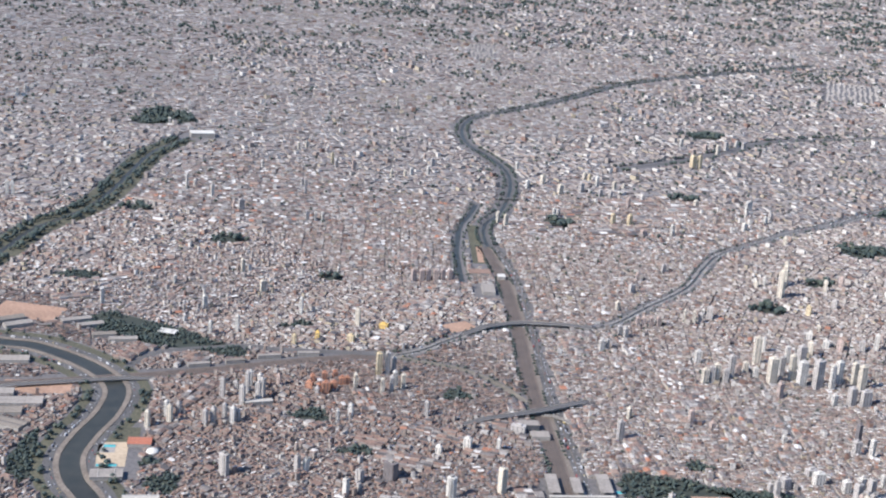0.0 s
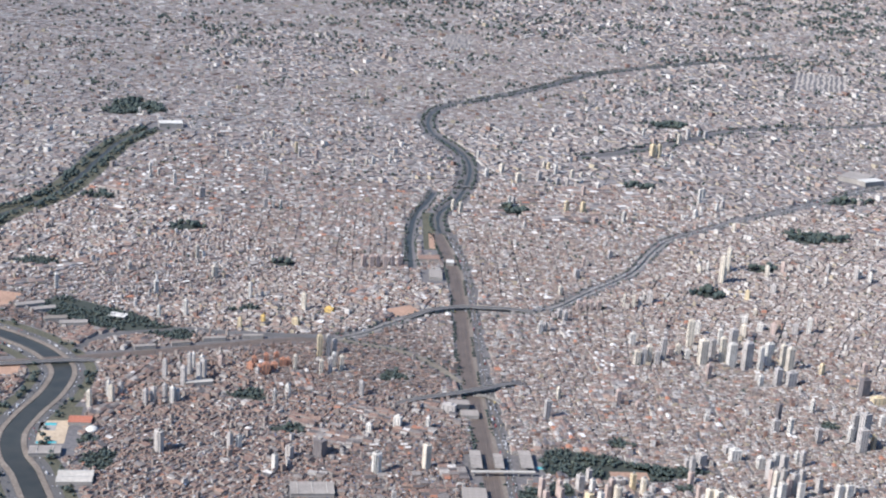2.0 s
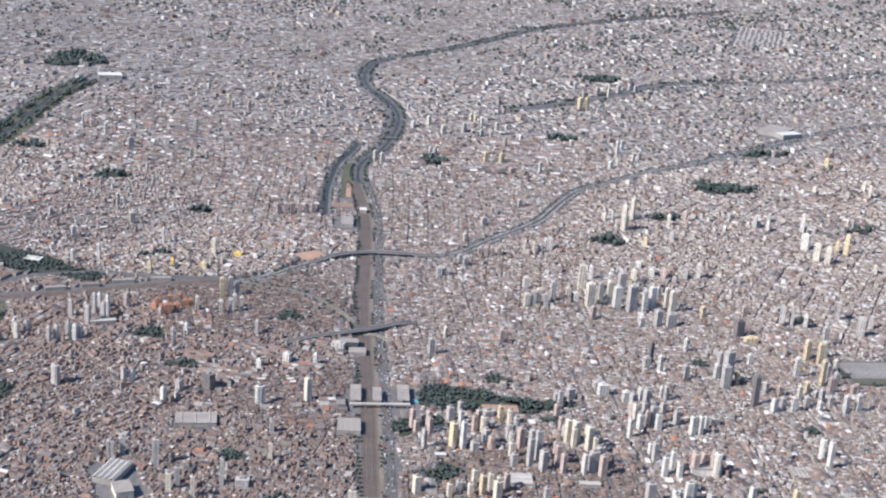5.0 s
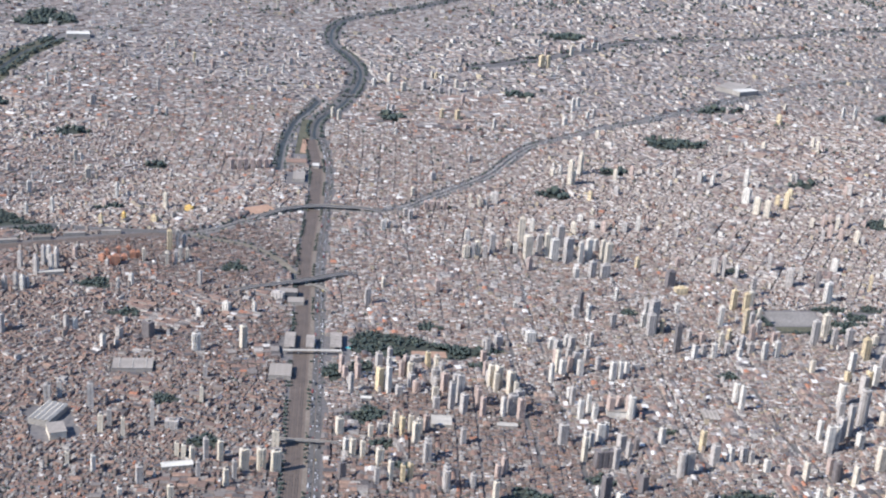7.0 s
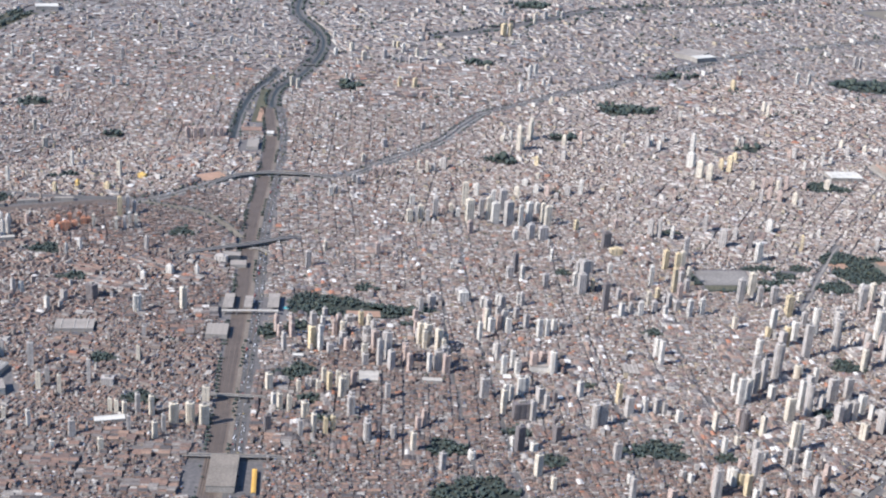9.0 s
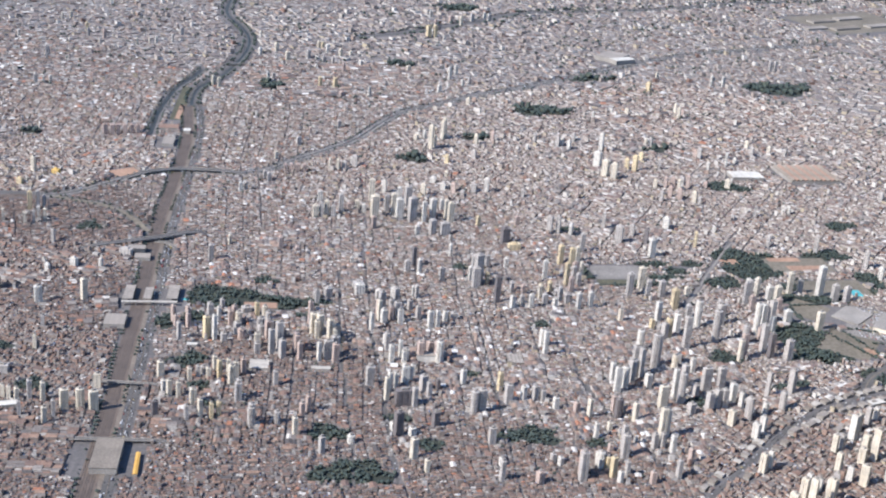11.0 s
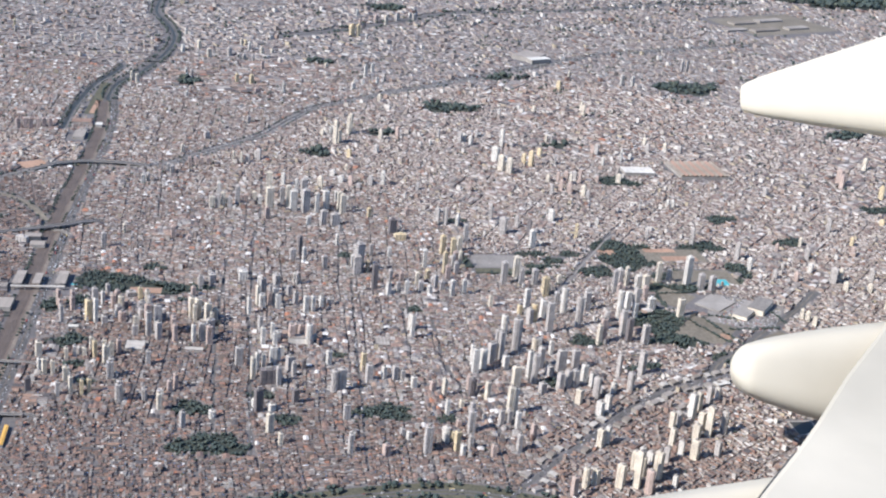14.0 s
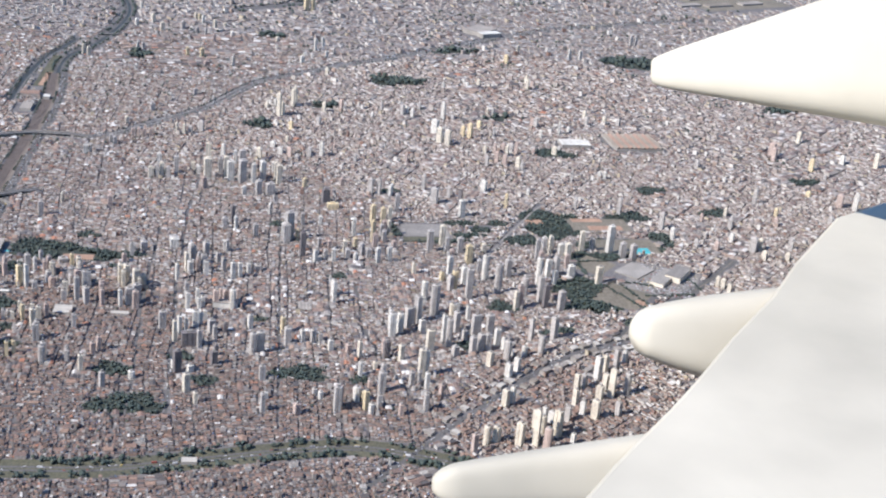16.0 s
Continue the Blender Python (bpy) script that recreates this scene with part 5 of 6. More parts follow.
def tower(plan, storeys, paint, plain):
    w, d = PLANS[plan]
    h = storeys * STOREY
    top = new("apartment_tower")
    height = "low" if storeys < 10 else "tall" if storeys > 17 else "mid-rise"
    tagged(top, f"{height} {LOOKS[paint]} apartment tower with columns of dark windows", "tower block", "apartment towers")
    b = bmesh.new()
    if plan in ("slab", "block"):
        box(b, -w / 2, w / 2, -d / 2, d / 2, 0, h)
        for k in (-1, 0, 1):
            box(b, k * w / 3 - w / 9, k * w / 3 + w / 9, -d / 2 - 0.35, -d / 2 + 0.01, 0, h - 0.3)
    elif plan == "ell":
        box(b, -w / 2, w / 2, -d / 2, -0.2, 0, h)
        box(b, -w / 2 + 0.05, 0.3, -0.21, d / 2, 0, h - 0.05)
    elif plan == "point":
        box(b, -w / 2, w / 2, -d / 2 + 0.9, d / 2 - 0.9, 0, h)
        box(b, -w / 2 + 1.0, w / 2 - 1.0, -d / 2, d / 2, 0, h + 0.05)
    elif plan == "wide":
        box(b, -w / 2, -0.7, -d / 2, d / 2, 0, h)
        box(b, 0.7, w / 2, -d / 2, d / 2, 0, h - 0.05)
        box(b, -0.72, 0.72, -d / 2 + 0.9, d / 2 - 0.9, 0, h + 0.8)
    else:
        box(b, -w / 2, w / 2, -d / 2, d / 2, 0, h)
    part("body", b, TOWER_PAINT[paint], top)
    b = bmesh.new()
    box(b, -w * 0.2, w * 0.16, -d * 0.2, d * 0.2, h - 0.05, h + 1.5)
    part("machine_room", b, M_CONCRETE, top)
    b = bmesh.new()
    bmesh.ops.create_cone(b, cap_ends=True, segments=10, radius1=0.75, radius2=0.7, depth=0.9,
                          matrix=pose(w * 0.28, d * 0.16 if plan != "ell" else -d * 0.2, h + 0.45))
    part("water_tank", b, M_CONCRETE, top)
    # window columns: front, both ends
    front = -d / 2 - (0.36 if plan in ("slab", "block") else 0.01)
    if plan in ("slab", "block"):
        spots = [(k * w / 3, front, 0) for k in (-1, 0, 1)]
    elif plan == "point":
        spots = [(-(w / 2 - 1.9), front, 0), (w / 2 - 1.9, front, 0)]
    elif plan == "wide":
        spots = [(-w / 4 - 0.3, front, 0), (w / 4 + 0.3, front, 0)]
    elif plan == "ell":
        spots = [(-w / 4, front, 0), (w / 4, front, 0)]
    else:
        spots = [(0, front, 0)]
    end = d if plan != "point" else d - 2.6
    if plan == "ell":
        spots += [(-w / 2 - 0.01, -d * 0.27, -90), (w / 2 + 0.01, -d * 0.27, 90)]
    elif plain:
        spots += [(-w / 2 - 0.01, 0, -90)]
    else:
        spots += [(s * (w / 2 + 0.01), q * end * 0.23, s * 90) for s in (-1, 1) for q in (-1, 1)]
    width = {"slab": 0.6, "block": 0.9, "point": 0.5, "wide": 0.6, "ell": 0.6, "slim": 0.6}[plan]
    glass, sills = strip_mesh(storeys, width), sills_mesh(storeys, width, paint)
    for x, y, turn in spots:
        s = new("window_strip", glass)
        s.parent = top
        s.matrix_basis = pose(x, y, 0, 0, 0, turn)
        if not plain:
            q = tagged(new("sill_band", sills), kind="stuff")
            q.parent = s
    if plan in ("wide", "point") and not plain:
        b = bmesh.new()
        box(b, -0.75, 0.75, -0.55, 0.05, 0, 0.4)
        first = part("balcony", b, TOWER_PAINT[paint], top)
        for i in range(1, storeys):
            balcony = first if i == 1 else new("balcony", first.data)
            balcony.parent = top
            balcony.location = (0, -d / 2 + (0.0 if plan != "wide" else 0.9), i * STOREY)
    return top


def put_tower(x, y, storeys, plan, paint, turn, stretch, plain):
    key = (plan, storeys, paint, plain)
    m = pose(x, y, -0.05, 0, 0, turn) @ Matrix.Diagonal((stretch, 0.82, 1, 1))
    if key not in towers_made:
        towers_made[key] = tower(*key)
        towers_made[key].matrix_basis = m
        return
    base = towers_made[key]
    old = base.matrix_basis.copy()
    base.matrix_basis = Matrix()
    copy_thing(base, m)
    base.matrix_basis = old


trng = random.Random(5)
far_towers = {}
TOWERS.sort(key=lambda q: q[1])
for n, (x, y, storeys, width, paint) in enumerate(TOWERS):
    k = int(((SEEDS - np.array((x, y))) ** 2).sum(1).argmin())
    turn = (QUARTERS[k][1] + 45) % 90 - 45
    turn += trng.uniform(10, 26) if abs(turn) < 16 else trng.uniform(-5, 5)
    if n >= 300:
        far_towers.setdefault(paint, []).append((x, y, storeys, width, turn))
        continue
    if width < 4.6:
        plan = "slim"
    elif width < 6.6:
        plan = trng.choice(("point", "ell", "slim", "wide"))
    elif width < 9.5:
        plan = trng.choice(("wide", "slab", "point"))
    else:
        plan = trng.choice(("slab", "block")) if width < 11 else "block"
    put_tower(x, y, storeys, plan, paint, turn, max(0.62, min(1.5, 0.82 * width / PLANS[plan][0])), y > 1150)


def far_tower_mesh(spots, paint):
    """Distant towers of one colour: bodies, roof houses and window columns."""
    me = bpy.data.meshes.new("far_towers")
    b = bmesh.new()
    for x, y, storeys, w, turn in spots:
        w *= 0.84
        h, d = storeys * STOREY, max(3.4, min(5.5, w * 0.8))
        m = pose(x, y, -0.05, 0, 0, turn)
        first, faces = len(b.verts), len(b.faces)
        box(b, -w / 2, w / 2, -d / 2, d / 2, 0, h, False)
        box(b, -w * 0.2, w * 0.2, -d * 0.2, d * 0.2, h - 0.01, h + 1.4, False)
        cols = 2 if w < 6 else 3
        for c in range(cols):
            u = -w / 2 + (c + 0.5) * w / cols
            box(b, u - 0.24, u + 0.24, -d / 2 - 0.03, -d / 2 + 0.05, 0.8, h - 0.5, False)
        for c in (-0.22, 0.22):
            box(b, -w / 2 - 0.03, -w / 2 + 0.05, c * d - 0.3, c * d + 0.3, 0.8, h - 0.5, False)
        b.verts.ensure_lookup_table()
        b.faces.ensure_lookup_table()
        for v in b.verts[first:]:
            v.co = m @ v.co
        for f in b.faces[faces + 10:]:
            f.material_index = 1
    b.to_mesh(me)
    b.free()
    me.materials.append(TOWER_PAINT[paint])
    me.materials.append(M_GLASS)
    return me


for paint, spots in far_towers.items():
    tagged(new("far_towers", far_tower_mesh(spots, paint)), f"distant {LOOKS[paint]} apartment towers above low houses", "tower blocks", "distant towers", "stuff")

# ---- bridges, station, halls, fields ----


def thing(name, label, category, at=(0, 0, 0), turn=0.0, group=""):
    ob = tagged(new(name), label, category, group)
    ob.matrix_basis = pose(*at, 0, 0, turn)
    return ob


def bridge(name, pts, half, height, label, fork=False):
    line = curve_points(pts, 4.0)
    run = np.linspace(0, 1, len(line))
    z = 0.25 + height * np.clip(np.minimum(run, 1 - run) * 5, 0, 1)
    top = thing(name, label, "bridge")
    b = bmesh.new()
    ribbon(b, line, -half, half, z, 0.5)
    part("deck", b, M_CONCRETE, top)
    b = bmesh.new()
    ribbon(b, line, -half + 0.45, half - 0.45, z + 0.05)
    part("roadway", b, M_ASPHALT, top)
    for s in (-1, 1):
        b = bmesh.new()
        ribbon(b, line, s * half - 0.15, s * half + 0.15, z + 0.5, 0.55)
        part("parapet", b, M_CONCRETE, top)
    for i in range(3, len(line) - 3, 4):
        b = bmesh.new()
        box(b, -half * 0.6, half * 0.6, -0.4, 0.4, -0.1, z[i] - 0.45)
        p = part("pier", b, M_CONCRETE, top)
        d = line[i + 1] - line[i - 1]
        p.matrix_basis = pose(line[i, 0], line[i, 1], 0, 0, 0, math.degrees(math.atan2(d[1], d[0])) - 90)
    return top


bridge("road_viaduct", [(30, 984), (60, 999), (97, 1019), (116, 1031), (150, 1056)], 3.2, 3.2, "grey concrete road viaduct over the railway")
bridge("viaduct_ramp", [(100, 1018), (112, 1012), (122, 1000), (125, 980)], 1.4, 1.6, "curved concrete ramp of a viaduct")
bridge("road_overpass", [(40, 1192), (66, 1214), (94, 1227), (120, 1229), (160, 1232)], 3.6, 2.8, "long concrete overpass above railway and avenue")
bridge("river_bridge", [(-330, 1000), (-290, 1014), (-250, 1028), (-205, 1042)], 3.0, 1.6, "flat concrete road bridge over the river")
bridge("footbridge", [(100, 727), (113, 727), (142, 727), (156, 728)], 1.3, 2.4, "narrow concrete footbridge over the railway")
bridge("canal_bridge", [(60, 1686), (80, 1690), (105, 1697), (135, 1704)], 2.2, 1.4, "concrete road bridge over a canal")
bridge("station_bridge", [(92, 643), (110, 641), (150, 643), (178, 645)], 1.6, 2.2, "concrete walkway bridge beside the station hall")


def gable_roof(b, w, d, z, rise):
    """A pitched roof over a rectangle, ridge along x, with eaves and thickness."""
    for dz, flip in ((0.0, False), (-0.25, True)):
        v = [b.verts.new(p) for p in ((-w, -d, z + dz), (w, -d, z + dz), (w, 0, z + rise + dz), (-w, 0, z + rise + dz),
                                      (-w, d, z + dz), (w, d, z + dz))]
        for f in ((0, 1, 2, 3), (3, 2, 5, 4)):
            b.faces.new([v[i] for i in (reversed(f) if flip else f)])
    b.verts.ensure_lookup_table()
    n = len(b.verts)
    for i, j in ((0, 1), (1, 2), (2, 5), (5, 4), (4, 3), (3, 0)):
        b.faces.new((b.verts[n - 12 + j], b.verts[n - 12 + i], b.verts[n - 6 + i], b.verts[n - 6 + j]))


def hall(x, y, half_w, half_d, height, turn, roof, label, bays=1, rise=0.8, wall=None, name="hall"):
    """A hall of one or more roofed bays side by side."""
    top = thing(name, label, "hall", (x, y, 0), turn, "halls and sheds")
    FOOTPRINTS.append(((x, y), (half_w + 0.6, half_d + 0.6), turn))
    b = bmesh.new()
    box(b, -half_w + 0.1, half_w - 0.1, -half_d + 0.1, half_d - 0.1, -0.05, height)
    part("wall", b, wall or M_CONCRETE, top)
    step = 2 * half_d / bays
    for i in range(bays):
        b = bmesh.new()
        gable_roof(b, half_w, step / 2 - 0.03, height + 0.28, rise)
        r = part("roof", b, roof if i % 2 or bays < 8 else M_DULL_METAL, top)
        r.location = (0, -half_d + (i + 0.5) * step, 0)
    return top


def flat_hall(x, y, half_w, half_d, height, turn, roof, label, ribs=0, wall=None, name="hall"):
    top = thing(name, label, "hall", (x, y, 0), turn, "halls and sheds")
    FOOTPRINTS.append(((x, y), (half_w + 0.6, half_d + 0.6), turn))
    b = bmesh.new()
    box(b, -half_w + 0.3, half_w - 0.3, -half_d + 0.3, half_d - 0.3, -0.05, height)
    part("wall", b, wall or M_CONCRETE, top)
    b = bmesh.new()
    box(b, -half_w, half_w, -half_d, half_d, height + 0.01, height + 0.4)
    part("roof", b, roof, top)
    for i in range(ribs):
        b = bmesh.new()
        u = -half_w + (i + 0.5) * 2 * half_w / ribs
        box(b, u - 0.25, u + 0.25, -half_d + 0.4, half_d - 0.4, height + 0.41, height + 0.75)
        part("skylight", b, M_PALE_METAL, top)
    return top


def canopy(x, y, half_w, half_d, height, turn, roof, label):
    """A station roof on posts."""
    top = thing("station_roof", label, "station roof", (x, y, 0), turn, "station roofs")
    b = bmesh.new()
    box(b, -half_w, half_w, -half_d, half_d, height, height + 0.35)
    part("roof", b, roof, top)
    for sx in (-1, 1):
        for k in range(4):
            b = bmesh.new()
            box(b, -0.2, 0.2, -0.2, 0.2, -0.05, height)
            p = part("post", b, M_CONCRETE, top)
            p.location = (sx * (half_w - 0.5), -half_d + 0.8 + k * (2 * half_d - 1.6) / 3, 0)
    for k in range(5):
        b = bmesh.new()
        v = -half_d + (k + 0.5) * 2 * half_d / 5
        box(b, -half_w + 0.2, half_w - 0.2, v - 0.12, v + 0.12, height + 0.36, height + 0.5)
        part("roof_rib", b, M_GREY_METAL, top)
    return top


canopy(99.5, 890, 4.2, 14.5, 4.0, 3, M_GREY_METAL, "wide pale sheet roof over a station forecourt")
canopy(116, 888, 3.4, 12, 4.6, 3, M_GREY_METAL, "wide pale sheet roof over station platforms")
canopy(136, 895, 4.6, 14.5, 4.0, 3, M_GREY_METAL, "wide pale sheet roof over a bus terminal")
b = bmesh.new()
box(b, -23, 23, -1.4, 1.4, 3.2, 3.8)
deck = thing("station_walkway", "long pale covered walkway above the tracks", "walkway", (119, 873.5, 0), 7)
part("deck", b, M_PALE_METAL, deck)
for u in (-21, -11, 11, 21):
    b = bmesh.new()
    box(b, u - 0.4, u + 0.4, -0.9, 0.9, -0.05, 3.2)
    part("post", b, M_CONCRETE, deck)
flat_hall(133.5, 619, 9.3, 20, 4.6, 3, M_DULL_METAL, "large grey flat-roofed station hall over the tracks")
hall(154.5, 612, 14.5, 1.6, 2.2, 95, M_YELLOW, "long narrow roof of bright yellow sheet", rise=0.4, name="bus_shelter")
hall(98, 835, 8.5, 10.5, 3.4, 3, M_GREY_METAL, "grey ribbed warehouse beside the railway", 5, 0.5, name="warehouse")
hall(221, 770, 7.5, 7.5, 2.6, 3, M_PALE_METAL, "supermarket hall with a cream sheet roof", 2, 0.4)
flat_hall(165, 800, 4.2, 2.0, 2.0, 3, M_WHITE_METAL, "small bright white flat roof among trees")
hall(268.5, 770, 7.5, 2.6, 2.4, 3, M_PALE_METAL, "long low hall with a pale roof", 1, 0.3)
hall(355, 540, 5.5, 3.2, 2.4, 5, M_PALE_METAL, "cream roadside depot among verge trees", 2, 0.4, name="depot")
hall(46, 684, 10.5, 3.4, 2.6, 18, M_WHITE_METAL, "long hall with a white pitched roof", 1, 0.8)
flat_hall(-13, 830, 15, 9, 3.2, 8, M_GREY_METAL, "wide hall with a grey ribbed roof", 3)
hall(-54, 743, 14, 8, 4.0, 76, M_PALE_METAL, "pale hall of four ribbed roof bays", 4, 1.2)
flat_hall(-42, 718, 6, 8, 5.5, 24, M_GREY_METAL, "grey flat-roofed block with a bright end wall", 0, TOWER_PAINT["cream"])
flat_hall(354, 800, 11, 4, 5.0, 4, M_GREY_METAL, "pale podium block under two towers", 0, TOWER_PAINT["white"])
flat_hall(423, 806, 6, 8, 2.4, 3, M_GREY_METAL, "workshop with a ribbed grey sheet roof", 4)
hall(808, 1350, 28, 31, 4.0, 100, M_ORANGE, "factory with rows of orange sawtooth roofs", 11, 2.4, name="factory")
flat_hall(731, 1331, 19, 11, 4.0, 8, M_WHITE_METAL, "bright white flat-roofed factory hall", 4, name="factory_hall")
flat_hall(651, 1886, 18, 24, 6.0, -35, M_GREY_METAL, "large distant hall with a grey roof", 0)
flat_hall(664, 1862, 18, 8, 6.5, 30, M_WHITE_METAL, "distant low hall with a bright white roof", 0)
flat_hall(-323, 1941, 17, 10, 6.0, 16, M_WHITE_METAL, "large distant arena hall with a white roof", 0)
hall(65.5, 1324, 6.4, 13.5, 3.0, 3, M_GREY_METAL, "pale ribbed square hall by the sports ground", 4, 0.4)
hall(57, 1378, 11.5, 7.5, 3.0, 10, M_ORANGE, "orange-roofed pavilion beside a canal", 2, 0.9, name="pavilion")
flat_hall(80, 1367, 4, 5, 3.4, 3, M_WHITE_METAL, "white station building beside the tracks")
flat_hall(88, 991, 8, 4.5, 4.5, 6, M_GREY_METAL, "dark low office block below the viaduct", 0, M_GLASS)
hall(96, 975, 7, 5.5, 3.0, 6, M_GREY_METAL, "pale grey warehouse near the viaduct", 3, 0.5)
flat_hall(766, 923, 20, 7.4, 3.6, 58, M_CONCRETE, "shopping centre block with stepped grey roofs", 0, TOWER_PAINT["cream"], name="shopping_centre")
flat_hall(782, 933, 16, 8.0, 5.6, 58, M_PAVED, "wide grey-roofed wing of a shopping centre", 0, TOWER_PAINT["cream"], name="shopping_centre")
flat_hall(740, 940, 17, 13, 0.8, 50, M_CONCRETE, "broad pale concrete car-park deck", 0, name="parking_deck")
flat_hall(-204, 864, 11, 6.5, 2.6, 10, M_GREY_METAL, "grey-roofed sports hall by the river", 2)
hall(-193, 919, 8.5, 6.0, 2.4, 6, M_RED, "club house with a red tiled roof", 2, 0.9, name="club_house")
flat_hall(707, 766, 7, 3.5, 2.0, 25, M_WHITE_METAL, "bright cream roof beside a road junction", 0, name="filling_station")
hall(-173, 826, 12, 9, 3.0, 8, M_PALE_METAL, "pale-roofed sports arena by the river", 2, 1.2, name="sports_arena")
flat_hall(-217, 1146, 8, 5, 2.2, -12, M_WHITE_METAL, "white-roofed pavilion among park trees", 2, name="pavilion")
hall(-120, 1004, 11, 2.8, 3.0, 20, M_PALE_METAL, "long cream-roofed warehouse beside towers", 1, 0.6, name="warehouse")
for i, (x, y, a, c, turn) in enumerate(((-300, 1160, 13, 4, 30), (-285, 1150, 11, 4, 30), (-268, 1128, 10, 4, 20), (-250, 1120, 12, 4, 15), (-345, 1140, 12, 5, 35),
                                        (-355, 1152, 12, 5, 35), (-330, 1058, 18, 6, 10), (-300, 975, 22, 7, 10), (-310, 955, 22, 6, 10), (-320, 990, 16, 6, 10),
                                        (-178, 1074, 9, 2.4, 20), (-150, 1087, 8, 2.2, 20), (-124, 1103, 10, 2.2, 18), (-92, 1115, 9, 2.2, 12), (-290, 935, 12, 7, -20),
                                        (642, 722, 5, 2.5, 45), (656, 738, 5, 3, 45), (672, 752, 4, 2.5, 45), (626, 710, 5, 2.5, 45), (662, 716, 4, 2.5, 45),
                                        (1090, 2290, 28, 10, 30), (1150, 2330, 30, 9, 30), (1190, 2280, 26, 9, 30), (1120, 2240, 30, 9, 30), (1060, 2220, 24, 8, 30))):
    hall(x, y, a, c, 3.0, turn, (M_GREY_METAL, M_GREY_METAL, M_DULL_METAL)[i % 3], "long low warehouse with a metal roof", 1 if c < 5 else 2, 0.7, name="warehouse")

patch("sports_field", ((535, 1012), (24, 16), 8), M_PAVED, "bare sports field beside towers", "field", 0.08)
patch("sports_lawn", ((537, 989), (24, 5), 8), M_GRASS, "green strip beside a bare sports field", "grass", 0.09)
patch("earth_yard", ((-348, 1178), (30, 20), -10), M_EARTH, "reddish bare earth yard by the river", "field", 0.08)
patch("earth_lot", ((36, 1212), (15, 11), 35), M_EARTH, "pale bare earth lot beside the overpass", "field", 0.08)
patch("sports_strip", ((57, 1490), (8, 75), 2), M_GRASS, "long green sports ground beside a canal", "grass", 0.08)
patch("earth_strip", ((60, 1450), (3.5, 30), 2), M_EARTH, "sandy court on a sports ground", "field", 0.1)
patch("tower_green", ((742, 1004), (33, 19), 10), M_DRY, "dry grass between towers beside the park", "grass", 0.07)
patch("pond", ((759, 698), (9, 10), 8), M_WATER, "dark green storm-water pond", "pond", 0.09)
patch("pond_kerb", ((759, 698), (11, 12), 8), M_CONCRETE, "pale concrete rim of a pond", "kerb", 0.05)
patch("meadow", ((700, 948), (19, 17), 55), M_DRY, "dry meadow beside a shopping centre", "grass", 0.07)
patch("parking_lot", ((764, 920), (33, 35), -20), M_PAVED, "worn paved car park round a shopping centre", "car park", 0.05)
patch("lawn", ((718, 876), (22, 24), -30), M_DRY, "dry grass lot with paths", "grass", 0.08)
patch("earth_lot", ((734, 864), (7, 5), -30), M_EARTH, "bare earth patch on a lawn", "field", 0.1)
patch("earth_lot", ((211, 887), (14, 6), 5), M_EARTH, "orange bare earth beside park trees", "field", 0.1)
patch("earth_lot", ((750, 1240), (26, 7), 20), M_EARTH, "orange bare earth lot", "field", 0.1)
patch("field", ((652, 1057), (9, 6), 10), M_EARTH, "bare brown clearing in the park", "field", 0.12)
patch("park_meadow", ((722, 1060), (33, 17), 10), M_DRY, "dry brown meadow with playing fields in the park", "grass", 0.1)
patch("field", ((710, 1072), (17, 5), 10), M_EARTH, "bare playing field in the park", "field", 0.13)
patch("field", ((728, 1053), (19, 6), 10), M_EARTH, "bare playing field in the park", "field", 0.13)
patch("meadow", ((785, 860), (19, 17), 40), M_DRY, "dry meadow beside a wide road", "grass", 0.08)
patch("club_lawn", ((-210, 932), (14, 13), 8), M_GRASS, "green playing field of a club", "grass", 0.12)
patch("club_court", ((-210, 899), (12, 20), 8), M_SAND, "sandy court of a river-side club", "court", 0.13)
patch("club_terrace", ((-214, 908), (6, 7), 8), M_CONCRETE, "pale paved pool terrace of a club", "court", 0.16)
patch("earth_yard", ((-292, 1010), (26, 14), 8), M_EARTH, "reddish bare works yard by the river", "field", 0.09)
patch("far_field", ((1150, 2300), (105, 70), 30), M_DRY, "far open green land", "grass", 0.07)
M_POOL = speckled("pool_water", (0.1, 0.42, 0.42), (0.16, 0.5, 0.5), 0.3, 0.1, 0.15)


def pool(x, y, a, b_, turn):
    top = thing("swimming_pool", "turquoise swimming pool with a pale rim", "pool", (x, y, 0), turn)
    b = bmesh.new()
    for x0, x1, y0, y1 in ((-a - .6, a + .6, -b_ - .6, -b_), (-a - .6, a + .6, b_, b_ + .6), (-a - .6, -a, -b_, b_), (a, a + .6, -b_, b_)):
        box(b, x0, x1, y0, y1, -0.05, 0.3)
    part("rim", b, M_CONCRETE, top)
    b = bmesh.new()
    box(b, -a, a, -b_, b_, -0.05, 0.22)
    part("water", b, M_POOL, top)


def dome(x, y, r):
    top = thing("sports_dome", "small white domed sports hall", "hall", (x, y, 0), 0, "halls and sheds")
    b = bmesh.new()
    bmesh.ops.create_cone(b, cap_ends=True, segments=24, radius1=r, radius2=r, depth=1.2, matrix=pose(0, 0, 0.55))
    part("wall", b, M_CONCRETE, top)
    b = bmesh.new()
    bmesh.ops.create_uvsphere(b, u_segments=24, v_segments=12, radius=r + 0.1)
    for v in b.verts:
        v.co.z = max(v.co.z, -0.05) * 0.55 + 1.2
    for f in b.faces:
        f.smooth = True
    part("roof", b, M_WHITE_METAL, top)


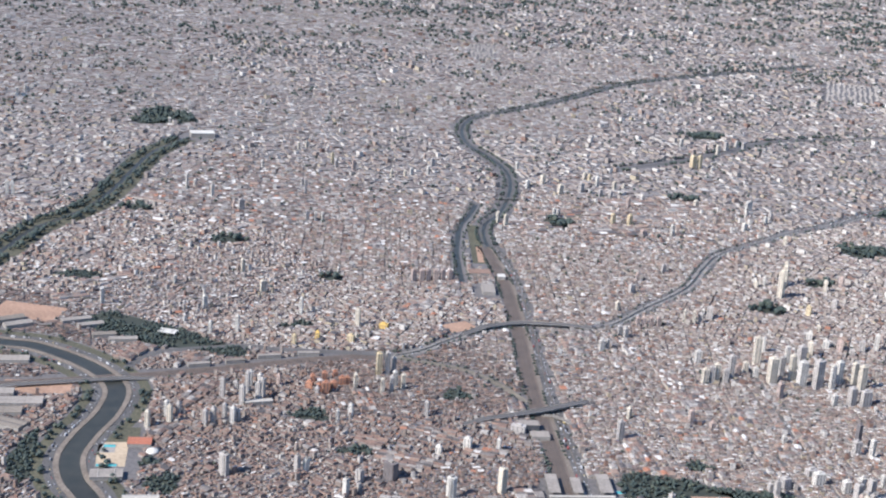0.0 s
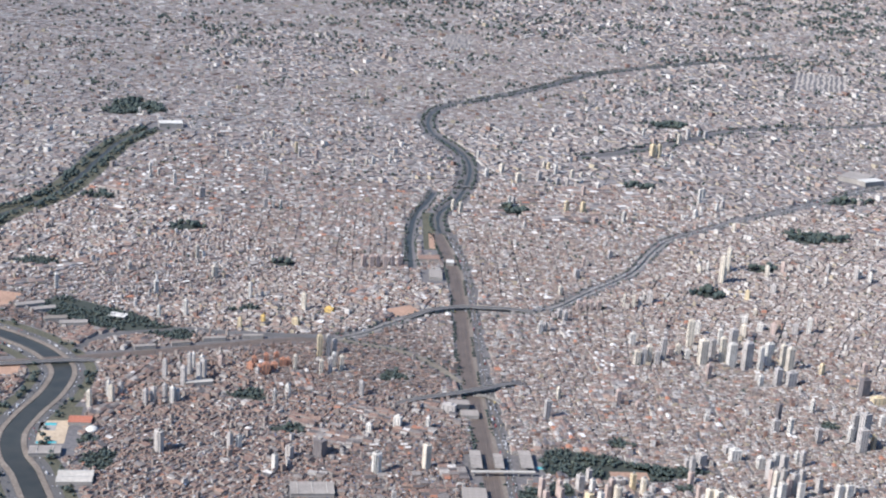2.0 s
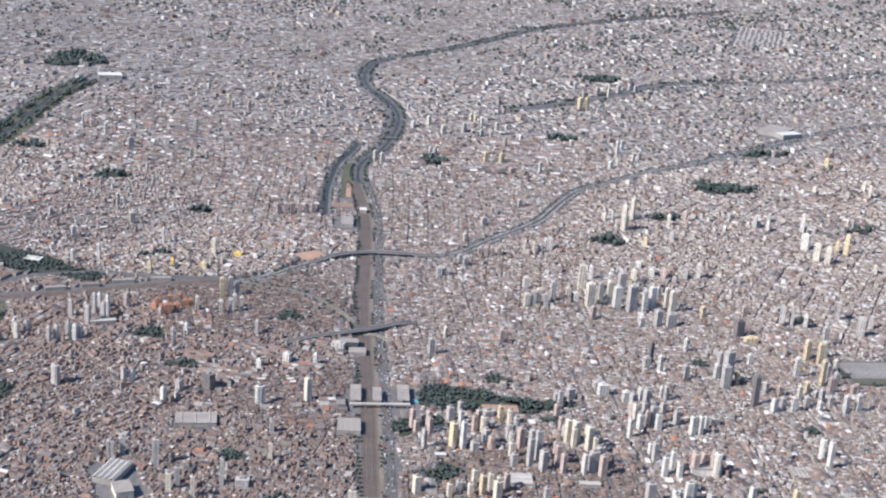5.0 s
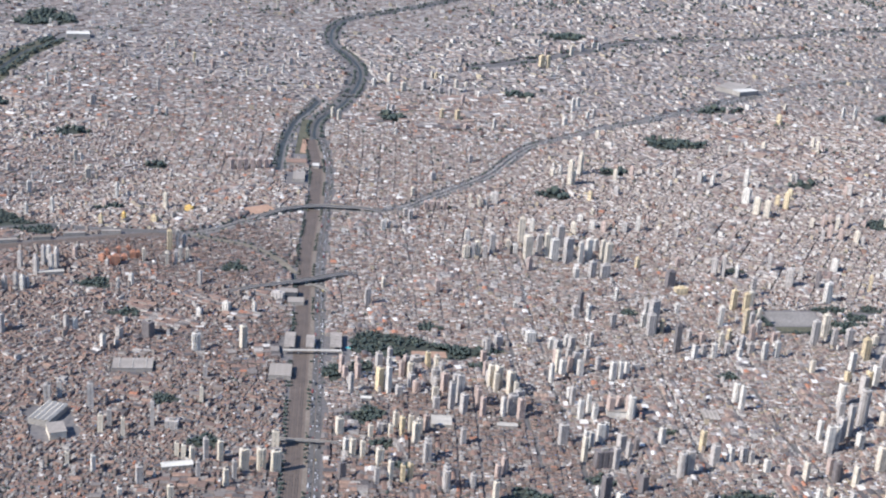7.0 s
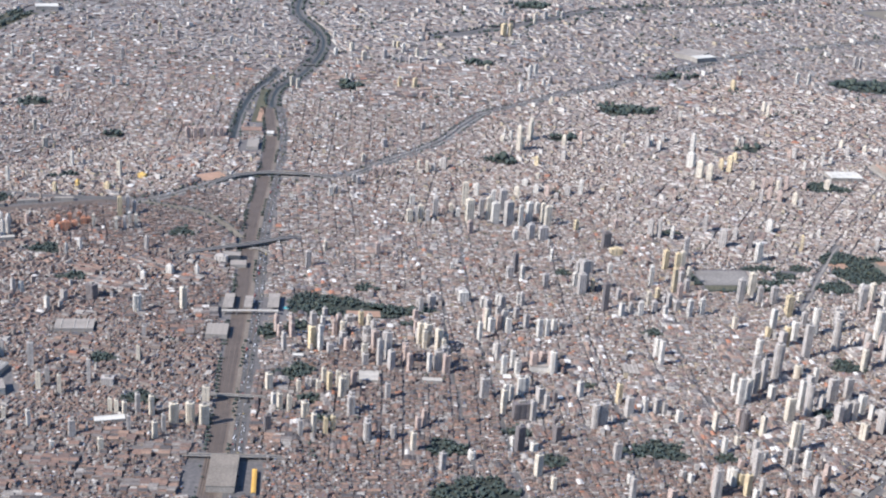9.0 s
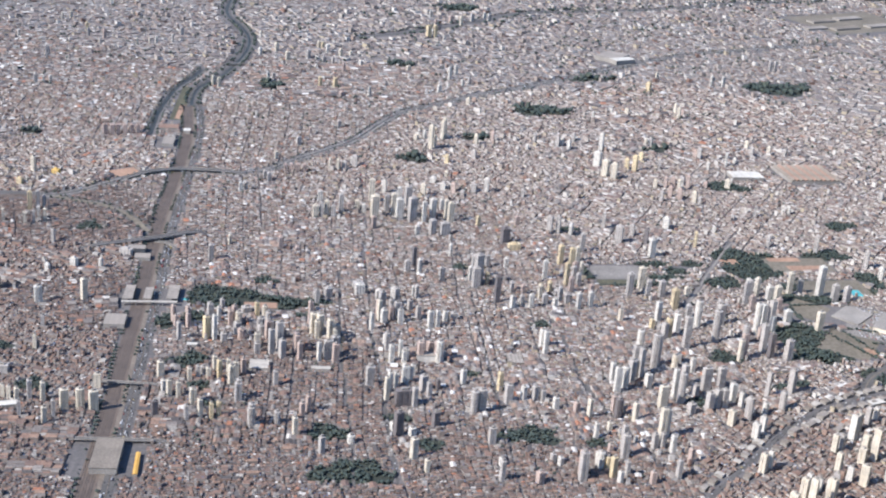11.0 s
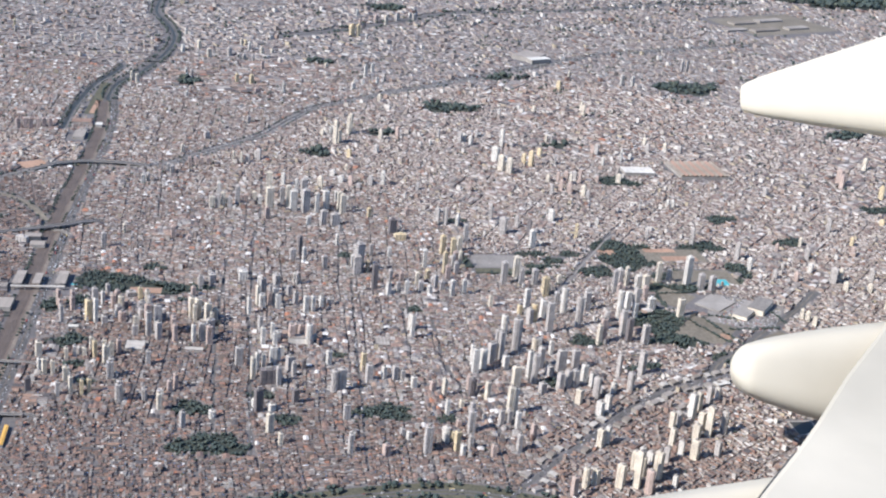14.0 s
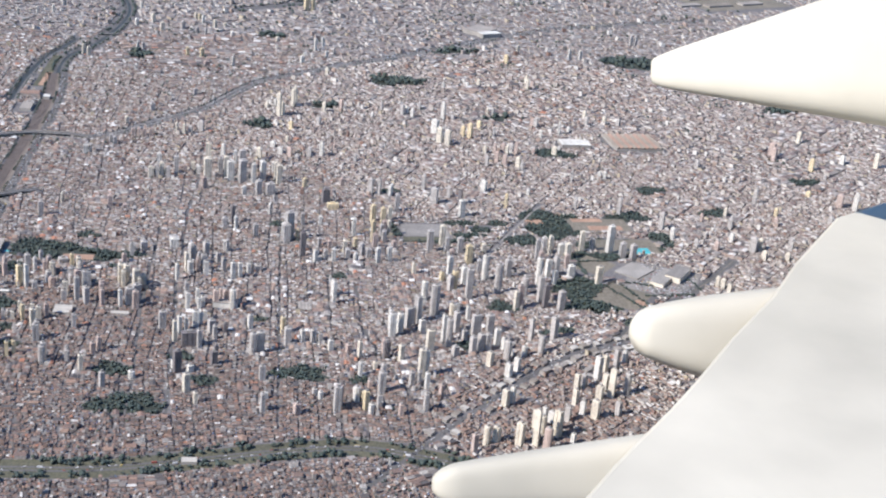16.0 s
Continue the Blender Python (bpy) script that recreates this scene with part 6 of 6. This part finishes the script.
pool(758, 992, 8, 10, 8)
pool(147, 890, 3, 2, 5)
pool(-213, 912, 4, 2.2, 8)
pool(-208, 881, 7, 1.8, 8)
dome(-181, 905, 4.6)



def estate(cx, cy, a, b_, turn, count, label):
    """An estate of small pale blocks on a slope of the far city."""
    n = int(count ** 0.5)
    gu, gv = np.meshgrid(np.linspace(-a, a, n), np.linspace(-b_, b_, n))
    gu, gv = gu.ravel() + rng.uniform(-2, 2, n * n), gv.ravel() + rng.uniform(-2, 2, n * n)
    c, s = math.cos(radians(turn)), math.sin(radians(turn))
    hx, hy = cx + gu * c - gv * s, cy + gu * s + gv * c
    FOOTPRINTS.append(((cx, cy), (a + 4, b_ + 4), turn))
    me = houses_mesh("pale_estate", hx, hy, rng.uniform(1.6, 3.4, n * n), rng.uniform(1.2, 2.2, n * n), np.full(n * n, radians(turn)),
                     rng.uniform(1.6, 3, n * n), np.full(n * n, 0.7), [TOWER_PAINT["grey"], M_GREY_METAL])
    tagged(new("pale_estate", me), label, "housing estate", "far estates", "stuff")


estate(810, 2715, 46, 105, -15, 120, "hillside estate of small white blocks")
estate(92, 2940, 22, 95, 0, 60, "far estate of small white blocks")
estate(840, 3258, 50, 14, 22, 36, "far rows of long white blocks")
estate(203, 3252, 18, 16, 20, 16, "far pair of white slab blocks")
# rows of workshops beside the straight avenue
drng = random.Random(11)
nrm = sideways(DIAGONAL)
for i in range(14, len(DIAGONAL) - 12, 2):
    for side in (-1, 1):
        off = side * drng.uniform(6.5, 8.5)
        q = DIAGONAL[i, :2] + nrm[i] * off
        d = DIAGONAL[i + 1, :2] - DIAGONAL[i, :2]
        if drng.random() < 0.75:
            hall(q[0], q[1], drng.uniform(2.0, 3.2), drng.uniform(2.8, 4.2), drng.uniform(1.6, 2.4), math.degrees(math.atan2(d[1], d[0])) + 90 * drng.randint(0, 1),
                 drng.choice((M_PALE_METAL, M_GREY_METAL, M_GREY_METAL, M_DULL_METAL)), "small workshop with a pitched sheet roof", 1, 0.6, name="workshop")

# hedge trees and parked cars round the shopping centre, and low sheds on the meadow's edge
hx, hy = [], []
for (ax, ay), (bx, by) in (((690, 918), (752, 905)), ((685, 955), (745, 968)), ((700, 905), (735, 850)), ((745, 850), (720, 905)), ((790, 890), (740, 880)), ((800, 900), (780, 960)), ((690, 920), (684, 955))):
    k = 46
    s = np.linspace(0, 1, k) + rng.uniform(-0.01, 0.01, k)
    hx.append(ax + (bx - ax) * s + rng.normal(0, 0.9, k))
    hy.append(ay + (by - ay) * s + rng.normal(0, 0.9, k))
hx, hy = np.concatenate(hx), np.concatenate(hy)
ok = ~inside(hx, hy, FOOTPRINTS, 1.0)
tagged(new("hedge_trees", clumps_mesh("hedge_trees", hx[ok], hy[ok], rng.uniform(0.6, 1.3, int(ok.sum())), rng)),
       "green hedge trees between car park and meadows", "trees", "woods of the city", "stuff")
px, py = np.meshgrid(np.arange(736, 800, 1.1), np.arange(884, 960, 2.6))
px, py = px.ravel(), py.ravel()
ok = inside(px, py, [((764, 920), (31, 33), -20)]) & ~inside(px, py, FOOTPRINTS, 1.2) & (rng.random(len(px)) < 0.45)
n = int(ok.sum())
tagged(new("parked_cars", houses_mesh("parked_cars", px[ok], py[ok], np.full(n, 0.33), np.full(n, 0.8), rng.uniform(-0.05, 0.05, n), np.full(n, 0.45),
                                      np.full(n, 0.12), [M_CAR, M_CAR])), "rows of small cars parked on worn paving", "vehicles", "", "stuff")

# ---- low houses, street block by street block ----
NEAR_SPOT = np.array((470.0, 585.0))


def house(x, y, hw, hd, turn, wall, ridge):
    """One of the nearest houses, with walls and a flat or pitched roof of its own."""
    pitched = ridge > 0
    top = tagged(new("house"), "low house with a tiled pitched roof" if pitched else "low house with a flat slab roof", "house", "nearest houses")
    top.matrix_basis = pose(x, y, -0.05, 0, 0, math.degrees(turn))
    b = bmesh.new()
    box(b, -hw, hw, -hd, hd, 0, wall)
    part("wall", b, M_ONE_WALL, top)
    b = bmesh.new()
    if pitched:
        gable_roof(b, hw + 0.12, hd + 0.15, wall + 0.24, ridge)
        part("roof", b, M_ONE_TILE, top)
    else:
        box(b, -hw - 0.06, hw + 0.06, -hd - 0.06, hd + 0.06, wall, wall + 0.14)
        part("roof", b, M_ONE_SLAB, top)
        b = bmesh.new()
        bmesh.ops.create_cone(b, cap_ends=True, segments=8, radius1=0.3, radius2=0.34, depth=0.4, matrix=pose(hw * 0.4, hd * 0.3, wall + 0.34))
        part("water_tank", b, M_TANK, top)


M_ONE_WALL = varied("one_house_wall", [(4, (0.4, 0.37, 0.34)), (4, (0.3, 0.26, 0.235)), (2, (0.56, 0.54, 0.5)), (3, (0.36, 0.28, 0.23))], "object")
M_ONE_TILE = varied("one_tile_roof", [(5, (0.27, 0.19, 0.15)), (4, (0.2, 0.15, 0.128)), (3, (0.33, 0.24, 0.18)), (3, (0.16, 0.14, 0.13))], "object")
M_ONE_SLAB = varied("one_slab_roof", [(6, (0.25, 0.225, 0.205)), (4, (0.33, 0.3, 0.275)), (2, (0.45, 0.42, 0.38)), (1, (0.66, 0.65, 0.63))], "object")
M_TANK = varied("water_tanks", [(3, (0.12, 0.22, 0.42)), (3, (0.5, 0.5, 0.5)), (1, (0.3, 0.3, 0.3))], rough=0.5)
tanks = []
left_over = 280
for k in range(len(QUARTERS)):
    data = quarter(k)
    if data is None or len(data[0]) < 5:
        continue
    if QUARTERS[k][0] in ((420, 500), (440, 640)) and left_over:
        close = np.argsort((data[0] - NEAR_SPOT[0]) ** 2 + ((data[1] - NEAR_SPOT[1]) * 1.5) ** 2)[:140]
        for i in close:
            house(*(float(a[i]) for a in data))
        left_over -= len(close)
        rest = np.setdiff1d(np.arange(len(data[0])), close)
        data = [a[rest] for a in data]
    (qx, qy), _, size = QUARTERS[k]
    brown = size < 1.25 and (qx < 110 and qy < 1080 or qx < 300 and qy < 800 or qy < 650)
    roof = M_HAZY_ROOF if size > 1.8 else M_PALE_ROOF if (qx, qy) in PALE else M_BROWN_ROOF if brown else M_HOUSE_ROOF
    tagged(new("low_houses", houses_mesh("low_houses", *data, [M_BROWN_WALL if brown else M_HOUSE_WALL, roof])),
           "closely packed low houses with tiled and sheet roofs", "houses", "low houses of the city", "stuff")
    if 440 < QUARTERS[k][0][1] < 1000:
        x, y, hw, hd, turn, wall, ridge = data
        pick = (ridge <= 0) & (rng.random(len(x)) < 0.16)
        tanks.append(np.stack([x + hw * 0.3, y + hd * 0.2, wall], 1)[pick])
tanks = np.concatenate(tanks)
n = len(tanks)
me = houses_mesh("roof_tanks", tanks[:, 0], tanks[:, 1], np.full(n, 0.28), np.full(n, 0.28), rng.random(n) * 3, np.full(n, 0.5), np.zeros(n), [M_TANK, M_TANK])
co = np.empty(n * 24, np.float32)
me.vertices.foreach_get("co", co)
co = co.reshape(n, 8, 3)
co[:, :, 2] += tanks[:, None, 2]
me.vertices.foreach_set("co", co.ravel())
tagged(new("roof_tanks", me), "small blue and grey water tanks on flat roofs", "water tanks", "", "stuff")


def tree(x, y, r):
    """A single roadside tree: tapered trunk, limbs and a crown of leaf clumps."""
    top = tagged(new("tree"), "rounded green roadside tree beside the expressway", "tree", "roadside trees")
    top.matrix_basis = pose(x, y, -0.05)
    b = bmesh.new()
    bmesh.ops.create_cone(b, cap_ends=True, segments=6, radius1=r * 0.13, radius2=r * 0.06, depth=r * 1.1, matrix=pose(0, 0, r * 0.55))
    for a in (20, 140, 260):
        bmesh.ops.create_cone(b, cap_ends=True, segments=4, radius1=r * 0.05, radius2=r * 0.02, depth=r * 0.8,
                              matrix=pose(0, 0, r * 0.8, 0, 0, a) @ pose(r * 0.28, 0, 0.1 * r, 0, 45, 0))
    part("trunk", b, M_BARK, top)
    b = bmesh.new()
    for _ in range(9):
        p = Vector((trng.gauss(0, 0.42), trng.gauss(0, 0.42), 1.2 + trng.uniform(-0.25, 0.45))) * r
        sub = bmesh.ops.create_icosphere(b, subdivisions=1, radius=r * trng.uniform(0.35, 0.6))
        for v in sub["verts"]:
            v.co = v.co * trng.uniform(0.8, 1.2) + p
    part("crown", b, M_LEAF, top)


line = SOUTHROAD
nrm = sideways(line)
for i in range(int(len(line) * 0.35), int(len(line) * 0.9)):
    for side in (-8.2, 8.4, 11.3):
        if math.sin(i * 0.8 + side) + math.sin(i * 0.31 - side) + trng.gauss(0, 0.6) > 0:
            q = line[i, :2] + nrm[i] * (side + trng.uniform(-2.0, 2.0))
            if not near_line(np.array([q[0]]), np.array([q[1]]), DIAGONAL, 5.0)[0]:
                tree(q[0], q[1], trng.uniform(1.0, 1.7))

# trees in yards, streets and hollows, thicker in some places
yy = 450 + 4400 * rng.random(62000) ** 1.5
xx = rng.uniform(-1500, 1700, len(yy))
ok = in_city(xx, yy)
xx, yy = xx[ok], yy[ok]
far = np.clip((yy - 1600) / 1500, 0, 1)
green = (np.sin(xx / 37.0 + 0.6 * np.sin(yy / 60)) * np.sin(yy / 41.0 + 1) + 0.8 * far * np.sin(xx / 190.0 + 1.3 * np.sin(yy / 150)) * np.sin(yy / 120.0)
         + 0.62 * rng.standard_normal(len(xx)))
ok = green > 0.78 - 0.22 * np.clip((yy - 1700) / 1200, 0, 1)
ok[ok] &= free(xx[ok], yy[ok], 0.5)
xx, yy = xx[ok], yy[ok]
near = yy < 1500
for pick in (near, ~near):
    tagged(new("yard_trees", clumps_mesh("yard_trees", xx[pick], yy[pick], rng.uniform(0.7, 1.35, pick.sum()) * np.clip(yy[pick] / 950, 1, 4.0), rng, 1)),
           "scattered green yard and street trees", "trees", "woods of the city", "stuff")


# ---- aircraft wing with its trailing flaps and flap-track fairings ----
M_WING = speckled("white_wing_paint", (0.57, 0.53, 0.425), (0.63, 0.585, 0.47), 0.02, 0.004, 0.6, 0.0, 0.3, 0.02)
# near-black for the strip that paints shade beside the flap
M_EDGE_SHADE = speckled("flap_edge_shade", (0.06, 0.06, 0.06), (0.1, 0.1, 0.1), 0.1, 0.02, 0.7)
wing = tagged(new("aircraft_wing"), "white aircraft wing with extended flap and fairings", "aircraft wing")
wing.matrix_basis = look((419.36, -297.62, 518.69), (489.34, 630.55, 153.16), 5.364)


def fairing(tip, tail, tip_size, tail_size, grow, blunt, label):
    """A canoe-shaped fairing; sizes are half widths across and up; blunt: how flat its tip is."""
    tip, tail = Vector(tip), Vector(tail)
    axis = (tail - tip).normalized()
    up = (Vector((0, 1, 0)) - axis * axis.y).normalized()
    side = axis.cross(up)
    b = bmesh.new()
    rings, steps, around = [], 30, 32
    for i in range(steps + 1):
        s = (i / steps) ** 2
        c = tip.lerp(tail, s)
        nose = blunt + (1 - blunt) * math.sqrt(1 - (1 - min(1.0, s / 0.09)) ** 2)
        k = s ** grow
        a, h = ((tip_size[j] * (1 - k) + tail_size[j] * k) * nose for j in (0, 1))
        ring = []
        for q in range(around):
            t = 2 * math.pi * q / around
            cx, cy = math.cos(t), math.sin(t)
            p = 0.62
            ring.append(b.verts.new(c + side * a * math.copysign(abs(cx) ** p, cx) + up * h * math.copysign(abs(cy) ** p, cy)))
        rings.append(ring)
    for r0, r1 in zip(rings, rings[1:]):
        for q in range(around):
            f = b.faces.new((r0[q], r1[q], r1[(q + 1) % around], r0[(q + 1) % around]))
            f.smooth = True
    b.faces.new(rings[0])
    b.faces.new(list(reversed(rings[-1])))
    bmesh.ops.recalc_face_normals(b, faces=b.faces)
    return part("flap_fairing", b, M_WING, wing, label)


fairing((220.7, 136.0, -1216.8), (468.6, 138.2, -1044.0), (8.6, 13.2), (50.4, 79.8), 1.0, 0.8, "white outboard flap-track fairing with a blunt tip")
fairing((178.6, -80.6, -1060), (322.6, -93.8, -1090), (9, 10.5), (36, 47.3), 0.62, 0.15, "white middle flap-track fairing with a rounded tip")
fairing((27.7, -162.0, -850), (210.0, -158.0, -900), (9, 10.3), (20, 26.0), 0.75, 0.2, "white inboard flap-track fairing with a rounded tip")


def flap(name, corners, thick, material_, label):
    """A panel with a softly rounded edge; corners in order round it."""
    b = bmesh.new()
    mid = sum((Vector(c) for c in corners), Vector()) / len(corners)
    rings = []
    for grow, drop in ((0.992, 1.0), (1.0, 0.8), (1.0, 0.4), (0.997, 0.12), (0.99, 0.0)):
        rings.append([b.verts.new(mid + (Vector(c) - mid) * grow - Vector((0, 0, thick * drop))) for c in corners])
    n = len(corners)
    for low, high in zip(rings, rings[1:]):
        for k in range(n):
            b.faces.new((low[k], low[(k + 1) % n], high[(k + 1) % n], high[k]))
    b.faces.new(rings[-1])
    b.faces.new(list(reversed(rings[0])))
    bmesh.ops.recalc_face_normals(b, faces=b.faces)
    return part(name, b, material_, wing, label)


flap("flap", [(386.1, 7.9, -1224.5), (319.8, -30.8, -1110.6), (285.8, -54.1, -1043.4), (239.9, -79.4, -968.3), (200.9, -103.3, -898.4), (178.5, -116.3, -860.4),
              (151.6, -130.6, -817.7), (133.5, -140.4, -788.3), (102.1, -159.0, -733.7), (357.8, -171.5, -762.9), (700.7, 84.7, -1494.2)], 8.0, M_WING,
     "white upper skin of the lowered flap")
# added dark strip, stands in for the soft shadow along the flap
flap("flap_shade_strip", [(183.5, -120.2, -884.4), (155.8, -134.9, -840.6), (132.7, -147.6, -802.9), (130.9, -147.1, -803.7), (154.2, -133.9, -842.7),
                   (181.7, -119.4, -886.1)], 1.2, M_EDGE_SHADE, "dark strip painted as shade at the flap's edge")
